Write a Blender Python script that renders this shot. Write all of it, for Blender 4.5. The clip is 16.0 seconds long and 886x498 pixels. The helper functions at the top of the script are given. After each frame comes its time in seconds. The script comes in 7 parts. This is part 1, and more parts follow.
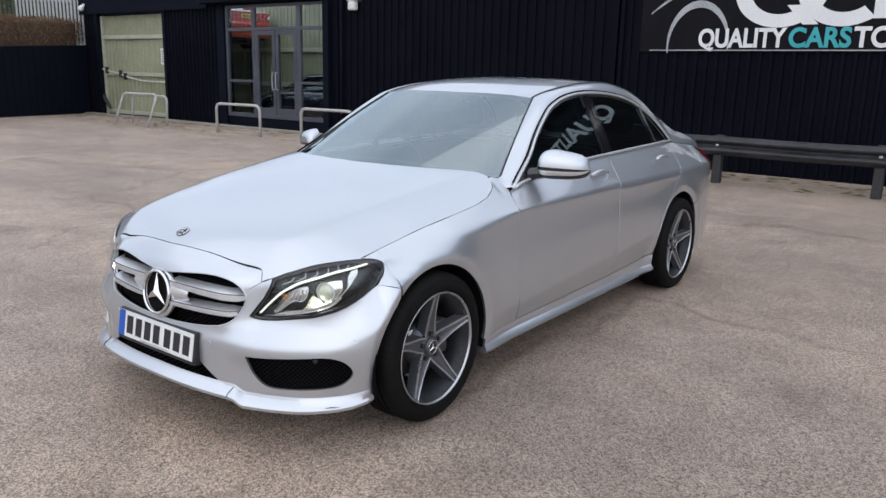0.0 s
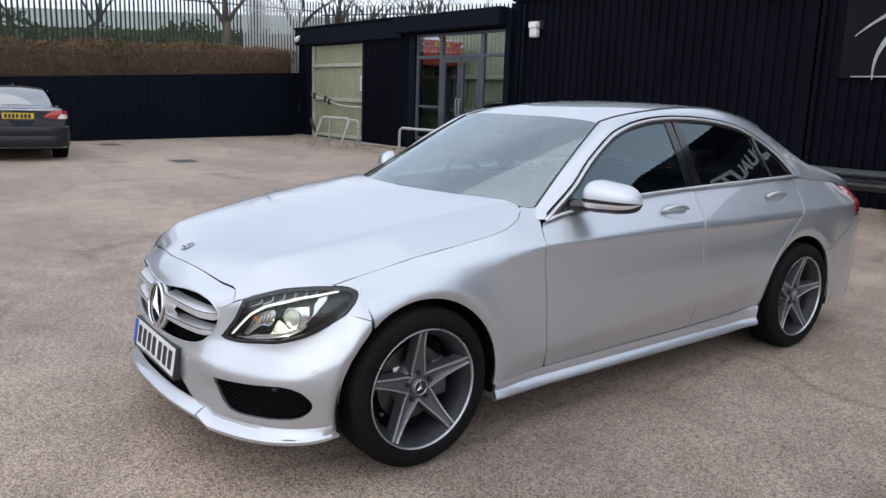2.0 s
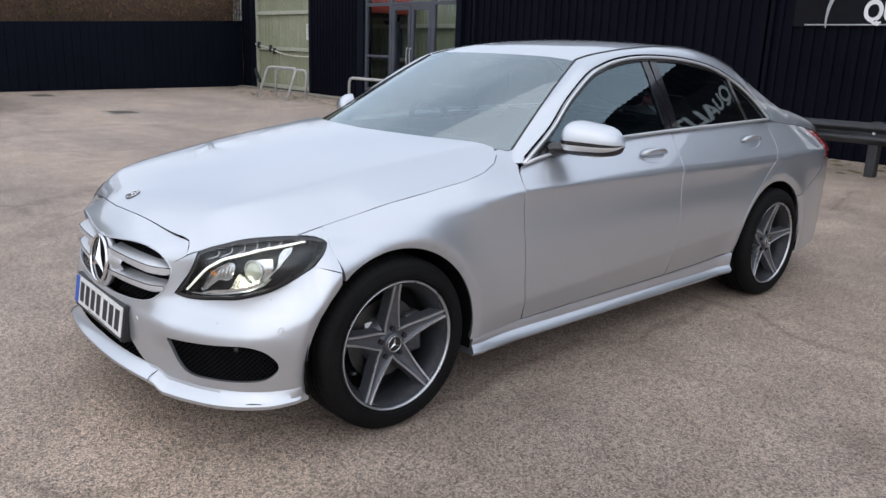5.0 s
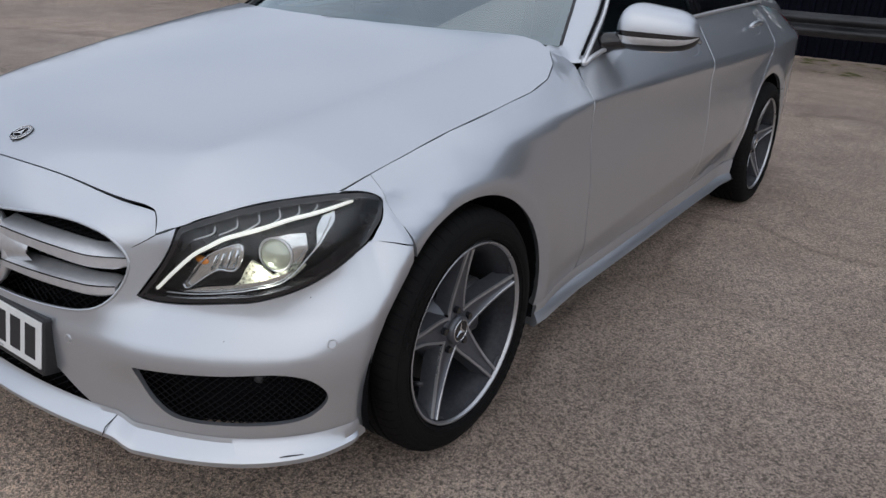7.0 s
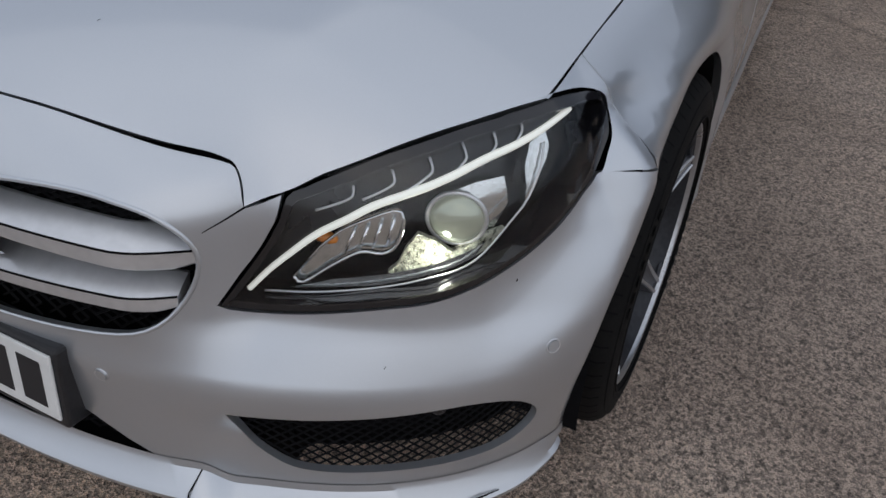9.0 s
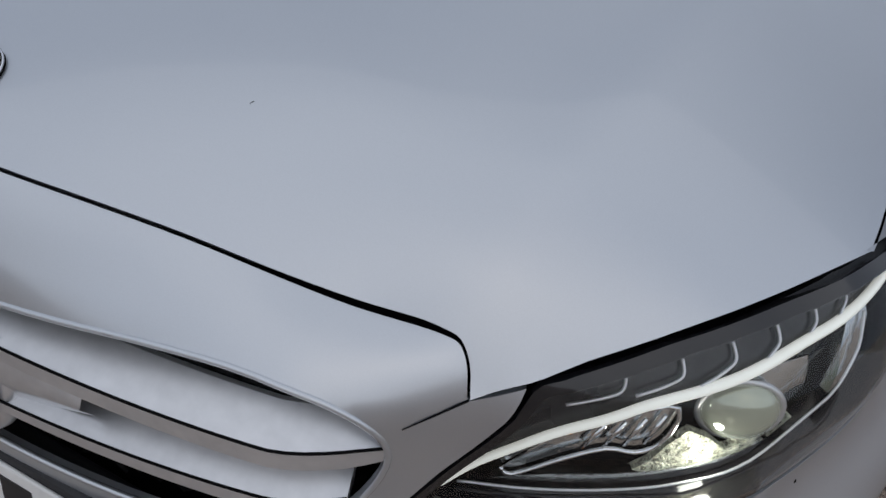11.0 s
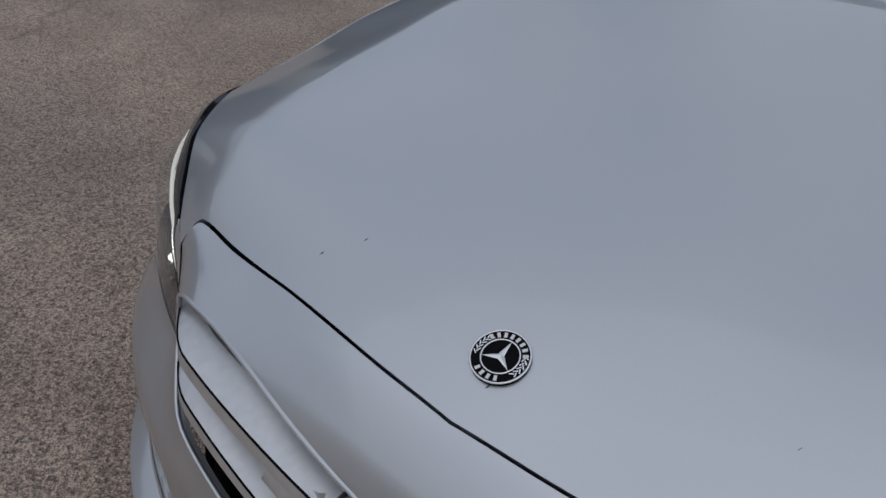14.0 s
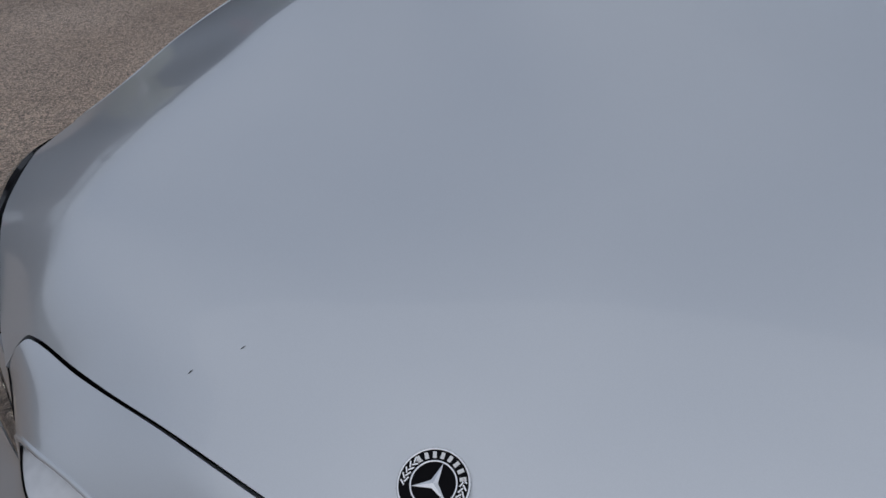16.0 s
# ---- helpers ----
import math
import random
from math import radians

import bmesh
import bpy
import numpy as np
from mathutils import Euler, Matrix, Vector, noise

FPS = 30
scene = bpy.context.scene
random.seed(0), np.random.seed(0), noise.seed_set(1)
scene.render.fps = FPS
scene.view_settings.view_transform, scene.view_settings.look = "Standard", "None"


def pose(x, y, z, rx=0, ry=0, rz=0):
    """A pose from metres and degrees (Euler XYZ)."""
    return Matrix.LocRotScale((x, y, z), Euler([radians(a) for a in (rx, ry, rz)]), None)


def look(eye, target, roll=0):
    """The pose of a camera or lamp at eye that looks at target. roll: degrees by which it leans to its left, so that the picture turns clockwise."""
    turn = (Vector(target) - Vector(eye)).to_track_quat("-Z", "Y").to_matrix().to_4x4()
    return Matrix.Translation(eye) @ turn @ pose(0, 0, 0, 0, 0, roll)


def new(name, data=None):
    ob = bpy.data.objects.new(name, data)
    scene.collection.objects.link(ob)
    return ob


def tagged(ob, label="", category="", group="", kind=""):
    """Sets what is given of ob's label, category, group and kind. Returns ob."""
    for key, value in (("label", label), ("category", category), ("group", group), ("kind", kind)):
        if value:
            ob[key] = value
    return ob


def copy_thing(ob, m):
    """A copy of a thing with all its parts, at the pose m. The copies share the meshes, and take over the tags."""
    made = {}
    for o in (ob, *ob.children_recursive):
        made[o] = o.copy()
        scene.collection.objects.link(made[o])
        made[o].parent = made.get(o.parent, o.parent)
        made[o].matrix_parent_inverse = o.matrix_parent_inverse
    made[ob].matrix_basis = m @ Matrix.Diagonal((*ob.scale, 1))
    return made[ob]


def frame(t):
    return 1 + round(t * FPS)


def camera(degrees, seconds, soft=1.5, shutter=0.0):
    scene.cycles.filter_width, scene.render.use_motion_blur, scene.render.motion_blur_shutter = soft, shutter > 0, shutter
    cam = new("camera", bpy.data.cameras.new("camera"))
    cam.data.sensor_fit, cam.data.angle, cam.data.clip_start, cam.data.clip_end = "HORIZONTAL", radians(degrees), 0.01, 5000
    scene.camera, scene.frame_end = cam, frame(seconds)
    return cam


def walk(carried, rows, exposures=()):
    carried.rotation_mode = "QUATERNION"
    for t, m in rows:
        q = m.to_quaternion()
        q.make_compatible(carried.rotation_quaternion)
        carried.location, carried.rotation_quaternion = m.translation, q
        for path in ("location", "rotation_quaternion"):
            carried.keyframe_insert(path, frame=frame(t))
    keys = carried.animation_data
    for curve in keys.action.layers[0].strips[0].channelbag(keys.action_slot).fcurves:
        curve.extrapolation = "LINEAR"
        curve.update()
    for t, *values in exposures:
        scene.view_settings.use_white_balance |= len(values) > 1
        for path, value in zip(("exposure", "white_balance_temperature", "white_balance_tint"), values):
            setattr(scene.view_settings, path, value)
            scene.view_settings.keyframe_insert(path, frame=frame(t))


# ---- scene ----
cam = camera(60.3, 16.0)
PATH = [
    (0, (2.744, -2.454, 1.464), (1.574, -0.895, 1.018), 1.4),
    (0.5, (2.843, -2.199, 1.483), (1.638, -0.667, 1.036), 2.1),
    (1, (2.994, -1.98, 1.491), (1.622, -0.595, 1.044), 1.6),
    (1.5, (3.09, -1.803, 1.483), (1.595, -0.545, 1.054), 1.6),
    (2, (3.16, -1.671, 1.45), (1.602, -0.48, 1.059), 1.9),
    (2.5, (3.369, -1.602, 1.438), (1.779, -0.448, 1.067), 2.1),
    (3, (3.492, -1.571, 1.432), (1.905, -0.41, 1.063), 2.1),
    (3.5, (3.51, -1.556, 1.421), (1.939, -0.371, 1.061), 2.1),
    (4, (3.451, -1.56, 1.412), (1.918, -0.329, 1.05), 2.2),
    (4.5, (3.234, -1.59, 1.383), (1.729, -0.331, 0.992), 2.3),
    (4.7, (3.112, -1.611, 1.377), (1.625, -0.349, 0.933), 2.2),
    (6.8, (1.934, -1.515, 1.273), (0.838, 0.006, 0.576), 2.6),
    (7, (1.818, -1.479, 1.254), (0.761, 0.048, 0.511), 2.7),
    (7.5, (1.564, -1.346, 1.229), (0.478, 0.108, 0.389), 1.2),
    (8, (1.343, -1.26, 1.2), (0.329, 0.163, 0.227), 1.1),
    (8.2, (1.262, -1.251, 1.197), (0.327, 0.185, 0.165), 1.2),
    (10.3, (0.753, -0.981, 1.144), (0.2, 0.363, -0.23), 3.1),
    (10.5, (0.711, -0.978, 1.149), (0.153, 0.382, -0.207), 4.1),
    (11, (0.604, -0.983, 1.161), (0.054, 0.417, -0.157), 7.7),
    (11.5, (0.581, -1.008, 1.122), (-0.18, 0.459, -0.004), 6.3),
    (12, (0.495, -1.029, 1.16), (-0.289, 0.429, 0.037), 7.9),
    (12.5, (0.418, -1.035, 1.194), (-0.404, 0.392, 0.06), 8.3),
    (13, (0.369, -1.053, 1.206), (-0.546, 0.352, 0.116), 7.9),
    (13.5, (0.329, -1.072, 1.216), (-0.671, 0.308, 0.171), 7.9),
    (14, (0.282, -1.084, 1.227), (-0.767, 0.28, 0.208), 7.3),
    (14.5, (0.234, -1.086, 1.238), (-0.796, 0.29, 0.216), 6.5),
    (15, (0.177, -1.047, 1.242), (-0.713, 0.39, 0.172), 5.0),
    (15.5, (0.151, -1.005, 1.244), (-0.643, 0.465, 0.145), 5.1),
    (16, (0.158, -0.97, 1.268), (-0.55, 0.55, 0.178), 4.7),
]
walk(cam, [(t, look(eye, target, roll)) for t, eye, target, roll in PATH], exposures=[(0, 0.35), (4.7, 0.34), (6.8, -0.15), (7.5, -0.37), (8.2, -0.55), (10.3, -0.55), (12, -0.87), (14, -0.82), (15, -0.68), (16, -0.75)])

# ---- light ----
world = bpy.data.worlds.new("overcast_sky")
scene.world = world
world.use_nodes = True
wn = world.node_tree
wn.nodes.clear()
w_out = wn.nodes.new("ShaderNodeOutputWorld")
w_bg = wn.nodes.new("ShaderNodeBackground")
w_sky = wn.nodes.new("ShaderNodeTexSky")
w_sky.sky_type = "NISHITA"
w_sky.sun_disc = False
w_sky.sun_elevation, w_sky.sun_rotation = radians(40), radians(150)
w_sky.dust_density, w_sky.air_density, w_sky.ozone_density = 4.0, 1.0, 1.0
w_mix = wn.nodes.new("ShaderNodeMixRGB")
w_mix.inputs[0].default_value = 0.88
w_mix.inputs[2].default_value = (7.75, 8.5, 9.95, 1)
wn.links.new(w_sky.outputs[0], w_mix.inputs[1])
w_tc = wn.nodes.new("ShaderNodeTexCoord")
w_cloud = wn.nodes.new("ShaderNodeTexNoise")
w_cloud.inputs["Scale"].default_value, w_cloud.inputs["Detail"].default_value = 2.2, 4.0
wn.links.new(w_tc.outputs["Generated"], w_cloud.inputs["Vector"])
w_ramp = wn.nodes.new("ShaderNodeValToRGB")
w_ramp.color_ramp.elements[0].position, w_ramp.color_ramp.elements[0].color = 0.36, (0.80, 0.83, 0.88, 1)
w_ramp.color_ramp.elements[1].position, w_ramp.color_ramp.elements[1].color = 0.62, (1.14, 1.12, 1.10, 1)
wn.links.new(w_cloud.outputs[0], w_ramp.inputs[0])
w_mul = wn.nodes.new("ShaderNodeMixRGB")
w_mul.blend_type = "MULTIPLY"
w_mul.inputs[0].default_value = 1.0
wn.links.new(w_mix.outputs[0], w_mul.inputs[1])
wn.links.new(w_ramp.outputs[0], w_mul.inputs[2])
wn.links.new(w_mul.outputs[0], w_bg.inputs[0])
w_bg.inputs[1].default_value = 0.1
wn.links.new(w_bg.outputs[0], w_out.inputs[0])
sun = new("sun", bpy.data.lights.new("sun", "SUN"))
sun.data.energy, sun.data.angle, sun.data.color = 1.0, radians(140), (1.0, 0.97, 0.93)
sun.matrix_world = look((0, 0, 0), (-0.35, 0.62, -0.75))


# ---- materials ----
def ramp_node(nt, stops):
    r = nt.nodes.new("ShaderNodeValToRGB")
    r.color_ramp.elements[0].position, r.color_ramp.elements[0].color = stops[0][0], (*stops[0][1], 1)
    r.color_ramp.elements[1].position, r.color_ramp.elements[1].color = stops[-1][0], (*stops[-1][1], 1)
    for p, c in stops[1:-1]:
        e = r.color_ramp.elements.new(p)
        e.color = (*c, 1)
    return r


def surface(name, dark, light, rough=0.6, metal=0.0, scale=6.0, fine=60.0, bump=0.2, depth=0.004, coat=0.0, rough_var=0.12,
            spec=0.5, stretch=(1, 1, 1), per_object=0.0):
    """A surface whose colour wanders between two tones at a coarse and a fine scale, with fine relief."""
    m = bpy.data.materials.new(name)
    m.use_nodes = True
    nt = m.node_tree
    b = nt.nodes["Principled BSDF"]
    tc = nt.nodes.new("ShaderNodeTexCoord")
    mp = nt.nodes.new("ShaderNodeMapping")
    mp.inputs["Scale"].default_value = stretch
    nt.links.new(tc.outputs["Object"], mp.inputs[0])
    n1 = nt.nodes.new("ShaderNodeTexNoise")
    n1.inputs["Scale"].default_value, n1.inputs["Detail"].default_value = scale, 6
    n2 = nt.nodes.new("ShaderNodeTexNoise")
    n2.inputs["Scale"].default_value, n2.inputs["Detail"].default_value = fine, 4
    for n in (n1, n2):
        nt.links.new(mp.outputs[0], n.inputs["Vector"])
    mix = nt.nodes.new("ShaderNodeMath")
    mix.operation = "MULTIPLY_ADD"
    mix.inputs[1].default_value, mix.inputs[2].default_value = 0.45, 0.0
    nt.links.new(n2.outputs[0], mix.inputs[0])
    add = nt.nodes.new("ShaderNodeMath")
    add.operation = "MULTIPLY_ADD"
    add.inputs[1].default_value = 0.55
    nt.links.new(n1.outputs[0], add.inputs[0])
    nt.links.new(mix.outputs[0], add.inputs[2])
    last = add
    if per_object:
        oi = nt.nodes.new("ShaderNodeObjectInfo")
        po = nt.nodes.new("ShaderNodeMath")
        po.operation = "MULTIPLY_ADD"
        po.inputs[1].default_value = per_object
        nt.links.new(oi.outputs["Random"], po.inputs[0])
        nt.links.new(add.outputs[0], po.inputs[2])
        last = po
    r = ramp_node(nt, [(0.36, dark), (0.64, light)])
    nt.links.new(last.outputs[0], r.inputs[0])
    nt.links.new(r.outputs[0], b.inputs["Base Color"])
    b.inputs["Metallic"].default_value = metal
    b.inputs["Specular IOR Level"].default_value = spec
    b.inputs["Coat Weight"].default_value = coat
    b.inputs["Coat Roughness"].default_value = 0.04
    rr = nt.nodes.new("ShaderNodeMapRange")
    rr.inputs["To Min"].default_value, rr.inputs["To Max"].default_value = max(0.02, rough - rough_var), min(1, rough + rough_var)
    nt.links.new(n1.outputs[0], rr.inputs[0])
    nt.links.new(rr.outputs[0], b.inputs["Roughness"])
    if bump:
        bp = nt.nodes.new("ShaderNodeBump")
        bp.inputs["Strength"].default_value, bp.inputs["Distance"].default_value = bump, depth
        nt.links.new(n2.outputs[0], bp.inputs["Height"])
        nt.links.new(bp.outputs[0], b.inputs["Normal"])
    return m


def plain(name, color, rough=0.5, metal=0.0, coat=0.0, trans=0.0, ior=1.45, emit=None, power=0.0, alpha=1.0):
    m = bpy.data.materials.new(name)
    m.use_nodes = True
    b = m.node_tree.nodes["Principled BSDF"]
    b.inputs["Base Color"].default_value = (*color, 1)
    b.inputs["Roughness"].default_value = rough
    b.inputs["Metallic"].default_value = metal
    b.inputs["Coat Weight"].default_value = coat
    b.inputs["Transmission Weight"].default_value = trans
    b.inputs["IOR"].default_value = ior
    if emit:
        b.inputs["Emission Color"].default_value = (*emit, 1)
        b.inputs["Emission Strength"].default_value = power
    return m


def tarmac():
    """Worn, pale, aggregate-rich tarmac with stains, fine cracks and mossy joints."""
    m = bpy.data.materials.new("worn_tarmac")
    m.use_nodes = True
    nt = m.node_tree
    b = nt.nodes["Principled BSDF"]
    tc = nt.nodes.new("ShaderNodeTexCoord")

    def tex(kind, scale, detail=5.0, warp=None):
        n = nt.nodes.new(kind)
        n.inputs["Scale"].default_value = scale
        if "Detail" in n.inputs:
            n.inputs["Detail"].default_value = detail
        nt.links.new(warp if warp else tc.outputs["Object"], n.inputs["Vector"])
        return n

    def blend(kind, fac, a, c):
        x = nt.nodes.new("ShaderNodeMixRGB")
        x.blend_type = kind
        if isinstance(fac, float):
            x.inputs[0].default_value = fac
        else:
            nt.links.new(fac, x.inputs[0])
        for i, v in ((1, a), (2, c)):
            if isinstance(v, tuple):
                x.inputs[i].default_value = (*v, 1)
            else:
                nt.links.new(v, x.inputs[i])
        return x.outputs[0]

    big = tex("ShaderNodeTexNoise", 0.35, 5)
    mid = tex("ShaderNodeTexNoise", 2.6, 6)
    stones = tex("ShaderNodeTexVoronoi", 122.0)
    grit = tex("ShaderNodeTexNoise", 330.0, 2)
    base = ramp_node(nt, [(0.30, (0.220, 0.181, 0.157)), (0.5, (0.252, 0.210, 0.185)), (0.72, (0.293, 0.249, 0.221))])
    nt.links.new(mid.outputs[0], base.inputs[0])
    large = ramp_node(nt, [(0.32, (0.80, 0.80, 0.80)), (0.55, (1.0, 0.985, 0.96)), (0.75, (1.12, 1.08, 1.02))])
    nt.links.new(big.outputs[0], large.inputs[0])
    c = blend("MULTIPLY", 1.0, base.outputs[0], large.outputs[0])
    pebble = ramp_node(nt, [(0.0, (0.16, 0.15, 0.14)), (0.45, (0.80, 0.78, 0.77)), (1.0, (2.3, 2.26, 2.22))])
    sep = nt.nodes.new("ShaderNodeSeparateColor")
    nt.links.new(stones.outputs["Color"], sep.inputs[0])
    nt.links.new(sep.outputs[0], pebble.inputs[0])
    c = blend("MULTIPLY", 1.0, c, pebble.outputs[0])
    pit = ramp_node(nt, [(0.34, (0.16, 0.15, 0.14)), (0.50, (1, 1, 1))])
    nt.links.new(grit.outputs[0], pit.inputs[0])
    c = blend("MULTIPLY", 0.8, c, pit.outputs[0])
    seat = ramp_node(nt, [(0.35, (1, 1, 1)), (0.62, (0.42, 0.40, 0.38))])
    nt.links.new(stones.outputs["Distance"], seat.inputs[0])
    c = blend("MULTIPLY", 0.7, c, seat.outputs[0])
    chips = tex("ShaderNodeTexVoronoi", 165.0)
    csep = nt.nodes.new("ShaderNodeSeparateColor")
    nt.links.new(chips.outputs["Color"], csep.inputs[0])
    chip = ramp_node(nt, [(0.0, (0.62, 0.60, 0.58)), (0.14, (1, 1, 1)), (0.86, (1.03, 1.02, 1.0)), (1.0, (2.3, 2.27, 2.2))])
    nt.links.new(csep.outputs[1], chip.inputs[0])
    c = blend("MULTIPLY", 0.85, c, chip.outputs[0])
    # scattered dark stones and leaf bits
    bits = tex("ShaderNodeTexVoronoi", 21.0)
    bsep = nt.nodes.new("ShaderNodeSeparateColor")
    nt.links.new(bits.outputs["Color"], bsep.inputs[0])
    few = nt.nodes.new("ShaderNodeMath")
    few.operation = "MULTIPLY_ADD"
    few.inputs[1].default_value, few.inputs[2].default_value = 3.2, 0.0
    nt.links.new(bsep.outputs[0], few.inputs[0])
    near_bit = nt.nodes.new("ShaderNodeMath")
    near_bit.operation = "ADD"
    nt.links.new(few.outputs[0], near_bit.inputs[0])
    nt.links.new(bits.outputs["Distance"], near_bit.inputs[1])
    br = ramp_node(nt, [(0.16, (0.22, 0.20, 0.18)), (0.23, (1, 1, 1))])
    nt.links.new(near_bit.outputs[0], br.inputs[0])
    c = blend("MULTIPLY", 0.9, c, br.outputs[0])
    # oil spots and old damp
    spots = tex("ShaderNodeTexNoise", 1.1, 7)
    sr = ramp_node(nt, [(0.60, (1, 1, 1)), (0.75, (0.70, 0.68, 0.67))])
    nt.links.new(spots.outputs[0], sr.inputs[0])
    c = blend("MULTIPLY", 0.8, c, sr.outputs[0])
    # wandering cracks and worn seams, broken up
    bend = tex("ShaderNodeTexNoise", 0.9, 6)
    warp = nt.nodes.new("ShaderNodeMixRGB")
    warp.blend_type = "LINEAR_LIGHT"
    warp.inputs[0].default_value = 0.55
    nt.links.new(tc.outputs["Object"], warp.inputs[1])
    nt.links.new(bend.outputs["Color"], warp.inputs[2])
    seam = tex("ShaderNodeTexVoronoi", 0.30, warp=warp.outputs[0])
    seam.feature = "DISTANCE_TO_EDGE"
    broken = tex("ShaderNodeTexNoise", 0.8, 4)
    gate_mask = nt.nodes.new("ShaderNodeMath")
    gate_mask.operation = "MULTIPLY_ADD"
    gate_mask.inputs[1].default_value, gate_mask.inputs[2].default_value = 0.10, -0.050
    nt.links.new(broken.outputs[0], gate_mask.inputs[0])
    lift_mask = nt.nodes.new("ShaderNodeMath")
    lift_mask.operation = "MAXIMUM"
    lift_mask.inputs[1].default_value = 0.0
    nt.links.new(gate_mask.outputs[0], lift_mask.inputs[0])
    line = nt.nodes.new("ShaderNodeMath")
    line.operation = "ADD"
    nt.links.new(seam.outputs["Distance"], line.inputs[0])
    nt.links.new(lift_mask.outputs[0], line.inputs[1])
    lr = ramp_node(nt, [(0.003, (0.50, 0.47, 0.44)), (0.012, (1, 1, 1))])
    nt.links.new(line.outputs[0], lr.inputs[0])
    c = blend("MULTIPLY", 0.5, c, lr.outputs[0])
    # pale sandy sweeps where traffic has scoured the binder
    sweep_map = nt.nodes.new("ShaderNodeMapping")
    sweep_map.inputs["Scale"].default_value = (0.16, 0.75, 1.0)
    sweep_map.inputs["Rotation"].default_value = (0, 0, 0.2)
    nt.links.new(tc.outputs["Object"], sweep_map.inputs[0])
    sweep = tex("ShaderNodeTexNoise", 1.0, 7, warp=sweep_map.outputs[0])
    swr = ramp_node(nt, [(0.38, (0.86, 0.85, 0.84)), (0.52, (1, 1, 1)), (0.66, (1.14, 1.12, 1.08))])
    nt.links.new(sweep.outputs[0], swr.inputs[0])
    c = blend("MULTIPLY", 0.9, c, swr.outputs[0])
    nt.links.new(c, b.inputs["Base Color"])
    b.inputs["Roughness"].default_value = 0.6
    b.inputs["Specular IOR Level"].default_value = 0.6
    h = nt.nodes.new("ShaderNodeMath")
    h.operation = "MULTIPLY_ADD"
    h.inputs[1].default_value = 0.6
    nt.links.new(grit.outputs[0], h.inputs[0])
    nt.links.new(stones.outputs["Distance"], h.inputs[2])
    bp = nt.nodes.new("ShaderNodeBump")
    bp.inputs["Strength"].default_value, bp.inputs["Distance"].default_value = 1.0, 0.006
    nt.links.new(h.outputs[0], bp.inputs["Height"])
    nt.links.new(bp.outputs[0], b.inputs["Normal"])
    return m


def car_paint(name, color, metal=0.75, rough=0.34, flake=0.06):
    m = bpy.data.materials.new(name)
    m.use_nodes = True
    nt = m.node_tree
    b = nt.nodes["Principled BSDF"]
    tc = nt.nodes.new("ShaderNodeTexCoord")
    n = nt.nodes.new("ShaderNodeTexNoise")
    n.inputs["Scale"].default_value, n.inputs["Detail"].default_value = 900, 2
    d = nt.nodes.new("ShaderNodeTexNoise")
    d.inputs["Scale"].default_value, d.inputs["Detail"].default_value = 5, 5
    for x in (n, d):
        nt.links.new(tc.outputs["Object"], x.inputs["Vector"])
    r = ramp_node(nt, [(0.3, tuple(v * (1 - flake) for v in color)), (0.7, tuple(min(1, v * (1 + flake)) for v in color))])
    nt.links.new(n.outputs[0], r.inputs[0])
    nt.links.new(r.outputs[0], b.inputs["Base Color"])
    mr = nt.nodes.new("ShaderNodeMapRange")
    mr.inputs["To Min"].default_value, mr.inputs["To Max"].default_value = rough - 0.05, rough + 0.07
    nt.links.new(d.outputs[0], mr.inputs[0])
    nt.links.new(mr.outputs[0], b.inputs["Roughness"])
    b.inputs["Metallic"].default_value = metal
    b.inputs["Coat Weight"].default_value, b.inputs["Coat Roughness"].default_value = 1.0, 0.02
    b.inputs["Coat IOR"].default_value = 1.6
    return m


M_ground = tarmac()
M_black_clad = surface("black_painted_cladding", (0.0025, 0.003, 0.0065), (0.0045, 0.0052, 0.010), 0.62, 0.0, 1.2, 40, 0.05, 0.002, rough_var=0.14, spec=0.05)
M_black_board = surface("black_painted_boards", (0.003, 0.0045, 0.010), (0.0055, 0.0075, 0.014), 0.7, 0.0, 0.9, 26, 0.15, 0.004, spec=0.08)
M_charcoal = surface("charcoal_frame_paint", (0.045, 0.05, 0.065), (0.075, 0.08, 0.10), 0.45, 0.0, 3, 60, 0.03)
M_sign = surface("glossy_black_sign", (0.003, 0.003, 0.005), (0.006, 0.006, 0.009), 0.4, 0.0, 1.5, 8, 0.0, spec=0.10)
M_white_vinyl = surface("white_vinyl_letters", (0.64, 0.65, 0.66), (0.74, 0.74, 0.75), 0.45, 0.0, 2, 30, 0.0)
M_grey_vinyl = surface("grey_vinyl", (0.25, 0.26, 0.28), (0.45, 0.46, 0.48), 0.45, 0.0, 2, 30, 0.0)
M_teal_vinyl = surface("teal_vinyl_letters", (0.02, 0.30, 0.33), (0.03, 0.38, 0.42), 0.45, 0.0, 2, 30, 0.0)
M_galv = surface("galvanised_steel", (0.36, 0.37, 0.38), (0.52, 0.53, 0.54), 0.5, 0.55, 9, 70, 0.15, 0.002)
M_hoop = surface("weathered_galvanised_tube", (0.33, 0.33, 0.32), (0.50, 0.50, 0.48), 0.6, 0.3, 12, 80, 0.2, 0.002)
M_green_steel = surface("dark_green_fence_paint", (0.012, 0.030, 0.024), (0.024, 0.050, 0.040), 0.55, 0.0, 4, 60, 0.1)
M_rail = surface("scuffed_black_barrier", (0.004, 0.005, 0.007), (0.045, 0.047, 0.052), 0.5, 0.1, 3.2, 24, 0.25, 0.003, stretch=(0.35, 1, 2.2))
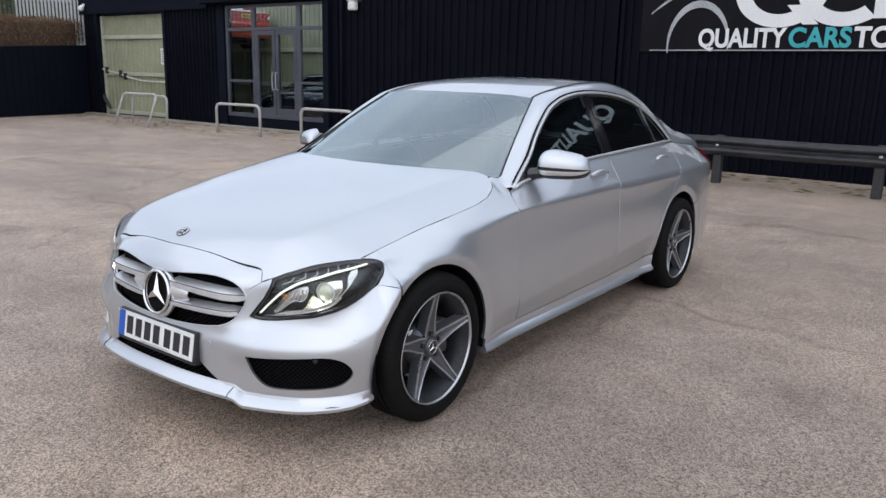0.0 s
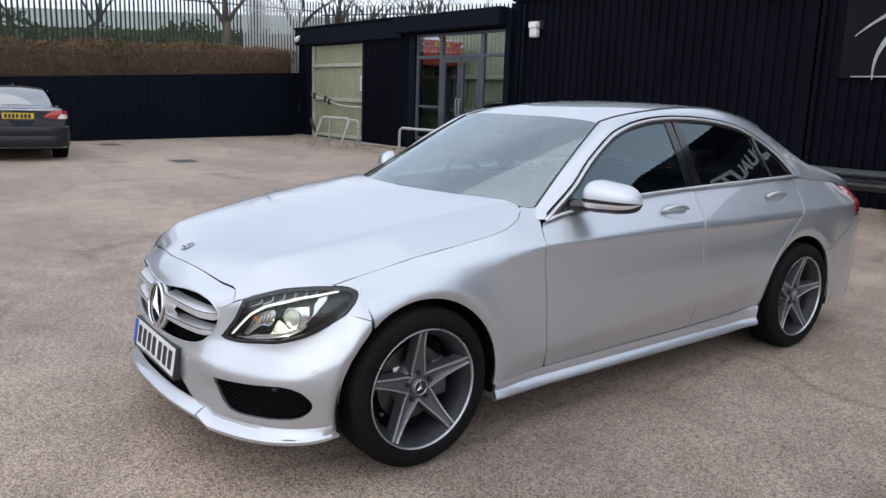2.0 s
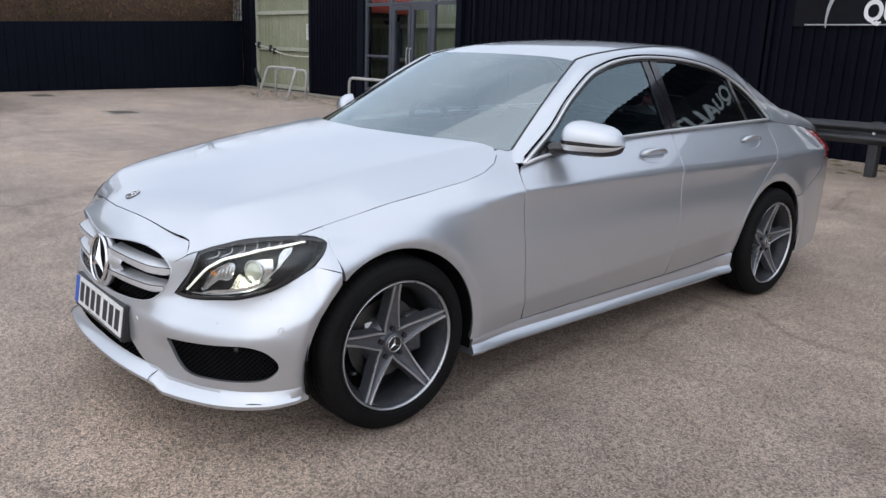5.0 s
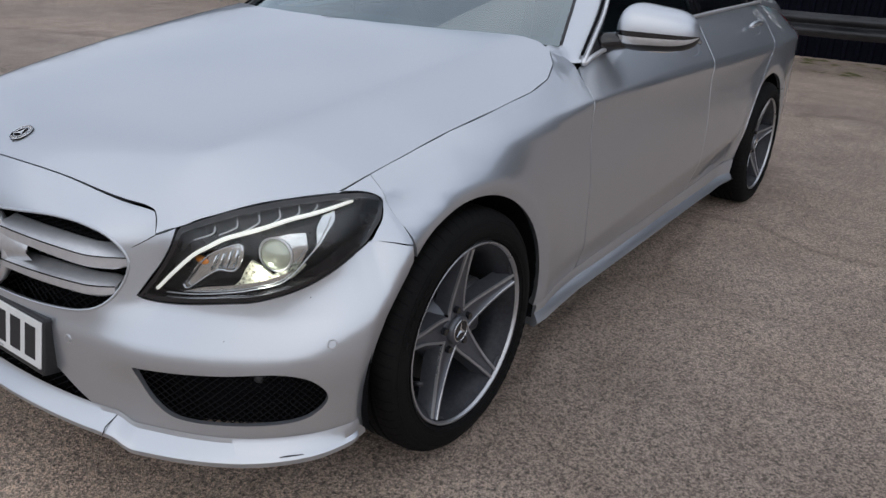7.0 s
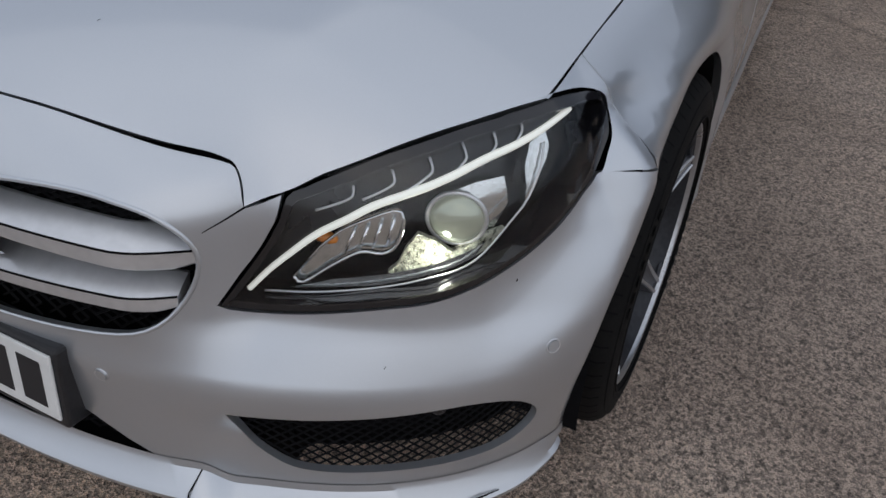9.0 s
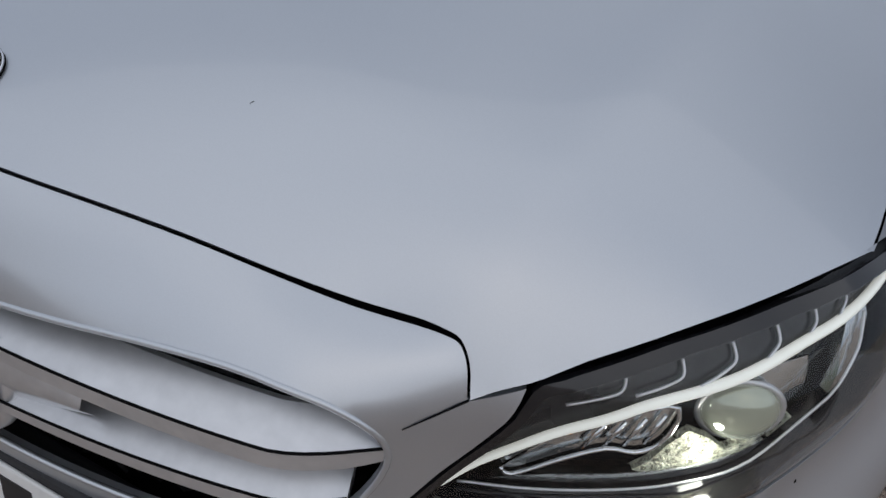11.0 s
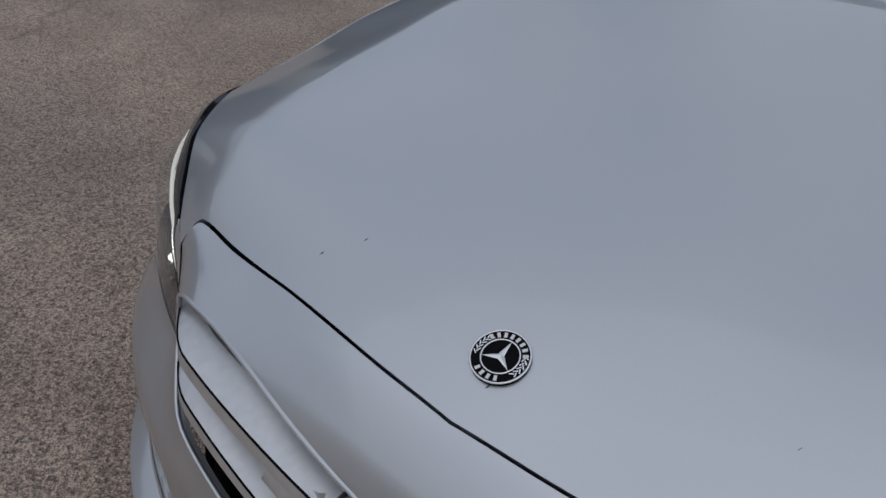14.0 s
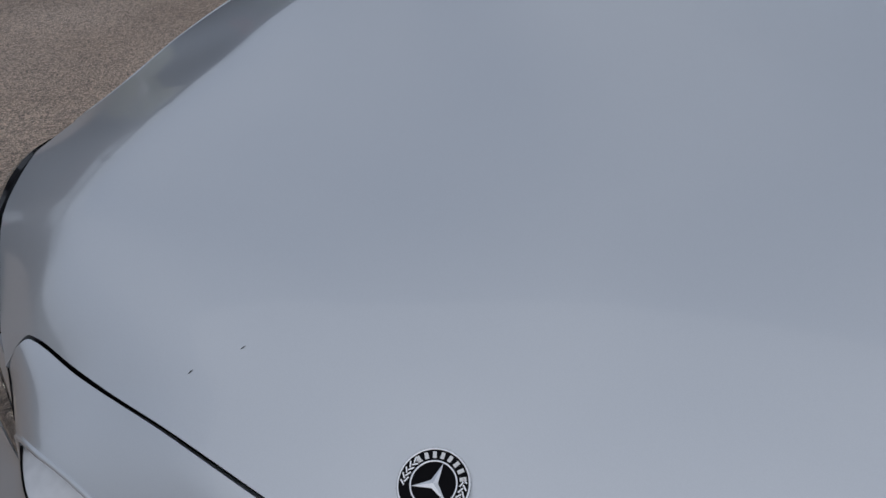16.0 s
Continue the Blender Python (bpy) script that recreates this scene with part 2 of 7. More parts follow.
M_post = surface("black_barrier_post", (0.008, 0.009, 0.011), (0.03, 0.03, 0.033), 0.6, 0.0, 4, 30, 0.2)
M_cream_clad = surface("cream_lining_sheet", (0.22, 0.235, 0.15), (0.33, 0.34, 0.235), 0.6, 0.0, 1.4, 20, 0.05)
M_cream_rail = surface("cream_steel_rail", (0.33, 0.34, 0.26), (0.45, 0.46, 0.38), 0.5, 0.0, 3, 30, 0.05)
M_concrete = surface("old_concrete", (0.22, 0.20, 0.17), (0.36, 0.33, 0.28), 0.9, 0.0, 2.2, 55, 0.4, 0.006)
M_moss = surface("mossy_grit", (0.085, 0.088, 0.030), (0.19, 0.17, 0.08), 0.95, 0.0, 4, 70, 0.6, 0.01)
M_rope = surface("pale_rope", (0.5, 0.48, 0.42), (0.68, 0.66, 0.6), 0.9, 0.0, 30, 200, 0.2)
M_white_plastic = surface("white_plastic", (0.66, 0.67, 0.67), (0.80, 0.80, 0.79), 0.4, 0.0, 8, 60, 0.0)
M_diffuser = surface("frosted_lamp_cover", (0.55, 0.56, 0.55), (0.70, 0.71, 0.70), 0.3, 0.0, 8, 60, 0.0)
M_paper = surface("weathered_notice", (0.62, 0.62, 0.58), (0.78, 0.78, 0.74), 0.8, 0.0, 12, 60, 0.0)
M_black_bar = plain("black_print", (0.015, 0.015, 0.018), 0.5)
M_red_print = surface("faded_red_print", (0.45, 0.06, 0.03), (0.62, 0.11, 0.06), 0.6, 0.0, 5, 40, 0.0)
M_hedge_twig = surface("bare_hedge_twigs", (0.075, 0.042, 0.024), (0.21, 0.12, 0.066), 0.9, 0.0, 5, 40, 0.0)
M_hedge_leaf = surface("green_ivy_leaves", (0.035, 0.055, 0.012), (0.085, 0.11, 0.03), 0.6, 0.0, 8, 60, 0.0)
M_bark = surface("grey_brown_bark", (0.045, 0.036, 0.029), (0.12, 0.10, 0.082), 0.95, 0.0, 6, 50, 0.8, 0.02, stretch=(1, 1, 0.25))
M_grass = surface("rough_winter_grass", (0.03, 0.045, 0.018), (0.085, 0.095, 0.045), 0.95, 0.0, 0.5, 6, 0.5, 0.05)
M_far_roof = surface("pale_grey_roof_sheet", (0.30, 0.36, 0.35), (0.37, 0.43, 0.42), 0.6, 0.0, 0.4, 3, 0.0)
M_far_wall = surface("far_brown_scrub", (0.06, 0.055, 0.045), (0.11, 0.10, 0.085), 0.95, 0.0, 0.6, 5, 0.0)
M_floor_in = surface("workshop_floor", (0.10, 0.10, 0.095), (0.20, 0.195, 0.18), 0.7, 0.0, 1.5, 25, 0.1)
M_iron = surface("rusty_cast_iron", (0.05, 0.04, 0.035), (0.10, 0.085, 0.07), 0.7, 0.4, 12, 60, 0.3)


def sheet_glass(name, tint, ior=1.5, gloss=(1, 1, 1)):
    """Thin clear glass: tinted see-through, with a mirror gloss by Fresnel."""
    m = bpy.data.materials.new(name)
    m.use_nodes = True
    nt = m.node_tree
    nt.nodes.clear()
    o = nt.nodes.new("ShaderNodeOutputMaterial")
    mx = nt.nodes.new("ShaderNodeMixShader")
    f0 = ((ior - 1) / (ior + 1)) ** 2
    lw = nt.nodes.new("ShaderNodeLayerWeight")
    lw.inputs["Blend"].default_value = 0.5
    pw = nt.nodes.new("ShaderNodeMath")
    pw.operation = "POWER"
    pw.inputs[1].default_value = 5.0
    nt.links.new(lw.outputs["Facing"], pw.inputs[0])
    fr = nt.nodes.new("ShaderNodeMath")
    fr.operation = "MULTIPLY_ADD"
    fr.inputs[1].default_value, fr.inputs[2].default_value = 1 - f0, f0
    nt.links.new(pw.outputs[0], fr.inputs[0])
    tr = nt.nodes.new("ShaderNodeBsdfTransparent")
    tr.inputs[0].default_value = (*tint, 1)
    gl = nt.nodes.new("ShaderNodeBsdfGlossy")
    gl.inputs["Color"].default_value = (*gloss, 1)
    gl.inputs["Roughness"].default_value = 0.01
    nt.links.new(fr.outputs[0], mx.inputs[0])
    nt.links.new(tr.outputs[0], mx.inputs[1])
    nt.links.new(gl.outputs[0], mx.inputs[2])
    nt.links.new(mx.outputs[0], o.inputs[0])
    return m


M_glass = sheet_glass("window_glass", (0.84, 0.88, 0.89), 1.45)
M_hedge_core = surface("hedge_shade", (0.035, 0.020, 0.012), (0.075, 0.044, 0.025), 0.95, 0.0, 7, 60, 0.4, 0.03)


# ---- mesh helpers ----
def mesh_object(name, bm, mat, smooth=False):
    me = bpy.data.meshes.new(name)
    bm.to_mesh(me)
    bm.free()
    if mat:
        me.materials.append(mat)
    if smooth:
        for p in me.polygons:
            p.use_smooth = True
    return new(name, me)


def part(name, bm, mat, parent=None, label="", smooth=False, bevel=0.0):
    ob = mesh_object(name, bm, mat, smooth)
    if parent:
        ob.parent = parent
    if label:
        tagged(ob, label)
    if bevel:
        md = ob.modifiers.new("edge", "BEVEL")
        md.width, md.segments, md.limit_method = bevel, 2, "ANGLE"
    return ob


def thing(name, label, category, group="", kind="", at=(0, 0, 0), turn=0.0):
    ob = new(name)
    ob.location, ob.rotation_euler = at, (0, 0, radians(turn))
    ob.empty_display_size = 0.1
    return tagged(ob, label, category, group, kind)


def boxes(*specs):
    """One bmesh of boxes, each (x0, x1, y0, y1, z0, z1)."""
    bm = bmesh.new()
    for x0, x1, y0, y1, z0, z1 in specs:
        m = Matrix.LocRotScale(((x0 + x1) / 2, (y0 + y1) / 2, (z0 + z1) / 2), None, (x1 - x0, y1 - y0, z1 - z0))
        bmesh.ops.create_cube(bm, size=1, matrix=m)
    return bm


def tube_bm(points, radius, sides=10, bm=None, caps=True):
    """A tube along points; radius may be a number or one for each point."""
    bm = bm or bmesh.new()
    pts = [Vector(p) for p in points]
    rad = radius if isinstance(radius, (list, tuple)) else [radius] * len(pts)
    rings, ref = [], None
    for i, p in enumerate(pts):
        d = (pts[min(i + 1, len(pts) - 1)] - pts[max(i - 1, 0)]).normalized()
        if ref is None:
            ref = d.orthogonal().normalized()
        ref = (ref - d * ref.dot(d)).normalized()
        side = d.cross(ref)
        rings.append([bm.verts.new(p + rad[i] * (math.cos(a) * ref + math.sin(a) * side)) for a in (2 * math.pi * k / sides for k in range(sides))])
    for a, b in zip(rings, rings[1:]):
        for k in range(sides):
            bm.faces.new((a[k], a[(k + 1) % sides], b[(k + 1) % sides], b[k]))
    if caps:
        bm.faces.new(rings[0][::-1])
        bm.faces.new(rings[-1])
    return bm


def spline(pts, n=8):
    """Points of a smooth curve through pts."""
    p = [Vector(q) for q in pts]
    out = []
    for i in range(len(p) - 1):
        a, b, c, d = p[max(i - 1, 0)], p[i], p[i + 1], p[min(i + 2, len(p) - 1)]
        for k in range(n):
            t = k / n
            out.append(0.5 * ((2 * b) + (c - a) * t + (2 * a - 5 * b + 4 * c - d) * t * t + (3 * b - a - 3 * c + d) * t ** 3))
    out.append(p[-1].copy())
    return out


def ribbed_bm(x0, x1, z0, z1, y, pitch=0.2, rib=0.07, deep=0.03, slant=0.015):
    """Box-profile sheet facing -y, ribs standing proud."""
    bm = bmesh.new()
    prof, x = [], x0
    while x < x1 - 1e-6:
        for dx, dy in ((0, 0), (pitch - rib - 2 * slant, 0), (pitch - rib - slant, -deep), (pitch - slant, -deep)):
            if x + dx <= x1:
                prof.append((x + dx, y + dy))
        x += pitch
    prof.append((x1, y))
    low = [bm.verts.new((px, py, z0)) for px, py in prof]
    top = [bm.verts.new((px, py, z1)) for px, py in prof]
    for i in range(len(prof) - 1):
        bm.faces.new((low[i], low[i + 1], top[i + 1], top[i]))
    return bm

# ---- ground ----
bm = bmesh.new()
bmesh.ops.create_grid(bm, x_segments=24, y_segments=24, size=900)
ground = tagged(part("ground", bm, M_ground), "pale worn tarmac yard with loose grit and stains", "ground", kind="structure")

# ---- building ----
Y0 = 10.5
EAVE = 3.50
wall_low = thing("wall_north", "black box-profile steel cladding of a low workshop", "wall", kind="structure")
part("cladding", ribbed_bm(-16.85, -14.5, 0.0, EAVE, Y0, 0.16, 0.06, 0.03), M_black_clad, wall_low)
part("cladding", ribbed_bm(-21.2, -20.4, 0.0, EAVE, Y0, 0.16, 0.06, 0.03), M_black_clad, wall_low)
part("cladding", ribbed_bm(-10.30, -3.30, 0.0, 3.62, Y0, 0.2, 0.07, 0.035), M_black_clad, wall_low)
part("cladding", ribbed_bm(-3.12, 14.0, 0.0, 5.75, Y0 - 0.03, 0.17, 0.05, 0.035), M_black_clad, wall_low)
part("corner_flashing", boxes((-3.32, -3.22, Y0 - 0.07, Y0 + 0.1, 0, 5.78), (-3.17, -3.10, Y0 - 0.09, Y0 + 0.1, 0, 5.78)), M_black_clad, wall_low, bevel=0.006)
part("backing_wall", boxes((-21.2, -20.4, Y0 + 0.02, Y0 + 0.2, 0, EAVE), (-16.85, -14.2, Y0 + 0.02, Y0 + 0.2, 0, EAVE), (-10.5, 14, Y0 + 0.02, Y0 + 0.2, 0, 3.6),
                           (-20.4, -16.85, Y0 + 0.02, Y0 + 0.2, 3.0, EAVE), (-14.2, -10.5, Y0 + 0.02, Y0 + 0.2, 3.05, EAVE),
                           (-14.2, -10.5, Y0 + 0.02, Y0 + 0.2, 0, 0.27), (-3.3, 14, Y0 + 0.02, Y0 + 0.2, 3.6, 5.75)), M_black_board, wall_low)
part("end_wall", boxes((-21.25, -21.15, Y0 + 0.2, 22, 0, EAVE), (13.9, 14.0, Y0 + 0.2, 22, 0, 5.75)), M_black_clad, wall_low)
# roof left off west of x -9.4 so daylight reaches the room
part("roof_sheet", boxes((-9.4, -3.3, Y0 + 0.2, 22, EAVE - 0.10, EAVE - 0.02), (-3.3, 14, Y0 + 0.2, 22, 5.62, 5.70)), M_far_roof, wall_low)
part("fascia", boxes((-21.3, -14.85, Y0 - 0.10, Y0 - 0.02, 3.0, EAVE + 0.02)), M_black_board, wall_low, bevel=0.008)
part("eaves_trim", boxes((-21.35, -14.85, Y0 - 0.14, Y0 + 0.1, EAVE + 0.02, EAVE + 0.07), (-10.35, -3.3, Y0 - 0.09, Y0 + 0.1, 3.62, 3.68)), M_black_board, wall_low, bevel=0.006)
part("shutter_box", boxes((-14.85, -10.5, Y0 - 0.34, Y0 - 0.0, 3.10, 3.52)), M_black_board, wall_low, bevel=0.02)
part("door_post", boxes((-10.52, -10.34, Y0 - 0.12, Y0 + 0.05, 0, 3.45), (-14.5, -14.22, Y0 - 0.06, Y0 + 0.05, 0, 3.08), (-16.95, -16.83, Y0 - 0.06, Y0 + 0.05, 0, 3.0), (-20.5, -20.36, Y0 - 0.06, Y0 + 0.05, 0, 3.0)), M_black_board, wall_low, bevel=0.008)
part("downpipe", tube_bm([(-9.95, Y0 - 0.07, 0), (-9.95, Y0 - 0.07, 3.55)], 0.03), M_black_board, wall_low, smooth=True)
part("parapet", boxes((-11.35, -3.3, Y0 + 0.9, Y0 + 1.0, 3.3, 5.6)), M_sign, wall_low)

# closed gate, cream side out
gate = thing("gate", "cream corrugated steel gate with rails in the black wall", "gate")
part("sheeting", ribbed_bm(-20.4, -16.85, 0.05, 2.95, Y0 + 0.16, 0.21, 0.05, 0.02), M_cream_clad, gate)
for z in (0.06, 1.20, 2.27):
    part("rail", boxes((-20.4, -16.85, Y0 + 0.07, Y0 + 0.135, z, z + 0.11)), M_cream_rail, gate, bevel=0.01)
part("gate_post", boxes((-20.38, -20.28, Y0 + 0.06, Y0 + 0.15, 0.0, 2.95)), M_cream_rail, gate, bevel=0.01)

# behind the glazing
room = thing("wall_inside", "cream corrugated lining sheets on steel rails inside the workshop", "wall", kind="structure")
part("lining", ribbed_bm(-21.15, -9.5, 0.0, 3.4, 13.4, 0.19, 0.05, 0.025), M_cream_clad, room)
part("rail", boxes((-21.15, -9.5, 13.27, 13.37, 2.0, 2.12)), M_cream_rail, room, bevel=0.01)
part("rail", boxes((-21.15, -9.5, 13.27, 13.37, 1.0, 1.12)), M_cream_rail, room, bevel=0.01)
part("rail", boxes((-21.15, -9.5, 13.27, 13.37, 0.02, 0.12)), M_cream_rail, room, bevel=0.01)
part("side_lining", boxes((-9.5, -9.4, Y0 + 0.2, 13.4, 0, 3.4)), M_cream_clad, room)
floor_in = tagged(part("floor", boxes((-21.15, -9.5, Y0 + 0.2, 13.4, 0.0, 0.012)), M_floor_in), "dusty concrete workshop floor", "floor", kind="structure")

# ---- shopfront ----
win = thing("window_1", "charcoal-framed glazed shopfront with double doors in black cladding", "window", kind="structure")
YW = Y0 + 0.02
XL, XR, ZB, ZT = -14.2, -10.52, 0.27, 3.05


def frame_bars(*specs):
    return boxes(*[(a, b, YW - 0.03, YW + 0.05, c, d) for a, b, c, d in specs])


part("window_frame", frame_bars((XL, XR, ZB, ZB + 0.10), (XL, XR, ZT - 0.07, ZT), (XL, XL + 0.08, ZB + 0.1, ZT - 0.07), (XR - 0.08, XR, ZB + 0.1, ZT - 0.07),
                                (-13.16, -13.04, ZB + 0.1, ZT - 0.07), (-11.52, -11.38, ZB + 0.1, ZT - 0.07), (XL + 0.08, -13.16, 2.42, 2.50),
                                (-13.04, -11.52, 2.42, 2.50), (-11.38, XR - 0.08, 2.42, 2.50), (XL + 0.08, -13.16, 1.15, 1.21), (-11.38, XR - 0.08, 1.15, 1.21)),
     M_charcoal, win, bevel=0.006)
for x0, x1 in ((-13.03, -12.30), (-12.27, -11.53)):
    leaf = part("door_leaf", frame_bars((x0, x1, ZB + 0.1, ZB + 0.26), (x0, x1, 2.31, 2.41), (x0, x0 + 0.09, ZB + 0.26, 2.31), (x1 - 0.09, x1, ZB + 0.26, 2.31)), M_charcoal, win, bevel=0.006)
    part("pane", boxes((x0 + 0.09, x1 - 0.09, YW + 0.005, YW + 0.012, ZB + 0.26, 2.31)), M_glass, leaf)
    hx = x1 - 0.05 if x0 < -12.9 else x0 + 0.05
    part("door_handle", tube_bm(spline([(hx, YW - 0.03, 1.0), (hx, YW - 0.09, 1.02), (hx, YW - 0.09, 1.38), (hx, YW - 0.03, 1.40)], 4), 0.012), M_galv, leaf, smooth=True)
for a, b, c, d in ((XL + 0.08, -13.16, 2.5, ZT - 0.07), (-13.04, -11.52, 2.5, ZT - 0.07), (-11.38, XR - 0.08, 2.5, ZT - 0.07), (XL + 0.08, -13.16, 1.21, 2.42),
                   (-11.38, XR - 0.08, 1.21, 2.42), (XL + 0.08, -13.16, ZB + 0.1, 1.15), (-11.38, XR - 0.08, ZB + 0.1, 1.15)):
    part("pane", boxes((a, b, YW + 0.005, YW + 0.012, c, d)), M_glass, win)
# gateway notice, rope and latch
notice = thing("notice", "weathered white notice on the cream gate", "notice")
part("sheet", boxes((-17.35, -17.0, Y0 + 0.115, Y0 + 0.13, 1.55, 2.0)), M_paper, notice)
part("printed_line", boxes(*[(-17.30, -17.06 - 0.05 * (i % 2), Y0 + 0.109, Y0 + 0.114, 1.90 - 0.07 * i, 1.925 - 0.07 * i) for i in range(5)]), M_black_bar, notice)
rope = thing("rope", "slack pale rope strung across the cream gate", "rope")
part("cord", tube_bm(spline([(-20.36, Y0 + 0.03, 1.38), (-19.4, Y0 + 0.03, 1.24), (-18.3, Y0 + 0.03, 1.08), (-16.9, Y0 + 0.03, 1.06)], 6), 0.02, 6), M_rope, rope, smooth=True)
for x, z in ((-20.1, 1.37), (-19.35, 1.28), (-19.1, 1.2)):
    part("black_tie", boxes((x - 0.05, x + 0.05, Y0 - 0.02, Y0 + 0.06, z - 0.12, z + 0.08)), M_post, rope, bevel=0.02)
strap = thing("strap", "black strap hanging at the gate post", "strap")
part("webbing", tube_bm(spline([(-20.36, Y0 + 0.02, 0.62), (-20.25, Y0 - 0.02, 0.48), (-20.05, Y0 + 0.02, 0.18)], 6), [0.02, 0.03, 0.05, 0.05, 0.05, 0.05, 0.05, 0.06, 0.06, 0.05, 0.05, 0.04, 0.03], 6), M_post, strap, smooth=True)

# wall lights, camera, alarm box
lamp = thing("wall_lamp", "white bulkhead floodlight on a bracket on the black cladding", "lamp")
part("housing", boxes((-9.68, -9.42, Y0 - 0.20, Y0 - 0.03, 3.0, 3.13)), M_white_plastic, lamp, bevel=0.02)
part("diffuser", boxes((-9.66, -9.44, Y0 - 0.19, Y0 - 0.05, 2.80, 3.0)), M_diffuser, lamp, bevel=0.04)
part("bracket", boxes((-9.41, -9.36, Y0 - 0.12, Y0 - 0.03, 2.98, 3.16)), M_post, lamp, bevel=0.005)
alarm = thing("alarm_box", "cream alarm box with a red band on black cladding", "alarm box")
part("case", boxes((-4.28, -3.80, Y0 - 0.13, Y0 - 0.035, 3.26, 3.60)), M_white_plastic, alarm, bevel=0.02)
part("band", boxes((-4.24, -3.84, Y0 - 0.135, Y0 - 0.13, 3.38, 3.50)), M_red_print, alarm)
cctv = thing("security_camera", "small white dome security camera at the fascia corner", "camera")
bm = bmesh.new()
bmesh.ops.create_uvsphere(bm, u_segments=16, v_segments=10, radius=0.085, matrix=Matrix.Translation((-20.95, Y0 - 0.2, 3.18)))
part("dome", bm, M_white_plastic, cctv, smooth=True)
part("mount", tube_bm([(-20.95, Y0 - 0.2, 3.22), (-20.95, Y0 - 0.09, 3.28)], 0.05), M_white_plastic, cctv, smooth=True)

# ---- sign ----
YS = Y0 - 0.09
sign = thing("wall_sign", "glossy black sign board with white and teal lettering over dark cladding", "sign")
part("board", boxes((-2.78, 9.5, YS, YS + 0.02, 1.93, 4.9)), M_sign, sign)


def arc_bm(cx, cz, r, w, a0, a1, y, squash=1.0, taper=True, n=40):
    bm = bmesh.new()
    prev = None
    for i in range(n + 1):
        a = radians(a0 + (a1 - a0) * i / n)
        k = w * (math.sin(math.pi * (0.06 + 0.88 * i / n)) if taper else 1) / 2
        row = [bm.verts.new((cx + (r + s * k) * math.cos(a), yy, cz + (r + s * k) * math.sin(a) * squash)) for yy in (y, y + 0.006) for s in (-1, 1)]
        if prev:
            bm.faces.new((prev[0], prev[1], row[1], row[0]))
            bm.faces.new((prev[1], prev[3], row[3], row[1]))
            bm.faces.new((prev[2], prev[0], row[0], row[2]))
        prev = row
    return bm


def lettering(name, text, x, z, size, mat, parent, width=None):
    cu = bpy.data.curves.new(name, "FONT")
    cu.body, cu.size, cu.extrude = text, size, 0.004
    cu.offset = 0.012 * size / 0.4
    ob = bpy.data.objects.new(name, cu)
    scene.collection.objects.link(ob)
    dg = bpy.context.evaluated_depsgraph_get()
    me = bpy.data.meshes.new_from_object(ob.evaluated_get(dg))
    bpy.data.objects.remove(ob)
    xs = [v.co.x for v in me.vertices]
    k = width / (max(xs) - min(xs)) if width else 1.0
    me.transform(Matrix.Translation((x - min(xs) * k, YS - 0.006, z)) @ pose(0, 0, 0, 90) @ Matrix.Diagonal((k, 1, 1, 1)))
    me.materials.clear()
    me.materials.append(mat)
    ob = new(name, me)
    ob.parent = parent
    return ob


lettering("lettering", "QUALITY", -1.77, 2.005, 0.40, M_white_vinyl, sign, 1.36)
lettering("lettering", "CARS", -0.375, 2.005, 0.40, M_teal_vinyl, sign, 0.87)
lettering("lettering", "TO", 0.52, 2.005, 0.40, M_white_vinyl, sign, 0.52)
lettering("lettering", "QUALITY", 3.15, 4.05, 0.62, M_white_vinyl, sign, 2.35)
part("wheel_stripe", arc_bm(-1.79, 2.02, 0.50, 0.085, 190, -5, YS - 0.006, 1.32), M_grey_vinyl, sign)
part("roof_stripe", arc_bm(-0.9, 0.55, 2.66, 0.085, 130, 62, YS - 0.005, 0.98), M_grey_vinyl, sign)
part("ground_stripe", boxes((-2.6, 2.9, YS - 0.005, YS, 1.945, 1.962)), M_grey_vinyl, sign)
part("round_mark", arc_bm(-0.56, 2.85, 0.56, 0.24, 0, 360, YS - 0.007, 0.82, False, 64), M_white_vinyl, sign)
bm = bmesh.new()
bm.faces.new([bm.verts.new((x, YS - 0.010, z)) for x, z in ((-0.45, 2.62), (-0.25, 2.62), (0.02, 2.33), (-0.2, 2.33))])
part("round_mark_tail", bm, M_white_vinyl, sign)
part("open_mark", arc_bm(0.34, 2.85, 0.54, 0.24, 50, 310, YS - 0.009, 0.84, False, 64), M_white_vinyl, sign)
part("upright_mark", boxes((0.74, 0.98, YS - 0.011, YS, 2.40, 3.1), (0.50, 1.24, YS - 0.0112, YS, 3.1, 3.32)), M_white_vinyl, sign)
roof_sign = thing("roof_sign", "dark sign board with pale curved stripes above the eaves", "sign")
for cx in (-10.1, -8.0):
    part("curved_stripe", arc_bm(cx, 3.55, 0.72, 0.085, 195, 20, Y0 + 0.89, 1.0), M_grey_vinyl, roof_sign)
part("long_stripe", arc_bm(-8.6, 1.2, 3.2, 0.09, 125, 60, Y0 + 0.885, 0.95), M_grey_vinyl, roof_sign)

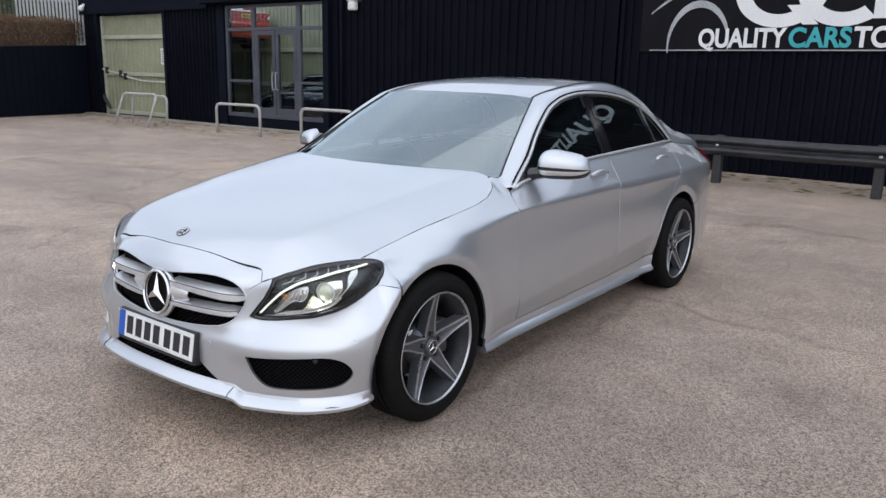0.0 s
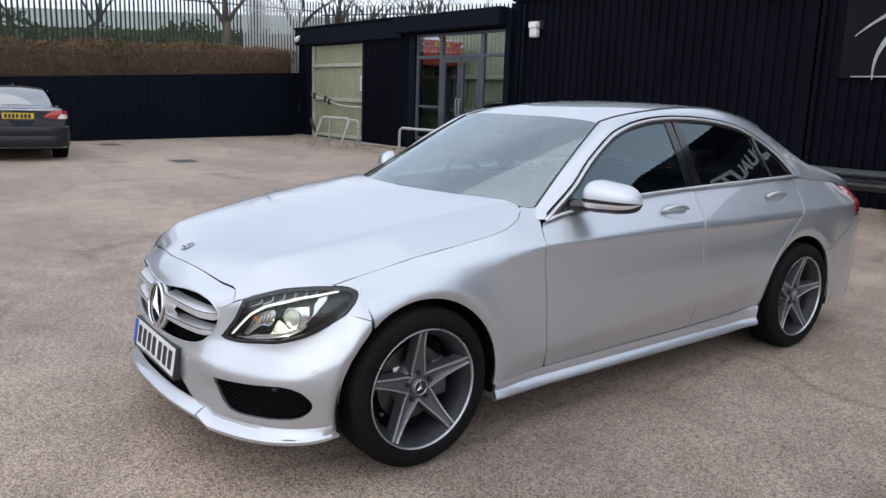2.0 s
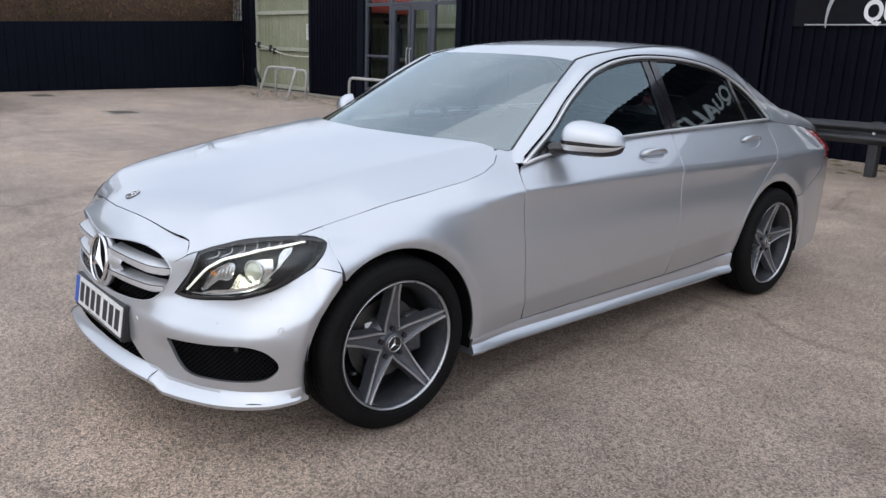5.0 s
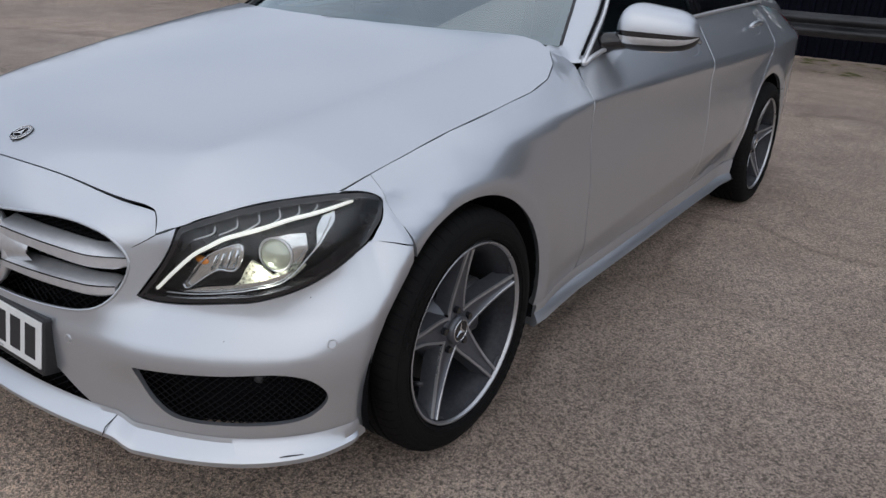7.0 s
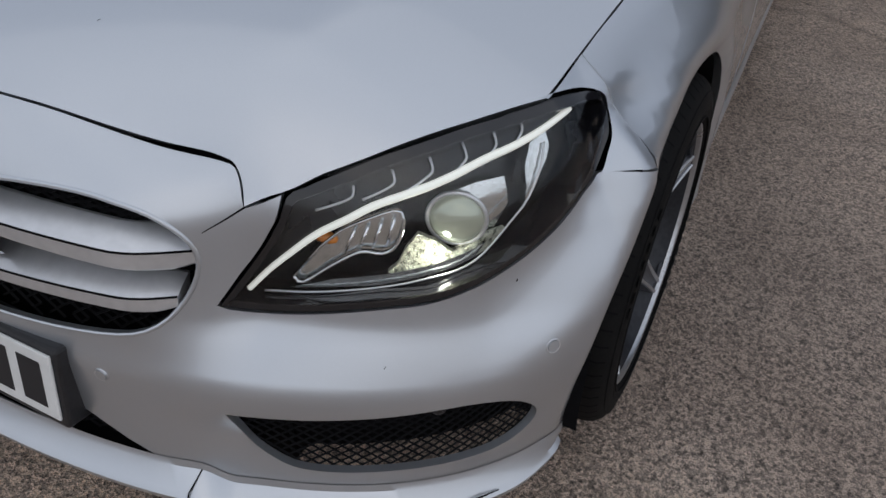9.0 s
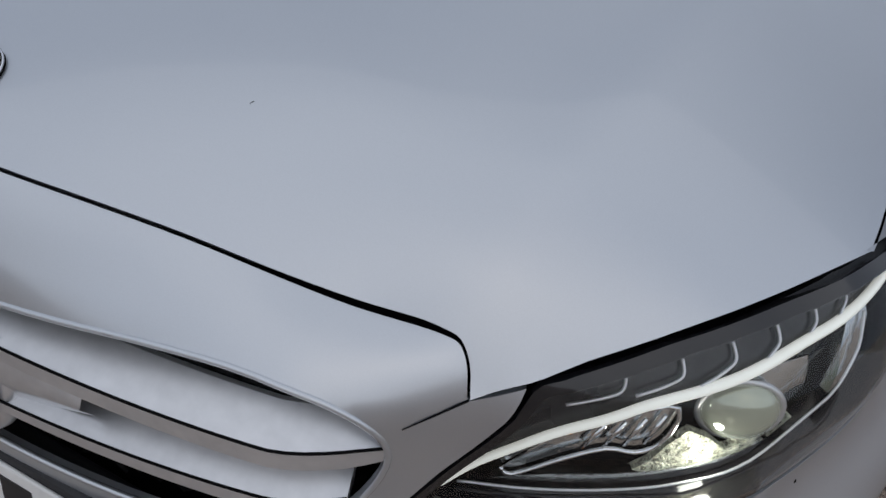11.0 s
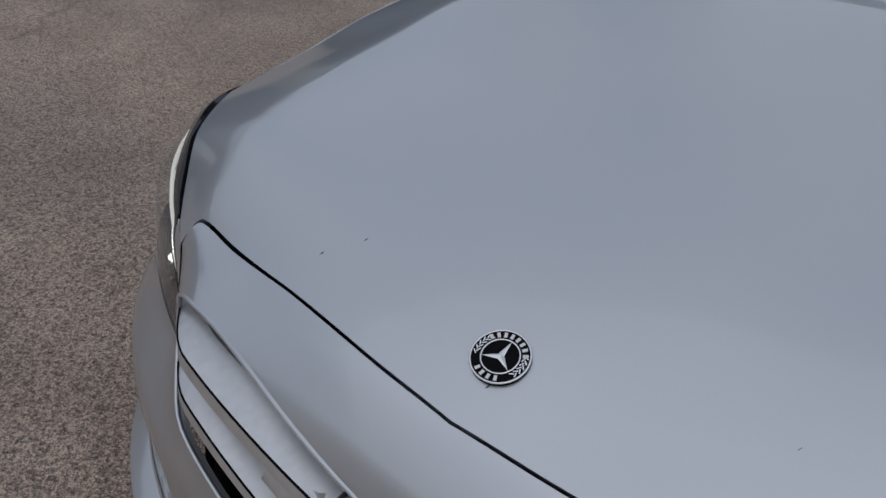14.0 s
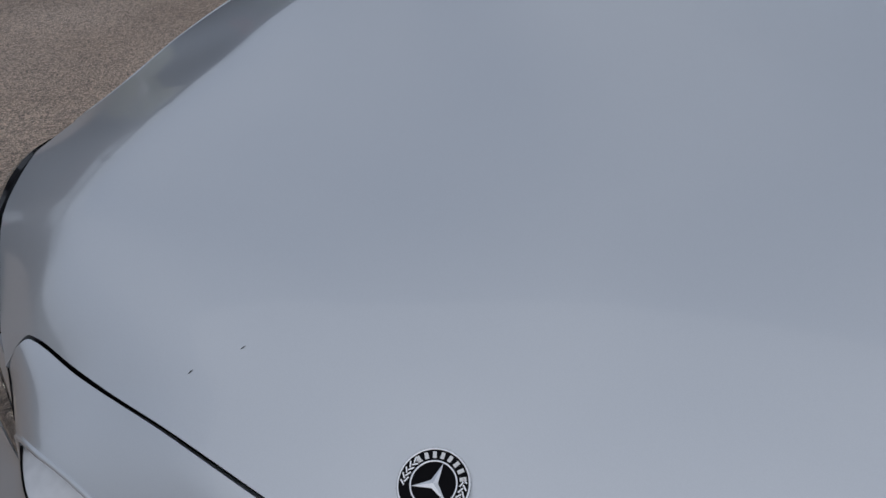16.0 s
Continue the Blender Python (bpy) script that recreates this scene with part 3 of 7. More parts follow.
# ---- crash barrier ----
rail = thing("crash_barrier", "scuffed black steel crash barrier on posts before the wall", "barrier")
bm = bmesh.new()
prof = spline([(0, -0.002, 0.685), (0, -0.03, 0.665), (0, -0.075, 0.635), (0, -0.075, 0.60), (0, -0.02, 0.565), (0, -0.02, 0.54), (0, -0.075, 0.50), (0, -0.075, 0.465), (0, -0.03, 0.43), (0, -0.002, 0.41)], 3)
prev = None
for i in range(45):
    x = -3.4 + i * 0.3
    row = [bm.verts.new((x, 8.88 + p.y + 0.006 * math.sin(i * 1.7), p.z + 0.004 * math.sin(i * 0.9))) for p in prof]
    if prev:
        for k in range(len(row) - 1):
            bm.faces.new((prev[k], prev[k + 1], row[k + 1], row[k]))
    prev = row
ob = part("beam", bm, M_rail, rail, smooth=True)
md = ob.modifiers.new("gauge", "SOLIDIFY")
md.thickness = 0.006
for x in (-2.9, -0.8, 1.3, 3.4, 5.5, 7.6):
    part("post", boxes((x - 0.06, x + 0.06, 8.89, 9.02, 0, 0.70)), M_post, rail, bevel=0.008)
    part("bolt", boxes((x - 0.02, x + 0.02, 8.845, 8.875, 0.54, 0.575)), M_galv, rail, bevel=0.006)


# ---- bicycle hoops ----
def hoop(at, width, high, turn=0.0, lean=0.0):
    h = thing("hoop_barrier", "grey galvanised tube hoop set in the yard by the shopfront", "barrier", "hoops by the shopfront")
    h.matrix_world = pose(*at, lean, 0, turn)
    r, w = 0.13, width / 2
    pts = [(-w, 0, -0.1), (-w, 0, high - r)] + [(-w + r - r * math.cos(a), 0, high - r + r * math.sin(a)) for a in (0.4, 0.8, 1.2)] + [(-w + r, 0, high), (w - r, 0, high)]
    pts += [(w - r + r * math.sin(a), 0, high - r + r * math.cos(a)) for a in (0.4, 0.8, 1.2)] + [(w, 0, high - r), (w, 0, -0.1)]
    part("tube", tube_bm(pts, 0.032, 12), M_hoop, h, smooth=True)
    return h


hoop((-15.35, 8.35, 0), 1.35, 0.86, 4, -22)
hoop((-15.62, 9.05, 0), 1.35, 0.74, 6, -3)
hoop((-11.68, 8.82, 0), 1.45, 0.68, 3)
hoop((-8.95, 8.95, 0), 1.45, 0.68, 3)

# kerb strip, moss, manhole covers
part_strip = tagged(part("pavement", boxes((-21.2, -9.3, 10.16, 10.45, 0.0, 0.035)), M_concrete, bevel=0.01), "low concrete edging along the workshop wall", "pavement", kind="structure")
rng = random.Random(4)
bm = bmesh.new()
for i in range(420):
    x = rng.uniform(-21, 9)
    y = (10.3 - abs(rng.gauss(0, 0.5))) if i % 3 else rng.uniform(8.6, 9.3)
    r = rng.uniform(0.02, 0.09)
    vs = [bm.verts.new((x + r * rng.uniform(0.6, 1.6) * math.cos(a), y + 0.6 * r * rng.uniform(0.6, 1.3) * math.sin(a), 0.006)) for a in (k * math.pi / 4 for k in range(8))]
    c = bm.verts.new((x, y, 0.006 + r * 0.25))
    for k in range(8):
        bm.faces.new((vs[k], vs[(k + 1) % 8], c))
tagged(part("moss", bm, M_moss, smooth=True), "patches of moss and grit along the wall foot", "moss", kind="stuff")
for x, y in ((-12.35, 3.5), (-17.2, 3.3)):
    mh = thing("drain_cover", "rusty cast-iron drain cover set in the tarmac", "drain cover", "drain covers")
    part("surround", boxes((x - 0.36, x + 0.36, y - 0.30, y + 0.30, 0.0, 0.006)), M_concrete, mh, bevel=0.002)
    part("lid", boxes((x - 0.28, x + 0.28, y - 0.22, y + 0.22, 0.006, 0.012)), M_iron, mh, bevel=0.003)

# ---- left boundary ----
A, B = Vector((-21.0, 10.4, 0)), Vector((-16.6, -4.0, 0))
along = (B - A).normalized()
yard_wall = thing("wall_west", "long black boarded retaining wall", "wall", kind="structure")


def wall_top(s):
    return 2.02 - 0.052 * s


n_boards = 60
step = (B - A).length / n_boards
rng = random.Random(7)
for i in range(n_boards):
    a = A + along * (i * step + 0.006)
    b = A + along * ((i + 1) * step - 0.006)
    back = Vector((-along.y, along.x, 0)) * -0.10
    zt = wall_top(i * step)
    o = Vector((along.y, -along.x, 0)) * -rng.uniform(0, 0.008)
    bm = bmesh.new()
    q = [a + o, b + o, b + back, a + back]
    lo = [bm.verts.new(v) for v in q]
    hi = [bm.verts.new(v + Vector((0, 0, zt))) for v in q]
    bm.faces.new(hi)
    for k in range(4):
        bm.faces.new((lo[k], lo[(k + 1) % 4], hi[(k + 1) % 4], hi[k]))
    bmesh.ops.recalc_face_normals(bm, faces=bm.faces)
    part("board", bm, M_black_board, yard_wall)
cap = [A + Vector((-0.05, 0, wall_top(0) + 0.02)), B + Vector((-0.05, 0, wall_top((B - A).length) + 0.02))]
part("coping", tube_bm(cap, 0.07, 4), M_black_board, yard_wall)

# raised bank behind the wall
bm = bmesh.new()
rows = []
for s in range(0, 40):
    p = A + along * (s * 1.2 - 12)
    zt = wall_top(s * 1.2 - 12)
    rows.append([bm.verts.new((p.x - d, p.y - d * 0.3, zt + dz)) for d, dz in ((0.12, -0.12), (3, 0.1), (8, 0.6), (22, 1.2), (60, 1.4))])
for r0, r1 in zip(rows, rows[1:]):
    for k in range(4):
        bm.faces.new((r0[k], r0[k + 1], r1[k + 1], r1[k]))
tagged(part("bank", bm, M_grass, smooth=True), "rough grass bank behind the black wall", "bank", kind="structure")

# hedge of bare twigs with a few green leaves
hedge = thing("hedge", "clipped brown winter hedge with an ivy patch above the black wall", "hedge")
rng = random.Random(11)
verts, faces, lv, lf = [], [], [], []
for i in range(26000):
    s = rng.uniform(-0.1, 15.5)
    d = rng.uniform(0.15, 1.25)
    top = (0.97 + 0.04 * math.sin(s * 2.1) + 0.03 * math.sin(s * 7)) * (0.84 + 0.16 * min(1.0, max(0.0, (s - 0.2) / 2.3)))
    h = rng.uniform(0.0, 1.0) ** 0.7 * top
    edge = max(abs(d - 0.7) / 0.55, h / top)
    if edge < 0.75 and rng.random() < 0.6:
        continue
    p = A + along * s + Vector((-d, -0.3 * d, wall_top(s) + h))
    v = Vector((rng.gauss(0, 1), rng.gauss(0, 1), rng.gauss(0.6, 1))).normalized() * rng.uniform(0.04, 0.11)
    w = v.orthogonal().normalized() * rng.uniform(0.006, 0.014)
    k = len(verts)
    verts += [p - v - w, p - v + w, p + v]
    faces.append((k, k + 1, k + 2))
    if rng.random() < 0.06 + 0.6 * math.exp(-((s - 6.4) / 0.35) ** 2):
        w = v.orthogonal().normalized() * 0.03
        v = v.normalized() * 0.035
        k = len(lv)
        lv += [p - v, p + w, p + v, p - w]
        lf.append((k, k + 1, k + 2, k + 3))
for nm, vv, ff, mt in (("twig_mass", verts, faces, M_hedge_twig), ("leaves", lv, lf, M_hedge_leaf)):
    me = bpy.data.meshes.new(nm)
    me.from_pydata(vv, [], ff)
    me.materials.append(mt)
    ob = new(nm, me)
    ob.parent = hedge
# dark filler inside the twigs, the hedge's inner shade put into its colour
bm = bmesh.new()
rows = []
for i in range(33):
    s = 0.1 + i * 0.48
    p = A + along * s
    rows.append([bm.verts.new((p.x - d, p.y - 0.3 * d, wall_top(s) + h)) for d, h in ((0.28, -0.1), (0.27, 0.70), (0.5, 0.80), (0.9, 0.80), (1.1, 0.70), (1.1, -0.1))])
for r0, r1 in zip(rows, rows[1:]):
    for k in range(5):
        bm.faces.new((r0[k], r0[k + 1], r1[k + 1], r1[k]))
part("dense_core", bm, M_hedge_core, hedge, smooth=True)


# palisade fences
def pale_bm(high, wide=0.065):
    bm = bmesh.new()
    w = wide / 2
    rows = []
    for z in (0, high - 0.10):
        rows.append([bm.verts.new((x, y, z)) for x, y in ((-w, 0.012), (-w * 0.5, -0.012), (w * 0.5, -0.012), (w, 0.012))])
    tips = [bm.verts.new((x, 0.0, high)) for x in (-0.012, 0.012)]
    for k in range(3):
        bm.faces.new((rows[0][k], rows[0][k + 1], rows[1][k + 1], rows[1][k]))
    bm.faces.new((rows[1][0], rows[1][1], tips[0]))
    bm.faces.new((rows[1][1], rows[1][2], tips[1], tips[0]))
    bm.faces.new((rows[1][2], rows[1][3], tips[1]))
    return bm


def palisade(label, p, q, z0, z1, high, mat, pitch=0.16):
    f = thing("palisade_fence", label, "fence")
    p, q = Vector(p), Vector(q)
    d = q - p
    ang = math.atan2(d.y, d.x)
    n = int(d.length / pitch)
    me = None
    for i in range(n):
        t = i / n
        if me is None:
            ob = part("pale", pale_bm(high), mat, f)
            me = ob.data
        else:
            ob = new("pale", me)
            ob.parent = f
        ob.matrix_basis = Matrix.Translation(p + d * t + Vector((0, 0, z0 + (z1 - z0) * t))) @ Matrix.Rotation(ang, 4, "Z")
    for k in (0.22, 0.87):
        part("rail", tube_bm([p + Vector((0, 0.03, z0 + high * k)), q + Vector((0, 0.03, z1 + high * k))], 0.03, 4), mat, f)
    return f


palisade("dark green steel palisade fence on the bank", (-25.2, 13.5, 0), (-20.2, -3.5, 0), 2.1, 1.35, 2.9, M_green_steel, 0.155)
palisade("dark green steel palisade fence behind the workshop roof", (-25.2, 13.5, 0), (-14.0, 24.5, 0), 2.1, 2.6, 2.75, M_green_steel, 0.155)
palisade("bare galvanised steel palisade fence by the workshop corner", (-22.75, 9.2, 0), (-21.3, 10.75, 0), 1.75, 1.75, 2.75, M_galv, 0.105)


# bare trees
def branch(bm, p, d, length, rad, depth, rng):
    pts, rads = [p.copy()], [rad]
    for k in range(3):
        d = (d + Vector((rng.gauss(0, 0.16), rng.gauss(0, 0.16), rng.gauss(0.06, 0.1)))).normalized()
        p = p + d * length / 3
        pts.append(p.copy())
        rads.append(rad * (1 - 0.2 * (k + 1)))
    tube_bm(pts, rads, 6 if depth > 2 else 4 if depth > 1 else 3, bm, caps=False)
    if depth == 0:
        return
    for k in range(rng.choice((2, 3, 3))):
        nd = (d + Vector((rng.gauss(0, 0.55), rng.gauss(0, 0.55), rng.gauss(0.1, 0.35)))).normalized()
        branch(bm, pts[rng.choice((2, 3, 3))], nd, length * rng.uniform(0.6, 0.82), rads[-1] * rng.uniform(0.55, 0.8), depth - 1, rng)


def bare_tree(at, high, rad, seed, depth=6, label="bare grey-barked tree with fine winter twigs"):
    rng = random.Random(seed)
    t = thing("tree", label, "tree", "bare trees", at=at)
    bm = bmesh.new()
    trunk = [Vector((0, 0, -0.4)), Vector((0.03, 0, high * 0.12)), Vector((-0.02, 0.05, high * 0.3))]
    part("trunk", tube_bm(trunk, [rad * 1.3, rad, rad * 0.85], 10), M_bark, t, smooth=True)
    for k in range(4):
        a = k * 1.57 + rng.uniform(-0.4, 0.4)
        branch(bm, trunk[-1] + Vector((0, 0, -0.05 * k)), Vector((0.55 * math.cos(a), 0.55 * math.sin(a), 0.8)).normalized(), high * 0.24, rad * 0.62, depth - 1, rng)
    part("crown", bm, M_bark, t, smooth=True)
    return t


bare_tree((-22.75, 8.55, 1.9), 6.0, 0.15, 3)
for at, high, rad, seed in (((-25.6, 12.6, 2.1), 5.4, 0.10, 31), ((-24.2, 15.2, 2.2), 4.8, 0.08, 33), ((-22.4, 16.4, 2.2), 4.6, 0.08, 37), ((-23.2, 13.6, 2.2), 4.2, 0.07, 41), ((-20.6, 17.6, 2.2), 4.2, 0.07, 43), ((-24.9, 13.8, 2.2), 4.6, 0.08, 47), ((-21.6, 15.4, 2.2), 3.9, 0.06, 51), ((-23.4, 17.0, 2.2), 5.0, 0.08, 53)):
    bare_tree(at, high * 1.12, rad * 1.7, seed)
bare_tree((-27.5, 15.5, 2.2), 6.5, 0.14, 5)
bare_tree((-24.5, 18.5, 2.2), 6.5, 0.13, 8)
bare_tree((-29.5, 6.0, 2.0), 6.0, 0.12, 9)
bare_tree((-40.0, 40.0, 0.3), 9.0, 0.2, 12)
bare_tree((-21.0, 27.0, 0.3), 8.5, 0.13, 14)

# distance
shed = thing("far_warehouse", "long pale grey warehouse roof beyond the fence", "building")
wm = Matrix.Translation((-117, 18.8, 0)) @ Matrix.Rotation(math.atan2(18.7, 15.0), 4, "Z")
bm = boxes((-120, 58, 0.0, 24, 9.1, 11.5))
bm.transform(wm)
part("roof", bm, M_far_roof, shed)
bm = boxes((-119.5, 57.5, 0.4, 23.6, 0.0, 9.1))
bm.transform(wm)
part("wall", bm, M_far_wall, shed)
rng = random.Random(21)
verts, faces = [], []
for i in range(14000):
    y = rng.uniform(-70, 75)
    top = 6.4 + 0.5 * math.sin(y * 0.31) + 0.4 * math.sin(y * 0.83 + 1) + 0.014 * y
    p = Vector((-70 + rng.uniform(-2, 2), y, top * rng.random() ** 0.6))
    v = Vector((rng.gauss(0, 0.3), rng.gauss(0, 0.8), rng.gauss(0.3, 0.9))).normalized() * rng.uniform(0.25, 0.7)
    w = Vector((0, 0.8, 0.3)) * rng.uniform(0.08, 0.3)
    k = len(verts)
    verts += [p - v - w, p - v + w, p + v]
    faces.append((k, k + 1, k + 2))
me = bpy.data.meshes.new("far_scrub")
me.from_pydata(verts, [], faces)
me.materials.append(M_grass)
tagged(new("far_scrub", me), "line of dull green-brown winter scrub far beyond the fence", "scrub", kind="stuff")
pole = thing("lamp_post", "thin grey lamp post behind the workshop roof", "lamp post")
part("column", tube_bm([(-19.0, 24.0, 0), (-19.0, 24.0, 9)], 0.05), M_galv, pole, smooth=True)

# ---- body surfaces of the silver saloon: x across (its left is +x), y to the rear from the front axle, z up ----
def knots(*pairs):
    """A smooth function of one number through the given pairs."""
    px = [p[0] for p in pairs]
    py = [p[1] for p in pairs]
    sl = []
    for i in range(len(px)):
        if i in (0, len(px) - 1):
            j = 0 if i == 0 else len(px) - 2
            sl.append((py[j + 1] - py[j]) / (px[j + 1] - px[j]))
        else:
            a, b = (py[i] - py[i - 1]) / (px[i] - px[i - 1]), (py[i + 1] - py[i]) / (px[i + 1] - px[i])
            sl.append(0.0 if a * b <= 0 else 2 * a * b / (a + b))

    def value(t):
        if t <= px[0]:
            return py[0] + sl[0] * (t - px[0])
        if t >= px[-1]:
            return py[-1] + sl[-1] * (t - px[-1])
        i = 0
        while t > px[i + 1]:
            i += 1
        h = px[i + 1] - px[i]
        s = (t - px[i]) / h
        return ((1 + 2 * s) * (1 - s) ** 2 * py[i] + s * (1 - s) ** 2 * h * sl[i] + s * s * (3 - 2 * s) * py[i + 1] + s * s * (s - 1) * h * sl[i + 1])
    return value


def ease(a, b, t):
    t = min(1.0, max(0.0, (t - a) / (b - a)))
    return t * t * (3 - 2 * t)


def soft_min(a, b, r):
    return 0.5 * (a + b - math.sqrt((a - b) ** 2 + r * r))


NOSE_B_MID = knots((0.17, 0.520), (0.24, 0.515), (0.36, 0.512), (0.42, 0.510), (0.47, 0.500), (0.525, 0.494), (0.60, 0.490), (0.655, 0.482), (0.69, 0.470), (0.725, 0.451), (0.745, 0.438), (0.761, 0.425), (0.785, 0.395), (0.80, 0.37))
NOSE_B_SIDE = knots((0.17, 0.520), (0.24, 0.500), (0.33, 0.497), (0.40, 0.512), (0.43, 0.508), (0.47, 0.482), (0.525, 0.444), (0.60, 0.430), (0.671, 0.4226), (0.73, 0.402), (0.78, 0.37))
NOSE_A = knots((0.17, 0.868), (0.24, 0.882), (0.35, 0.897), (0.50, 0.905), (0.60, 0.905), (0.649, 0.897), (0.69, 0.868), (0.732, 0.812), (0.755, 0.783), (0.775, 0.763), (0.80, 0.742))
NOSE_Y, NOSE_N = -0.25, 2.2


# the lamps' lower edge (turn, height), and how far the skin is drawn in along it
LAMP_LOW = [(0.505, 0.535), (0.56, 0.527), (0.655, 0.533), (0.775, 0.546), (0.86, 0.553), (0.94, 0.565), (1.02, 0.576), (1.10, 0.591), (1.18, 0.610), (1.26, 0.629), (1.34, 0.647), (1.40, 0.661), (1.45, 0.679), (1.50, 0.697)]
LAMP_FOOT = knots(*LAMP_LOW, (1.5708, 0.716))
TUCK = knots((0.5, 0.0), (0.6, 0.004), (0.8, 0.005), (0.9, 0.009), (0.96, 0.015), (1.02, 0.025), (1.10, 0.036), (1.18, 0.044), (1.26, 0.051), (1.34, 0.056), (1.40, 0.055), (1.45, 0.046), (1.50, 0.033), (1.5708, 0.016))


def lamp_tuck(u, z):
    d = z - LAMP_FOOT(u)
    f = ease(-0.15, 0.0, d) if d < 0 else 1 - ease(0.0, max(0.03, 0.748 - LAMP_FOOT(u)), d)
    return TUCK(u) * f


def arch_lip(y, z):
    """How far the skin turns in close to a wheel arch."""
    cy = -0.005 if y < 1.4 else 2.80
    d = (0.405 if y < 1.4 else 0.420) - math.hypot(y - cy, z - 0.318)
    if d < -0.010:
        return 0.0
    return 0.40 * (d if d > 0.010 else (d + 0.010) ** 2 / 0.040)



def nose(u, z):
    """Front face: u turns from the middle (0) to the left side (1.5708)."""
    s, c = math.sin(u), math.cos(u)
    x = NOSE_A(z) * math.copysign(abs(s) ** (2 / NOSE_N), s)
    k = ease(0.36, 0.52, abs(x))
    b = NOSE_B_MID(z + 0.45 * min(0.25, x * x) * ease(0.64, 0.74, z)) * (1 - k) + NOSE_B_SIDE(z) * k
    y = NOSE_Y - b * max(c, 0.0) ** (2 / NOSE_N)
    # the skin draws in along the foot of the lamp, and turns in at the wheel arch
    if 0.5 < abs(u) and 0.42 < z < 0.75:
        k = lamp_tuck(min(1.5708, abs(u)), z)
        x -= math.copysign(k * math.sin(abs(u)), x)
        y += k * max(0.0, c)
    x -= math.copysign(arch_lip(y, z), x)
    return (x, y, z)


HOOD_Z = knots((-0.72, 0.735), (-0.676, 0.761), (-0.614, 0.797), (-0.5, 0.838), (-0.351, 0.877), (0.0, 0.943), (0.3, 0.990), (0.5, 1.018), (0.66, 1.035))
HOOD_K = knots((-0.72, 0.60), (-0.676, 0.57), (-0.62, 0.50), (-0.592, 0.40), (-0.553, 0.30), (-0.47, 0.225), (-0.351, 0.212), (-0.15, 0.203), (0.0, 0.183), (0.3, 0.168), (0.45, 0.158), (0.63, 0.130))


HOOD_CREASE = knots((-0.70, 0.46), (-0.60, 0.475), (-0.35, 0.525), (0.0, 0.575), (0.5, 0.625))
HOOD_HALF = knots((-0.70, 0.52), (-0.60, 0.52), (-0.45, 0.69), (-0.351, 0.757), (0.0, 0.783), (0.3, 0.808), (0.6, 0.765))


def hood(x, y):
    """Bonnet skin: gently arched between two creases, falling away beyond them."""
    k, c, e = HOOD_K(y), HOOD_CREASE(y), HOOD_HALF(y)
    w = 0.58 * ease(-0.64, -0.46, y)
    a = abs(x)
    fold = 0.5 * (a - c + math.sqrt((a - c) ** 2 + 0.0007))
    full = 0.5 * (e - c + math.sqrt((e - c) ** 2 + 0.0007))
    return (x, y, HOOD_Z(y) - k * x * x * (1 - w) - w * k * e * e * fold / full)


HOOD_SIDE = [(0.759, -0.32), (0.763, -0.25), (0.769, -0.15), (0.774, -0.09), (0.785, 0.02), (0.802, 0.20), (0.811, 0.36), (0.800, 0.47), (0.768, 0.557), (0.722, 0.615)]
SIDE_CREASE = knots((-0.4, 0.62), (-0.25, 0.715), (-0.17, 0.758), (-0.09, 0.784), (0.0, 0.800), (0.125, 0.812), (0.25, 0.820), (0.40, 0.832), (0.63, 0.849), (0.9, 0.857), (1.3, 0.862), (1.8, 0.861), (2.2, 0.858), (2.6, 0.860), (3.1, 0.868), (3.9, 0.86))
RIDGE = knots((-0.30, 0.745), (-0.25, 0.752), (-0.17, 0.770), (-0.09, 0.784), (0.0, 0.800), (0.125, 0.812), (0.25, 0.820), (0.40, 0.832), (0.63, 0.849), (0.9, 0.857), (1.3, 0.862), (1.8, 0.861), (2.2, 0.858), (2.6, 0.860), (3.1, 0.868), (3.9, 0.86))
SIDE_SLOPE = knots((-0.4, 1.25), (-0.25, 1.18), (0.0, 1.12), (0.2, 0.94), (0.4, 0.87), (0.6, 1.13), (0.7, 1.22), (0.9, 1.05), (1.3, 0.82), (1.8, 0.72), (2.6, 0.72), (2.85, 0.85), (3.3, 1.0), (3.9, 1.2))
SIDE_TAPER = knots((-0.5, 0.0), (2.7, 0.0), (3.0, 0.006), (3.3, 0.024), (3.6, 0.075), (3.8, 0.17), (3.92, 0.30))


HOLLOW = knots((0.0, 0.0), (0.02, 0.0048), (0.04, 0.0086), (0.07, 0.0118), (0.10, 0.0124), (0.15, 0.0100), (0.24, 0.0024), (0.30, 0.0))


SHOULDER_Z = knots((-0.4, 0.60), (-0.25, 0.62), (-0.1, 0.650), (0.0, 0.665), (0.2, 0.68), (0.9, 0.68))
SHOULDER = knots((-0.4, 5.2), (-0.25, 5.0), (0.0, 3.2), (0.2, 1.2), (0.4, 0.3), (0.6, 0.0), (0.8, 0.0), (0.9, 0.0))


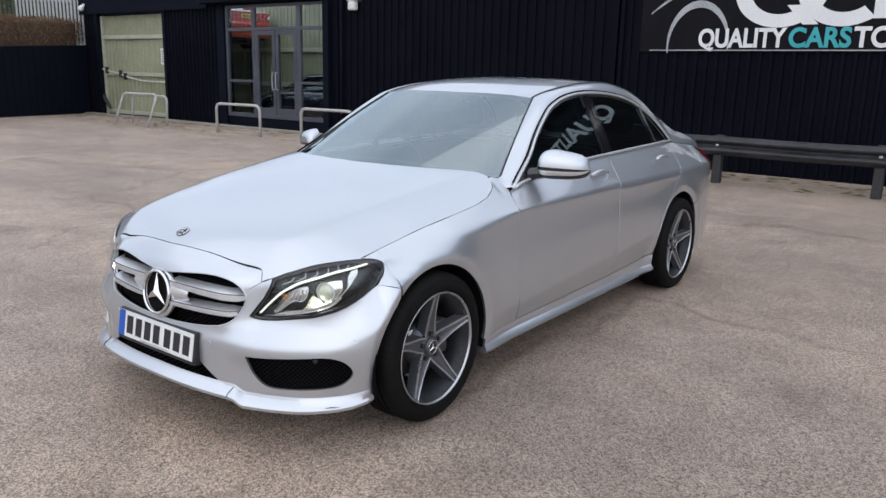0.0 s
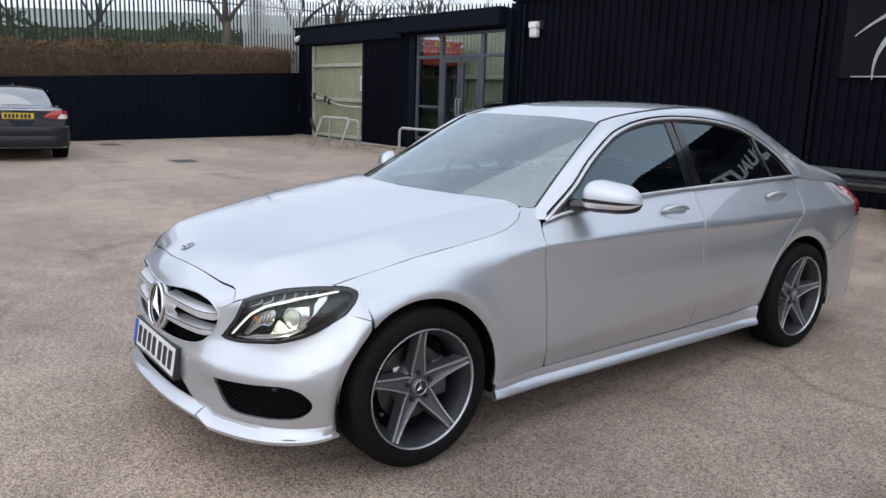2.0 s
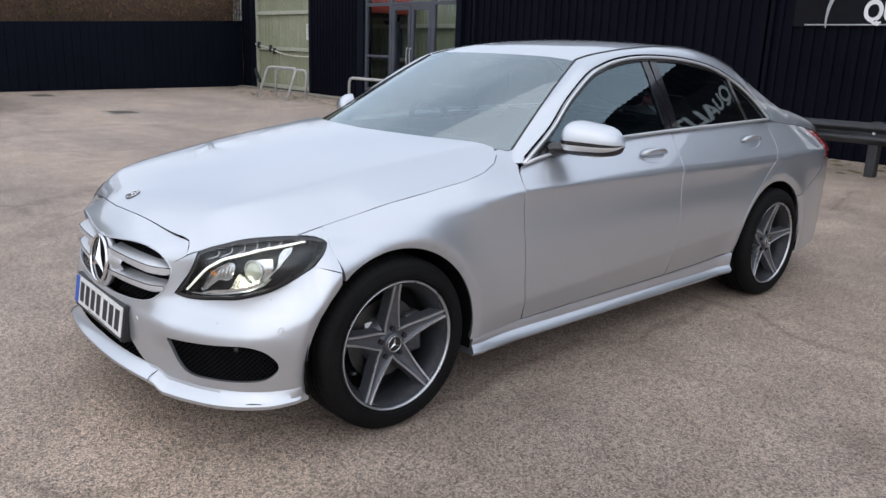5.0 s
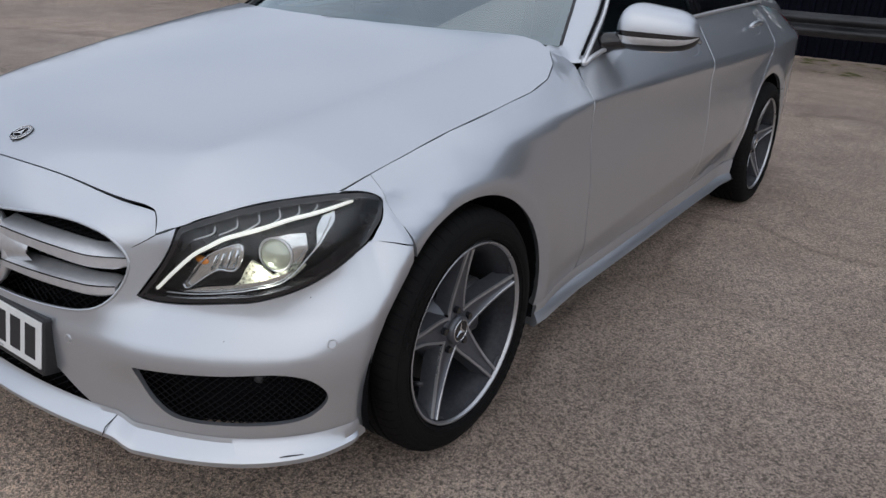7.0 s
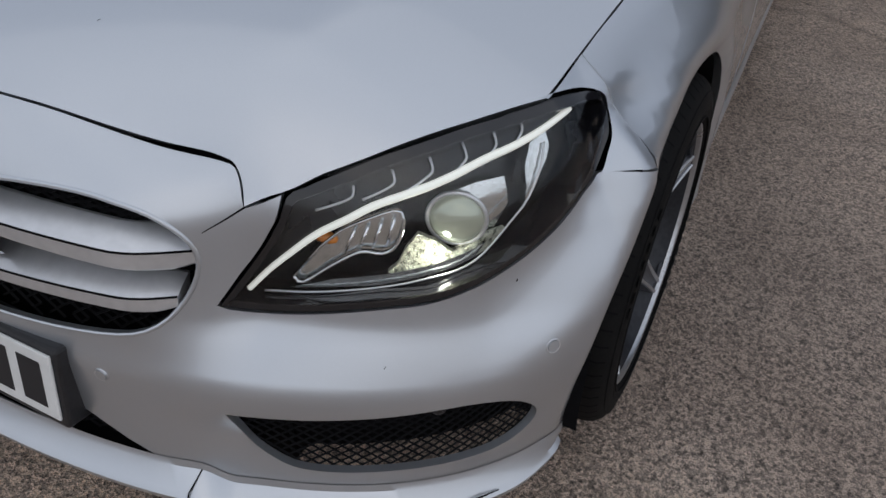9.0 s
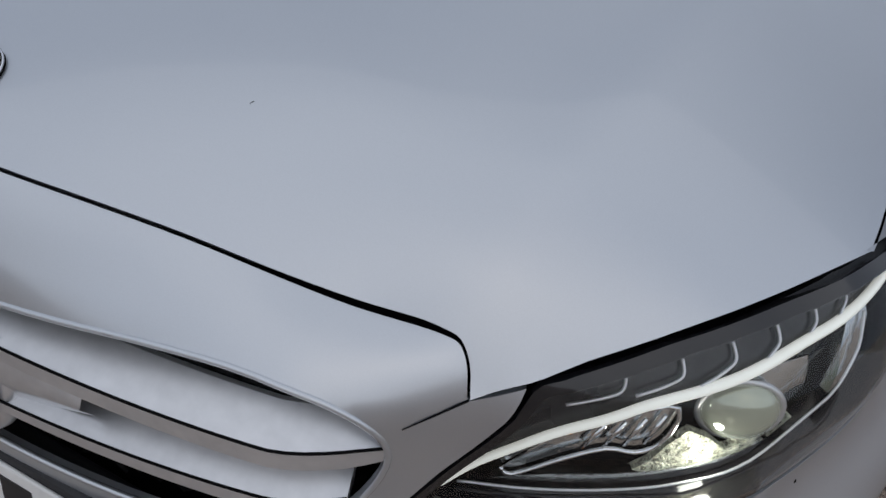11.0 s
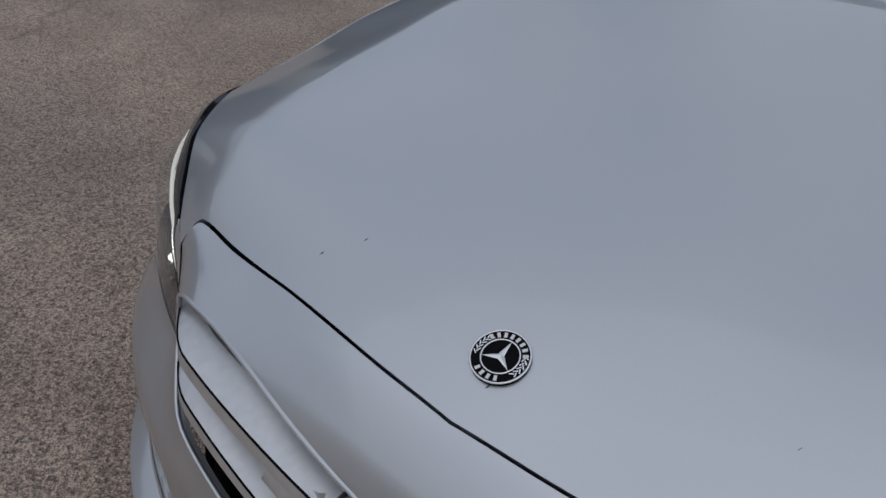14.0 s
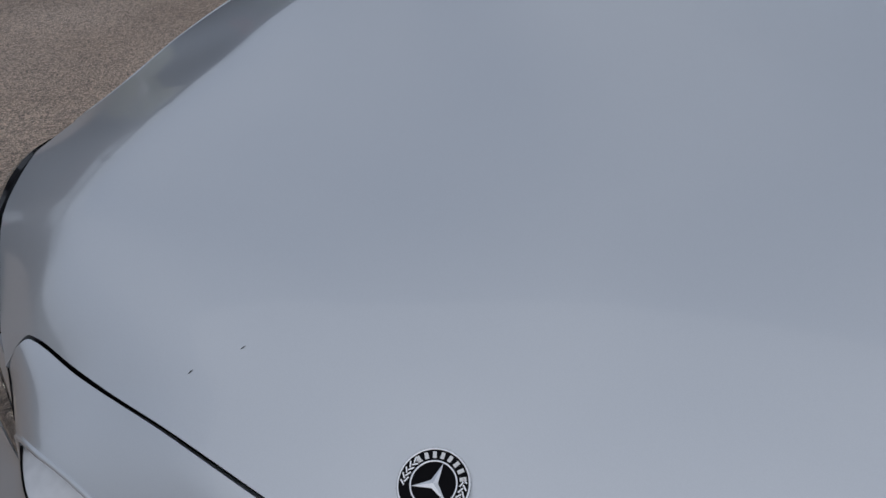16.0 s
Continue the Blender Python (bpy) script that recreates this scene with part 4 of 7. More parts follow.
def plain_side(y, z):
    """Left flank without its fit to the bonnet edge."""
    zc = SIDE_CREASE(y)
    lean, foot = SHOULDER(min(0.9, max(-0.4, y))), SHOULDER_Z(min(0.9, max(-0.4, y)))
    low = 0.892 - 0.10 * (z - 0.60) ** 2 - lean * max(0.0, z - foot) ** 2
    # wheel-arch flares
    for cy, cz in ((0.0, 0.325), (2.81, 0.325)):
        r = math.hypot(y - cy, z - cz)
        low += 0.014 * math.exp(-((r - 0.36) / 0.10) ** 2) * ease(0.15, 0.30, z)
    # tuck-under below the lower crease, which rises to the rear
    zl = 0.362 + 0.058 * (y - 0.5)
    d = zl - z
    low -= 0.28 * 0.5 * (d + math.sqrt(d * d + 0.00012)) * ease(0.30, 0.70, y) * (1 - ease(2.30, 2.50, y))
    # hollow under the upper crease
    k = SIDE_SLOPE(y)
    base = 0.890 - 0.26 * (zc - 0.58) ** 2 - lean * max(0.0, zc - foot) ** 2
    up = base - k * (z - zc) - 0.35 * max(0.0, z - zc) ** 2
    x = soft_min(low, up, 0.005 + 0.014 * (1 - ease(-0.15, 0.25, y)))
    x -= HOLLOW(min(0.30, max(0.0, RIDGE(y) - z))) * (0.55 * ease(-0.30, 0.0, y) + 0.45 * ease(0.2, 0.9, y)) * (1 - ease(2.6, 3.3, y))
    if y < -0.10 and 0.50 < z < 0.75:
        x -= lamp_tuck(1.5708, z) * (1 - ease(-0.25, -0.10, y))
    return (x - SIDE_TAPER(y) - arch_lip(y, z), y, z)


WING_TOP = knots(*[(y, hood(x, y)[2] + 0.0008) for x, y in HOOD_SIDE])
WING_FIT = knots(*[(y, x + 0.001 - plain_side(y, hood(x, y)[2] + 0.0008)[0]) for x, y in HOOD_SIDE])


def side(y, z):
    """Left flank below the windows: x from y and z, led up to the bonnet edge."""
    p = plain_side(y, z)
    if y > 0.80 or y < -0.4:
        return p
    c, t = SIDE_CREASE(y) - 0.03 * (1 - ease(0.0, 0.35, y)), WING_TOP(min(y, 0.615))
    k = max(0.0, (z - c) / max(0.03, t - c))
    return (p[0] + WING_FIT(min(0.615, max(-0.32, y))) * min(1.3, k * k * (3 - 2 * k) if k < 1 else 1.0) * (1 - ease(0.60, 0.78, y)), y, z)


def green(y, z):
    """Left side glass and pillars above the belt line: x from y and z."""
    base = 0.770 - 0.015 * ease(2.3, 3.0, y) - 0.01 * (1 - ease(0.7, 1.4, y))
    return (base - 0.42 * (z - 1.0) - 0.16 * max(0.0, z - 1.0) ** 2, y, z)


ROOF_Z = knots((1.15, 1.34), (1.3, 1.392), (1.45, 1.424), (1.7, 1.449), (1.95, 1.458), (2.2, 1.456), (2.45, 1.433), (2.70, 1.385), (2.95, 1.295), (3.22, 1.166))


def roof(x, y):
    return (x, y, ROOF_Z(y) - (0.10 * x * x + 0.25 * x ** 4) * (1 - 0.5 * ease(1.5, 2.2, y)))


# ---- the silver saloon ----
from mathutils.geometry import delaunay_2d_cdt

M_paint = car_paint("silver_metallic_paint", (0.54, 0.57, 0.61), 0.85, 0.36, 0.02)
M_gap = surface("dark_shut_gap", (0.003, 0.003, 0.004), (0.006, 0.006, 0.007), 0.9, 0, 8, 60, 0.0, spec=0.1)
M_trim = surface("black_plastic_trim", (0.010, 0.010, 0.012), (0.020, 0.020, 0.023), 0.45, 0, 20, 200, 0.1, 0.001)
M_gloss_black = plain("gloss_black_trim", (0.008, 0.008, 0.010), 0.12, coat=0.6)
M_chrome = surface("chrome", (0.74, 0.75, 0.77), (0.80, 0.81, 0.83), 0.12, 1.0, 6, 60, 0.0, rough_var=0.05)
M_satin = surface("satin_silver_trim", (0.60, 0.61, 0.63), (0.72, 0.73, 0.75), 0.36, 0.75, 6, 60, 0.0, rough_var=0.06)
M_rubber = surface("tyre_rubber", (0.003, 0.003, 0.0034), (0.0075, 0.0073, 0.0073), 0.72, 0.0, 9, 120, 0.25, 0.001, spec=0.13)
M_rim_dark = surface("grey_rim_paint", (0.085, 0.09, 0.102), (0.12, 0.125, 0.14), 0.34, 0.6, 8, 90, 0.0)
M_rim_cut = surface("machined_rim_face", (0.40, 0.41, 0.43), (0.54, 0.55, 0.57), 0.30, 0.85, 10, 150, 0.0)
# rim grey made darker: shade inside the wheel put into the colour
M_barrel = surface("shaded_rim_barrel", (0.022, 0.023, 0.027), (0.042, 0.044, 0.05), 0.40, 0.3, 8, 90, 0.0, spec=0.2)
M_disc = surface("brake_disc_steel", (0.07, 0.068, 0.066), (0.12, 0.118, 0.115), 0.4, 0.9, 12, 160, 0.1)
M_caliper = surface("caliper_paint", (0.05, 0.05, 0.055), (0.09, 0.09, 0.095), 0.5, 0.3, 12, 60, 0.1)
M_mesh = surface("black_grille_mesh", (0.003, 0.003, 0.004), (0.006, 0.006, 0.007), 0.6, 0, 30, 200, 0.0, spec=0.12)
M_cabin = surface("dark_cabin_plastic", (0.018, 0.018, 0.020), (0.035, 0.035, 0.038), 0.6, 0, 20, 160, 0.1, 0.001)
M_seat = surface("black_leather", (0.02, 0.02, 0.022), (0.04, 0.04, 0.043), 0.45, 0, 12, 120, 0.2, 0.002)
M_plate_w = surface("white_plate", (0.66, 0.67, 0.66), (0.76, 0.76, 0.75), 0.35, 0, 10, 60, 0.0)
M_plate_y = surface("yellow_plate", (0.60, 0.42, 0.02), (0.70, 0.50, 0.03), 0.35, 0, 10, 60, 0.0)
M_blue = plain("plate_blue_band", (0.01, 0.09, 0.42), 0.4)
M_red_lens = plain("red_tail_lens", (0.35, 0.01, 0.012), 0.08, coat=1.0)
M_amber = plain("amber_lens", (0.75, 0.25, 0.04), 0.1, coat=1.0)
M_drl = plain("daytime_light", (0.78, 0.80, 0.75), 0.3, emit=(1.0, 1.0, 0.92), power=0.48)
M_beam = plain("lit_beam_unit", (0.30, 0.33, 0.27), 0.10, metal=0.55, coat=1.0, emit=(0.97, 1.0, 0.82), power=0.13)
M_reflector = surface("headlight_reflector", (0.6, 0.62, 0.62), (0.8, 0.82, 0.82), 0.12, 1.0, 30, 200, 0.3, 0.001)
# the lamp's glitter put into the colour as pale and dark speckle
M_sparkle = surface("sparkle_painted_reflector", (0.10, 0.10, 0.07), (0.85, 0.86, 0.70), 0.30, 0.6, 110, 420, 1.0, 0.006)
M_lamp_dark = surface("headlight_bezel", (0.006, 0.007, 0.009), (0.013, 0.014, 0.017), 0.25, 0.0, 20, 160, 0.0)


M_lens = sheet_glass("clear_lens", (0.97, 0.98, 0.98), 1.45)
M_screen = sheet_glass("windscreen_glass", (0.45, 0.55, 0.55), 3.3, (0.86, 0.97, 1.0))
M_front_side = sheet_glass("front_side_glass", (0.20, 0.28, 0.31), 2.3, (0.74, 0.93, 1.0))
M_privacy = sheet_glass("dark_side_glass", (0.10, 0.12, 0.13), 2.15, (0.78, 0.94, 1.0))


def resample(poly, step, closed=True):
    out = []
    n = len(poly)
    for i in range(n if closed else n - 1):
        a, b = poly[i], poly[(i + 1) % n]
        k = max(1, int(math.hypot(b[0] - a[0], b[1] - a[1]) / step + 0.5))
        out += [(a[0] + (b[0] - a[0]) * j / k, a[1] + (b[1] - a[1]) * j / k) for j in range(k)]
    return out


def flat_spline(pts, n=6):
    return [(p[0], p[1]) for p in spline([(a, b, 0) for a, b in pts], n)]


def inside(pts, poly):
    x, y = pts[:, 0], pts[:, 1]
    hit = np.zeros(len(pts), bool)
    p = np.array(poly)
    q = np.roll(p, -1, 0)
    for (x0, y0), (x1, y1) in zip(p, q):
        if y0 == y1:
            continue
        c = (y0 > y) != (y1 > y)
        hit ^= c & (x < (x1 - x0) * (y - y0) / (y1 - y0) + x0)
    return hit


def near(pts, loop, d):
    lp = np.array(loop)
    best = np.full(len(pts), 1e9)
    for i in range(0, len(lp), 64):
        dd = np.linalg.norm(pts[:, None] - lp[None, i:i + 64], axis=2).min(1)
        best = np.minimum(best, dd)
    return best < d


def panel(name, outline, surf, mat, parent, step=0.02, holes=(), rim=0.014, flip=False, label="", out=0.0, mirror=False, lines=()):
    """A sheet-metal panel: a plane outline with holes, laid on a surface and turned in at its edges."""
    loops = [resample(outline, step)] + [resample(h, step) for h in holes]
    lo = np.array(loops[0]).min(0)
    hi = np.array(loops[0]).max(0)
    gx, gy = np.arange(lo[0] + step / 2, hi[0], step), np.arange(lo[1] + step / 2, hi[1], step)
    grid = np.array([(a + (step / 2 if j % 2 else 0), b) for j, b in enumerate(gy) for a in gx])
    keep = inside(grid, loops[0])
    for h in loops[1:]:
        keep &= ~inside(grid, h)
    grid = grid[keep]
    for lp in loops:
        if len(grid):
            grid = grid[~near(grid, lp, 0.55 * step)]
    verts, edges = [], []
    for ln in lines:
        pts = np.array(resample(ln, step * 0.8, False) + [ln[-1]])
        ok = inside(pts, loops[0])
        for lp in loops:
            ok &= ~near(pts, lp, 0.35 * step)
        if len(grid) and ok.any():
            grid = grid[~near(grid, pts, 0.5 * step)]
        ids = {}
        for j, p in enumerate(pts):
            if ok[j]:
                ids[j] = len(verts)
                verts.append(Vector(p))
                if j - 1 in ids:
                    edges.append((ids[j - 1], ids[j]))
    for lp in loops:
        k = len(verts)
        verts += [Vector(p) for p in lp]
        edges += [(k + i, k + (i + 1) % len(lp)) for i in range(len(lp))]
    verts += [Vector(p) for p in grid]
    vo, _, fo, *_ = delaunay_2d_cdt(verts, edges, [], 0, 1e-7)
    cen = np.array([[sum(vo[i][c] for i in f) / 3 for c in (0, 1)] for f in fo])
    ok = inside(cen, loops[0])
    for h in loops[1:]:
        ok &= ~inside(cen, h)
    tris = [f for f, k in zip(fo, ok) if k]
    mx = -1.0 if mirror else 1.0

    def lift(u, v):
        p = Vector(surf(u, v))
        e = 1e-4
        n = (Vector(surf(u + e, v)) - Vector(surf(u - e, v))).cross(Vector(surf(u, v + e)) - Vector(surf(u, v - e))).normalized()
        if flip:
            n = -n
        p = p + n * out
        return Vector((p.x * mx, p.y, p.z)), Vector((n.x * mx, n.y, n.z))

    both = [lift(v[0], v[1]) for v in vo]
    pos, nor = [b[0] for b in both], [b[1] for b in both]
    faces = []
    for f in tris:
        a, b, c = (pos[i] for i in f)
        faces.append(tuple(f) if (b - a).cross(c - a).dot(nor[f[0]]) > 0 else tuple(f)[::-1])
    if rim:
        count = {}
        for f in faces:
            for i in range(3):
                e = (f[i], f[(i + 1) % 3])
                count[tuple(sorted(e))] = (count.get(tuple(sorted(e)), (0, e))[0] + 1, e)
        rimv = {}
        for c, (a, b) in count.values():
            if c != 1:
                continue
            mid = (pos[a] + pos[b]) / 2
            sideways = (pos[b] - pos[a]).cross(nor[a]).normalized()
            ids = []
            for i in (a, b):
                if i not in rimv:
                    rimv[i] = len(pos)
                    pos += [pos[i].copy(), pos[i] - nor[i] * rim]
                    nor += [sideways, sideways]
                ids.append(rimv[i])
            faces.append((ids[1], ids[0], ids[0] + 1, ids[1] + 1))
    me = bpy.data.meshes.new(name)
    me.from_pydata(pos, [], faces)
    for p in me.polygons:
        p.use_smooth = True
    me.normals_split_custom_set_from_vertices(nor)
    me.materials.append(mat)
    ob = new(name, me)
    ob.parent = parent
    if label:
        tagged(ob, label)
    return ob


def pair(name, outline, surf, mat, parent, **kw):
    """The same panel on the left and, mirrored, on the right."""
    return panel(name, outline, surf, mat, parent, **kw), panel(name, outline, surf, mat, parent, mirror=True, **kw)


def ruled(name, p_curve, q_curve, mat, parent, bulge=lambda i: 0.0, across=10, up=(0, 0, 1), mirror=False, label="", smooth=True):
    """A skin between two curves of equally many points, arched by bulge."""
    bm = bmesh.new()
    mx = -1 if mirror else 1
    prev = None
    for i, (a, b) in enumerate(zip(p_curve, q_curve)):
        a, b = Vector(a), Vector(b)
        row = []
        for k in range(across + 1):
            t = k / across
            p = a.lerp(b, t) + Vector(up) * (4 * bulge(i) * t * (1 - t))
            row.append(bm.verts.new((p.x * mx, p.y, p.z)))
        if prev:
            for k in range(across):
                f = (prev[k], prev[k + 1], row[k + 1], row[k])
                bm.faces.new(f if not mirror else f[::-1])
        prev = row
    return part(name, bm, mat, parent, label, smooth)


def on(surf, pts, out=0.0, mirror=False):
    """Places on a surface, lifted off it by out."""
    res = []
    for u, v in pts:
        e = 1e-4
        p = Vector(surf(u, v))
        n = (Vector(surf(u + e, v)) - Vector(surf(u - e, v))).cross(Vector(surf(u, v + e)) - Vector(surf(u, v - e))).normalized()
        res.append(Vector(((p.x + n.x * out) * (-1 if mirror else 1), p.y + n.y * out, p.z + n.z * out)))
    return res


def both(half):
    """A closed outline, symmetrical in its first number, from its half (first and last points at or off the middle)."""
    return list(half) + [(-a, b) for a, b in reversed(half) if abs(a) > 1e-6]


def lathe_bm(profile, n=48, axis="x", bm=None):
    """Turned body: profile of (along, radius) round the x axis."""
    bm = bm or bmesh.new()
    rings = [[bm.verts.new((h, r * math.cos(2 * math.pi * k / n), r * math.sin(2 * math.pi * k / n))) for k in range(n)] for h, r in profile]
    for a, b in zip(rings, rings[1:]):
        for k in range(n):
            bm.faces.new((a[k], a[(k + 1) % n], b[(k + 1) % n], b[k]))
    bmesh.ops.recalc_face_normals(bm, faces=bm.faces)
    return bm


car = thing("silver_saloon", "silver four-door saloon car with lit headlights parked on tarmac", "car")

def inset(poly, d):
    p = np.array(poly)
    a, b = np.roll(p, 1, 0), np.roll(p, -1, 0)
    t = b - a
    nrm = np.stack([-t[:, 1], t[:, 0]], 1)
    nrm /= np.maximum(1e-9, np.linalg.norm(nrm, axis=1))[:, None]
    area = 0.5 * np.sum(p[:, 0] * b[:, 1] - b[:, 0] * p[:, 1])
    return [tuple(q) for q in p + nrm * d * (1 if area > 0 else -1)]


# hood: front shut line with its rounded corners, lamp edge, wing edge, screen edge
HOOD_FRONT = flat_spline([(0.0, -0.676), (0.09, -0.669), (0.17, -0.6575), (0.25, -0.643), (0.32, -0.630), (0.39, -0.6145), (0.44, -0.603), (0.464, -0.599), (0.476, -0.598), (0.485, -0.601), (0.4915, -0.606), (0.4965, -0.613), (0.500, -0.618)], 4)
HOOD_LAMP = flat_spline([(0.516, -0.606), (0.538, -0.591), (0.557, -0.575), (0.574, -0.560), (0.603, -0.535), (0.628, -0.513), (0.663, -0.479), (0.699, -0.434), (0.736, -0.381), (0.756, -0.350)], 2)
HOOD_EDGE = HOOD_FRONT + HOOD_LAMP + HOOD_SIDE + [(0.68, 0.63), (0.55, 0.575), (0.40, 0.515), (0.20, 0.468), (0.0, 0.452)]
HOOD_LINES = [[(s * (HOOD_CREASE(y) + d), y) for y in [-0.58 + 0.04 * i for i in range(28)]] for s in (-1, 1) for d in (-0.03, -0.01, 0.01, 0.03)]
bonnet = panel("bonnet", inset(both(HOOD_EDGE), 0.0013), hood, M_paint, car, step=0.025, rim=0.02, lines=HOOD_LINES)
# black sheet added under the bonnet so its shut gaps stay dark
panel("engine_bay_liner", both([(0, -0.66), (0.45, -0.62), (0.74, -0.33), (0.77, 0.3), (0.72, 0.60), (0.5, 0.62), (0, 0.55)]), lambda x, y: (x, y, hood(x, y)[2] - 0.045), M_gap, car, step=0.08, rim=0)

# nose and bumper
GRILLE = both(flat_spline([(0.0, 0.655), (0.06, 0.662), (0.16, 0.673), (0.25, 0.681), (0.34, 0.682), (0.41, 0.675), (0.45, 0.660), (0.478, 0.630), (0.484, 0.595), (0.465, 0.550), (0.425, 0.510), (0.36, 0.488), (0.25, 0.474), (0.12, 0.466), (0.0, 0.464)], 3))
LOWER_INTAKE = both([(0.0, 0.345), (0.235, 0.345), (0.28, 0.325), (0.34, 0.29), (0.40, 0.262), (0.415, 0.250), (0.40, 0.243), (0.2, 0.252), (0.0, 0.256)])
INTAKE = flat_spline([(0.532, 0.388), (0.555, 0.33), (0.60, 0.292), (0.655, 0.272), (0.76, 0.268), (0.95, 0.274), (1.08, 0.286), (1.15, 0.312), (1.172, 0.340), (1.15, 0.368), (1.09, 0.395), (0.98, 0.408), (0.80, 0.400), (0.62, 0.391)], 3)[:-1] + [(0.58, 0.390)]
LAMP = flat_spline(LAMP_LOW + [(1.533, 0.711), (1.550, 0.721), (1.556, 0.731), (1.54, 0.741), (1.50, 0.749), (1.44, 0.754), (1.335, 0.7575), (1.231, 0.757), (1.087, 0.753), (0.968, 0.744), (0.865, 0.733), (0.798, 0.723), (0.724, 0.710), (0.679, 0.700), (0.637, 0.687), (0.592, 0.640), (0.54, 0.580)], 3)[:-1]
ARCH_Y, ARCH_Z, ARCH_R = -0.005, 0.318, 0.371


def nose_u(y, z):
    c = max(0.0, min(1.0, (NOSE_Y - y) / NOSE_B_SIDE(z)))
    return math.acos(c ** (NOSE_N / 2))


arch_edge = [(nose_u(ARCH_Y - math.sqrt(ARCH_R ** 2 - (z - ARCH_Z) ** 2), z), z) for z in (0.20, 0.25, 0.318, 0.39, 0.45, 0.50, 0.55, 0.58, 0.605)]
bumper_half = [(0.0, 0.226), (0.25, 0.222), (0.42, 0.215), (0.52, 0.205), (0.9, 0.20), (1.2, 0.20)] + arch_edge + [(1.5708, 0.643), (1.50, 0.654), (1.425, 0.6615)]
lamp_edge = inset(LAMP, -0.0015)
i_seam = min(range(len(lamp_edge)), key=lambda i: math.hypot(lamp_edge[i][0] - 1.405, lamp_edge[i][1] - 0.662))
bumper_half += [p for p in lamp_edge[1:i_seam + 1]][::-1] + [(0.503, 0.536), (0.536, 0.580), (0.588, 0.640), (0.632, 0.6885), (0.591, 0.6785)]
nose_top = []
for hx, hy in HOOD_FRONT[::-1]:
    if nose_top and hx == 0.0 and nose_top[-1][0] == 0.0:
        continue
    want = Vector(hood(hx, hy))
    best = None
    u0, v0, du, dv = math.asin(min(1.0, hx / 0.80) ** (NOSE_N / 2)), want.z, 0.06, 0.04
    for _ in range(7):
        cand = [(u0 + du * a / 3, v0 + dv * b / 3) for a in range(-3, 4) for b in range(-3, 4)]
        u0, v0 = min(cand, key=lambda q: (Vector(nose(*q)) - want).length)
        du, dv = du * 0.45, dv * 0.45
    nose_top.append((max(0.0, u0) if hx > 1e-6 else 0.0, v0))
bumper = panel("front_bumper", inset(both(bumper_half + nose_top), 0.0014), nose, M_paint, car, step=0.015, holes=[GRILLE, LOWER_INTAKE, INTAKE, [(-a, b) for a, b in INTAKE]], rim=0.012)
# black sheet added behind grille and intakes to keep the openings dark
panel("bumper_backing", both([(0.0, 0.23), (0.6, 0.22), (1.2, 0.22), (1.2, 0.50), (0.6, 0.53), (0.45, 0.67), (0.0, 0.73)]), lambda u, z: (nose(u, z)[0] * 0.93, nose(u, z)[1] + 0.075, z), M_gap, car, step=0.06, rim=0)
TIP_X = knots((-0.352, 0.7555), (-0.32, 0.759), (-0.25, 0.762))


def tip_top(y):
    return hood(TIP_X(y), y)[2] - 0.002


def tip_base(y, z):
    k = ease(-0.285, -0.25, y)
    return nose(nose_u(y, z), z)[0] * (1 - k) + side(y, z)[0] * k


def wing_tip(y, z):
    """Wing ahead of the wheel arch, led over from the nose and up to the bonnet edge."""
    zt = tip_top(y)
    return (tip_base(y, z) + (TIP_X(y) + 0.0015 - tip_base(y, zt)) * ease(zt - 0.035 - 0.07 * ease(-0.345, -0.25, y), zt, z), y, z)


tail_edge = [(nose(*p)[1], p[1]) for p in lamp_edge[i_seam:] if p[0] > 1.335]
for s in (False, True):
    panel("fender_tip", tail_edge + [(y, tip_top(y)) for y in (-0.346, -0.335, -0.32, -0.30, -0.275, -0.25, -0.2475)] + [(-0.2475, 0.6445), (-0.25, 0.6445), (-0.285, 0.6550), (-0.312, 0.6600)], wing_tip, M_paint, car, step=0.012, rim=0.0, mirror=s)
    part("bumper_seam", tube_bm(on(nose, [(0.562, 0.671), (0.530, 0.657), (0.496, 0.641)], 0.0004, s), [0.0012, 0.001, 0.0005], 5), M_gap, bumper)

# splitter lip, dipping outboard of the two notches
lip_z = knots((0.0, 0.222), (0.30, 0.217), (0.46, 0.212), (0.53, 0.186), (0.80, 0.184), (1.1, 0.192), (1.30, 0.203))
lip_o = knots((0.0, 0.030), (0.40, 0.034), (0.50, 0.042), (0.8, 0.036), (1.1, 0.026), (1.30, 0.006))
bm = bmesh.new()
prev = None
for i in range(181):
    u = -1.32 + 2.64 * i / 180
    a = abs(u)
    z, o = lip_z(a), lip_o(a)
    base = on(nose, [(u, max(z + 0.055, 0.2))])[0]
    n = Vector((base.x * 0.9, base.y + 0.1, 0)).normalized()
    pr = [base + n * 0.001, base + n * 0.004 - Vector((0, 0, 0.012)), Vector((base.x, base.y, z + 0.022)) + n * (o - 0.006), Vector((base.x, base.y, z + 0.013)) + n * (o + 0.001),
          Vector((base.x, base.y, z)) + n * (o - 0.002), Vector((base.x, base.y, z - 0.004)) + n * (o - 0.06)]
    row = [bm.verts.new(p) for p in pr]
    if prev:
        for k in range(len(row) - 1):
            bm.faces.new((prev[k], prev[k + 1], row[k + 1], row[k]))
    prev = row
bmesh.ops.recalc_face_normals(bm, faces=bm.faces)
splitter = part("splitter", bm, M_paint, car, "silver painted splitter lip under the bumper", smooth=True)
splitter.data.set_sharp_from_angle(angle=radians(35))
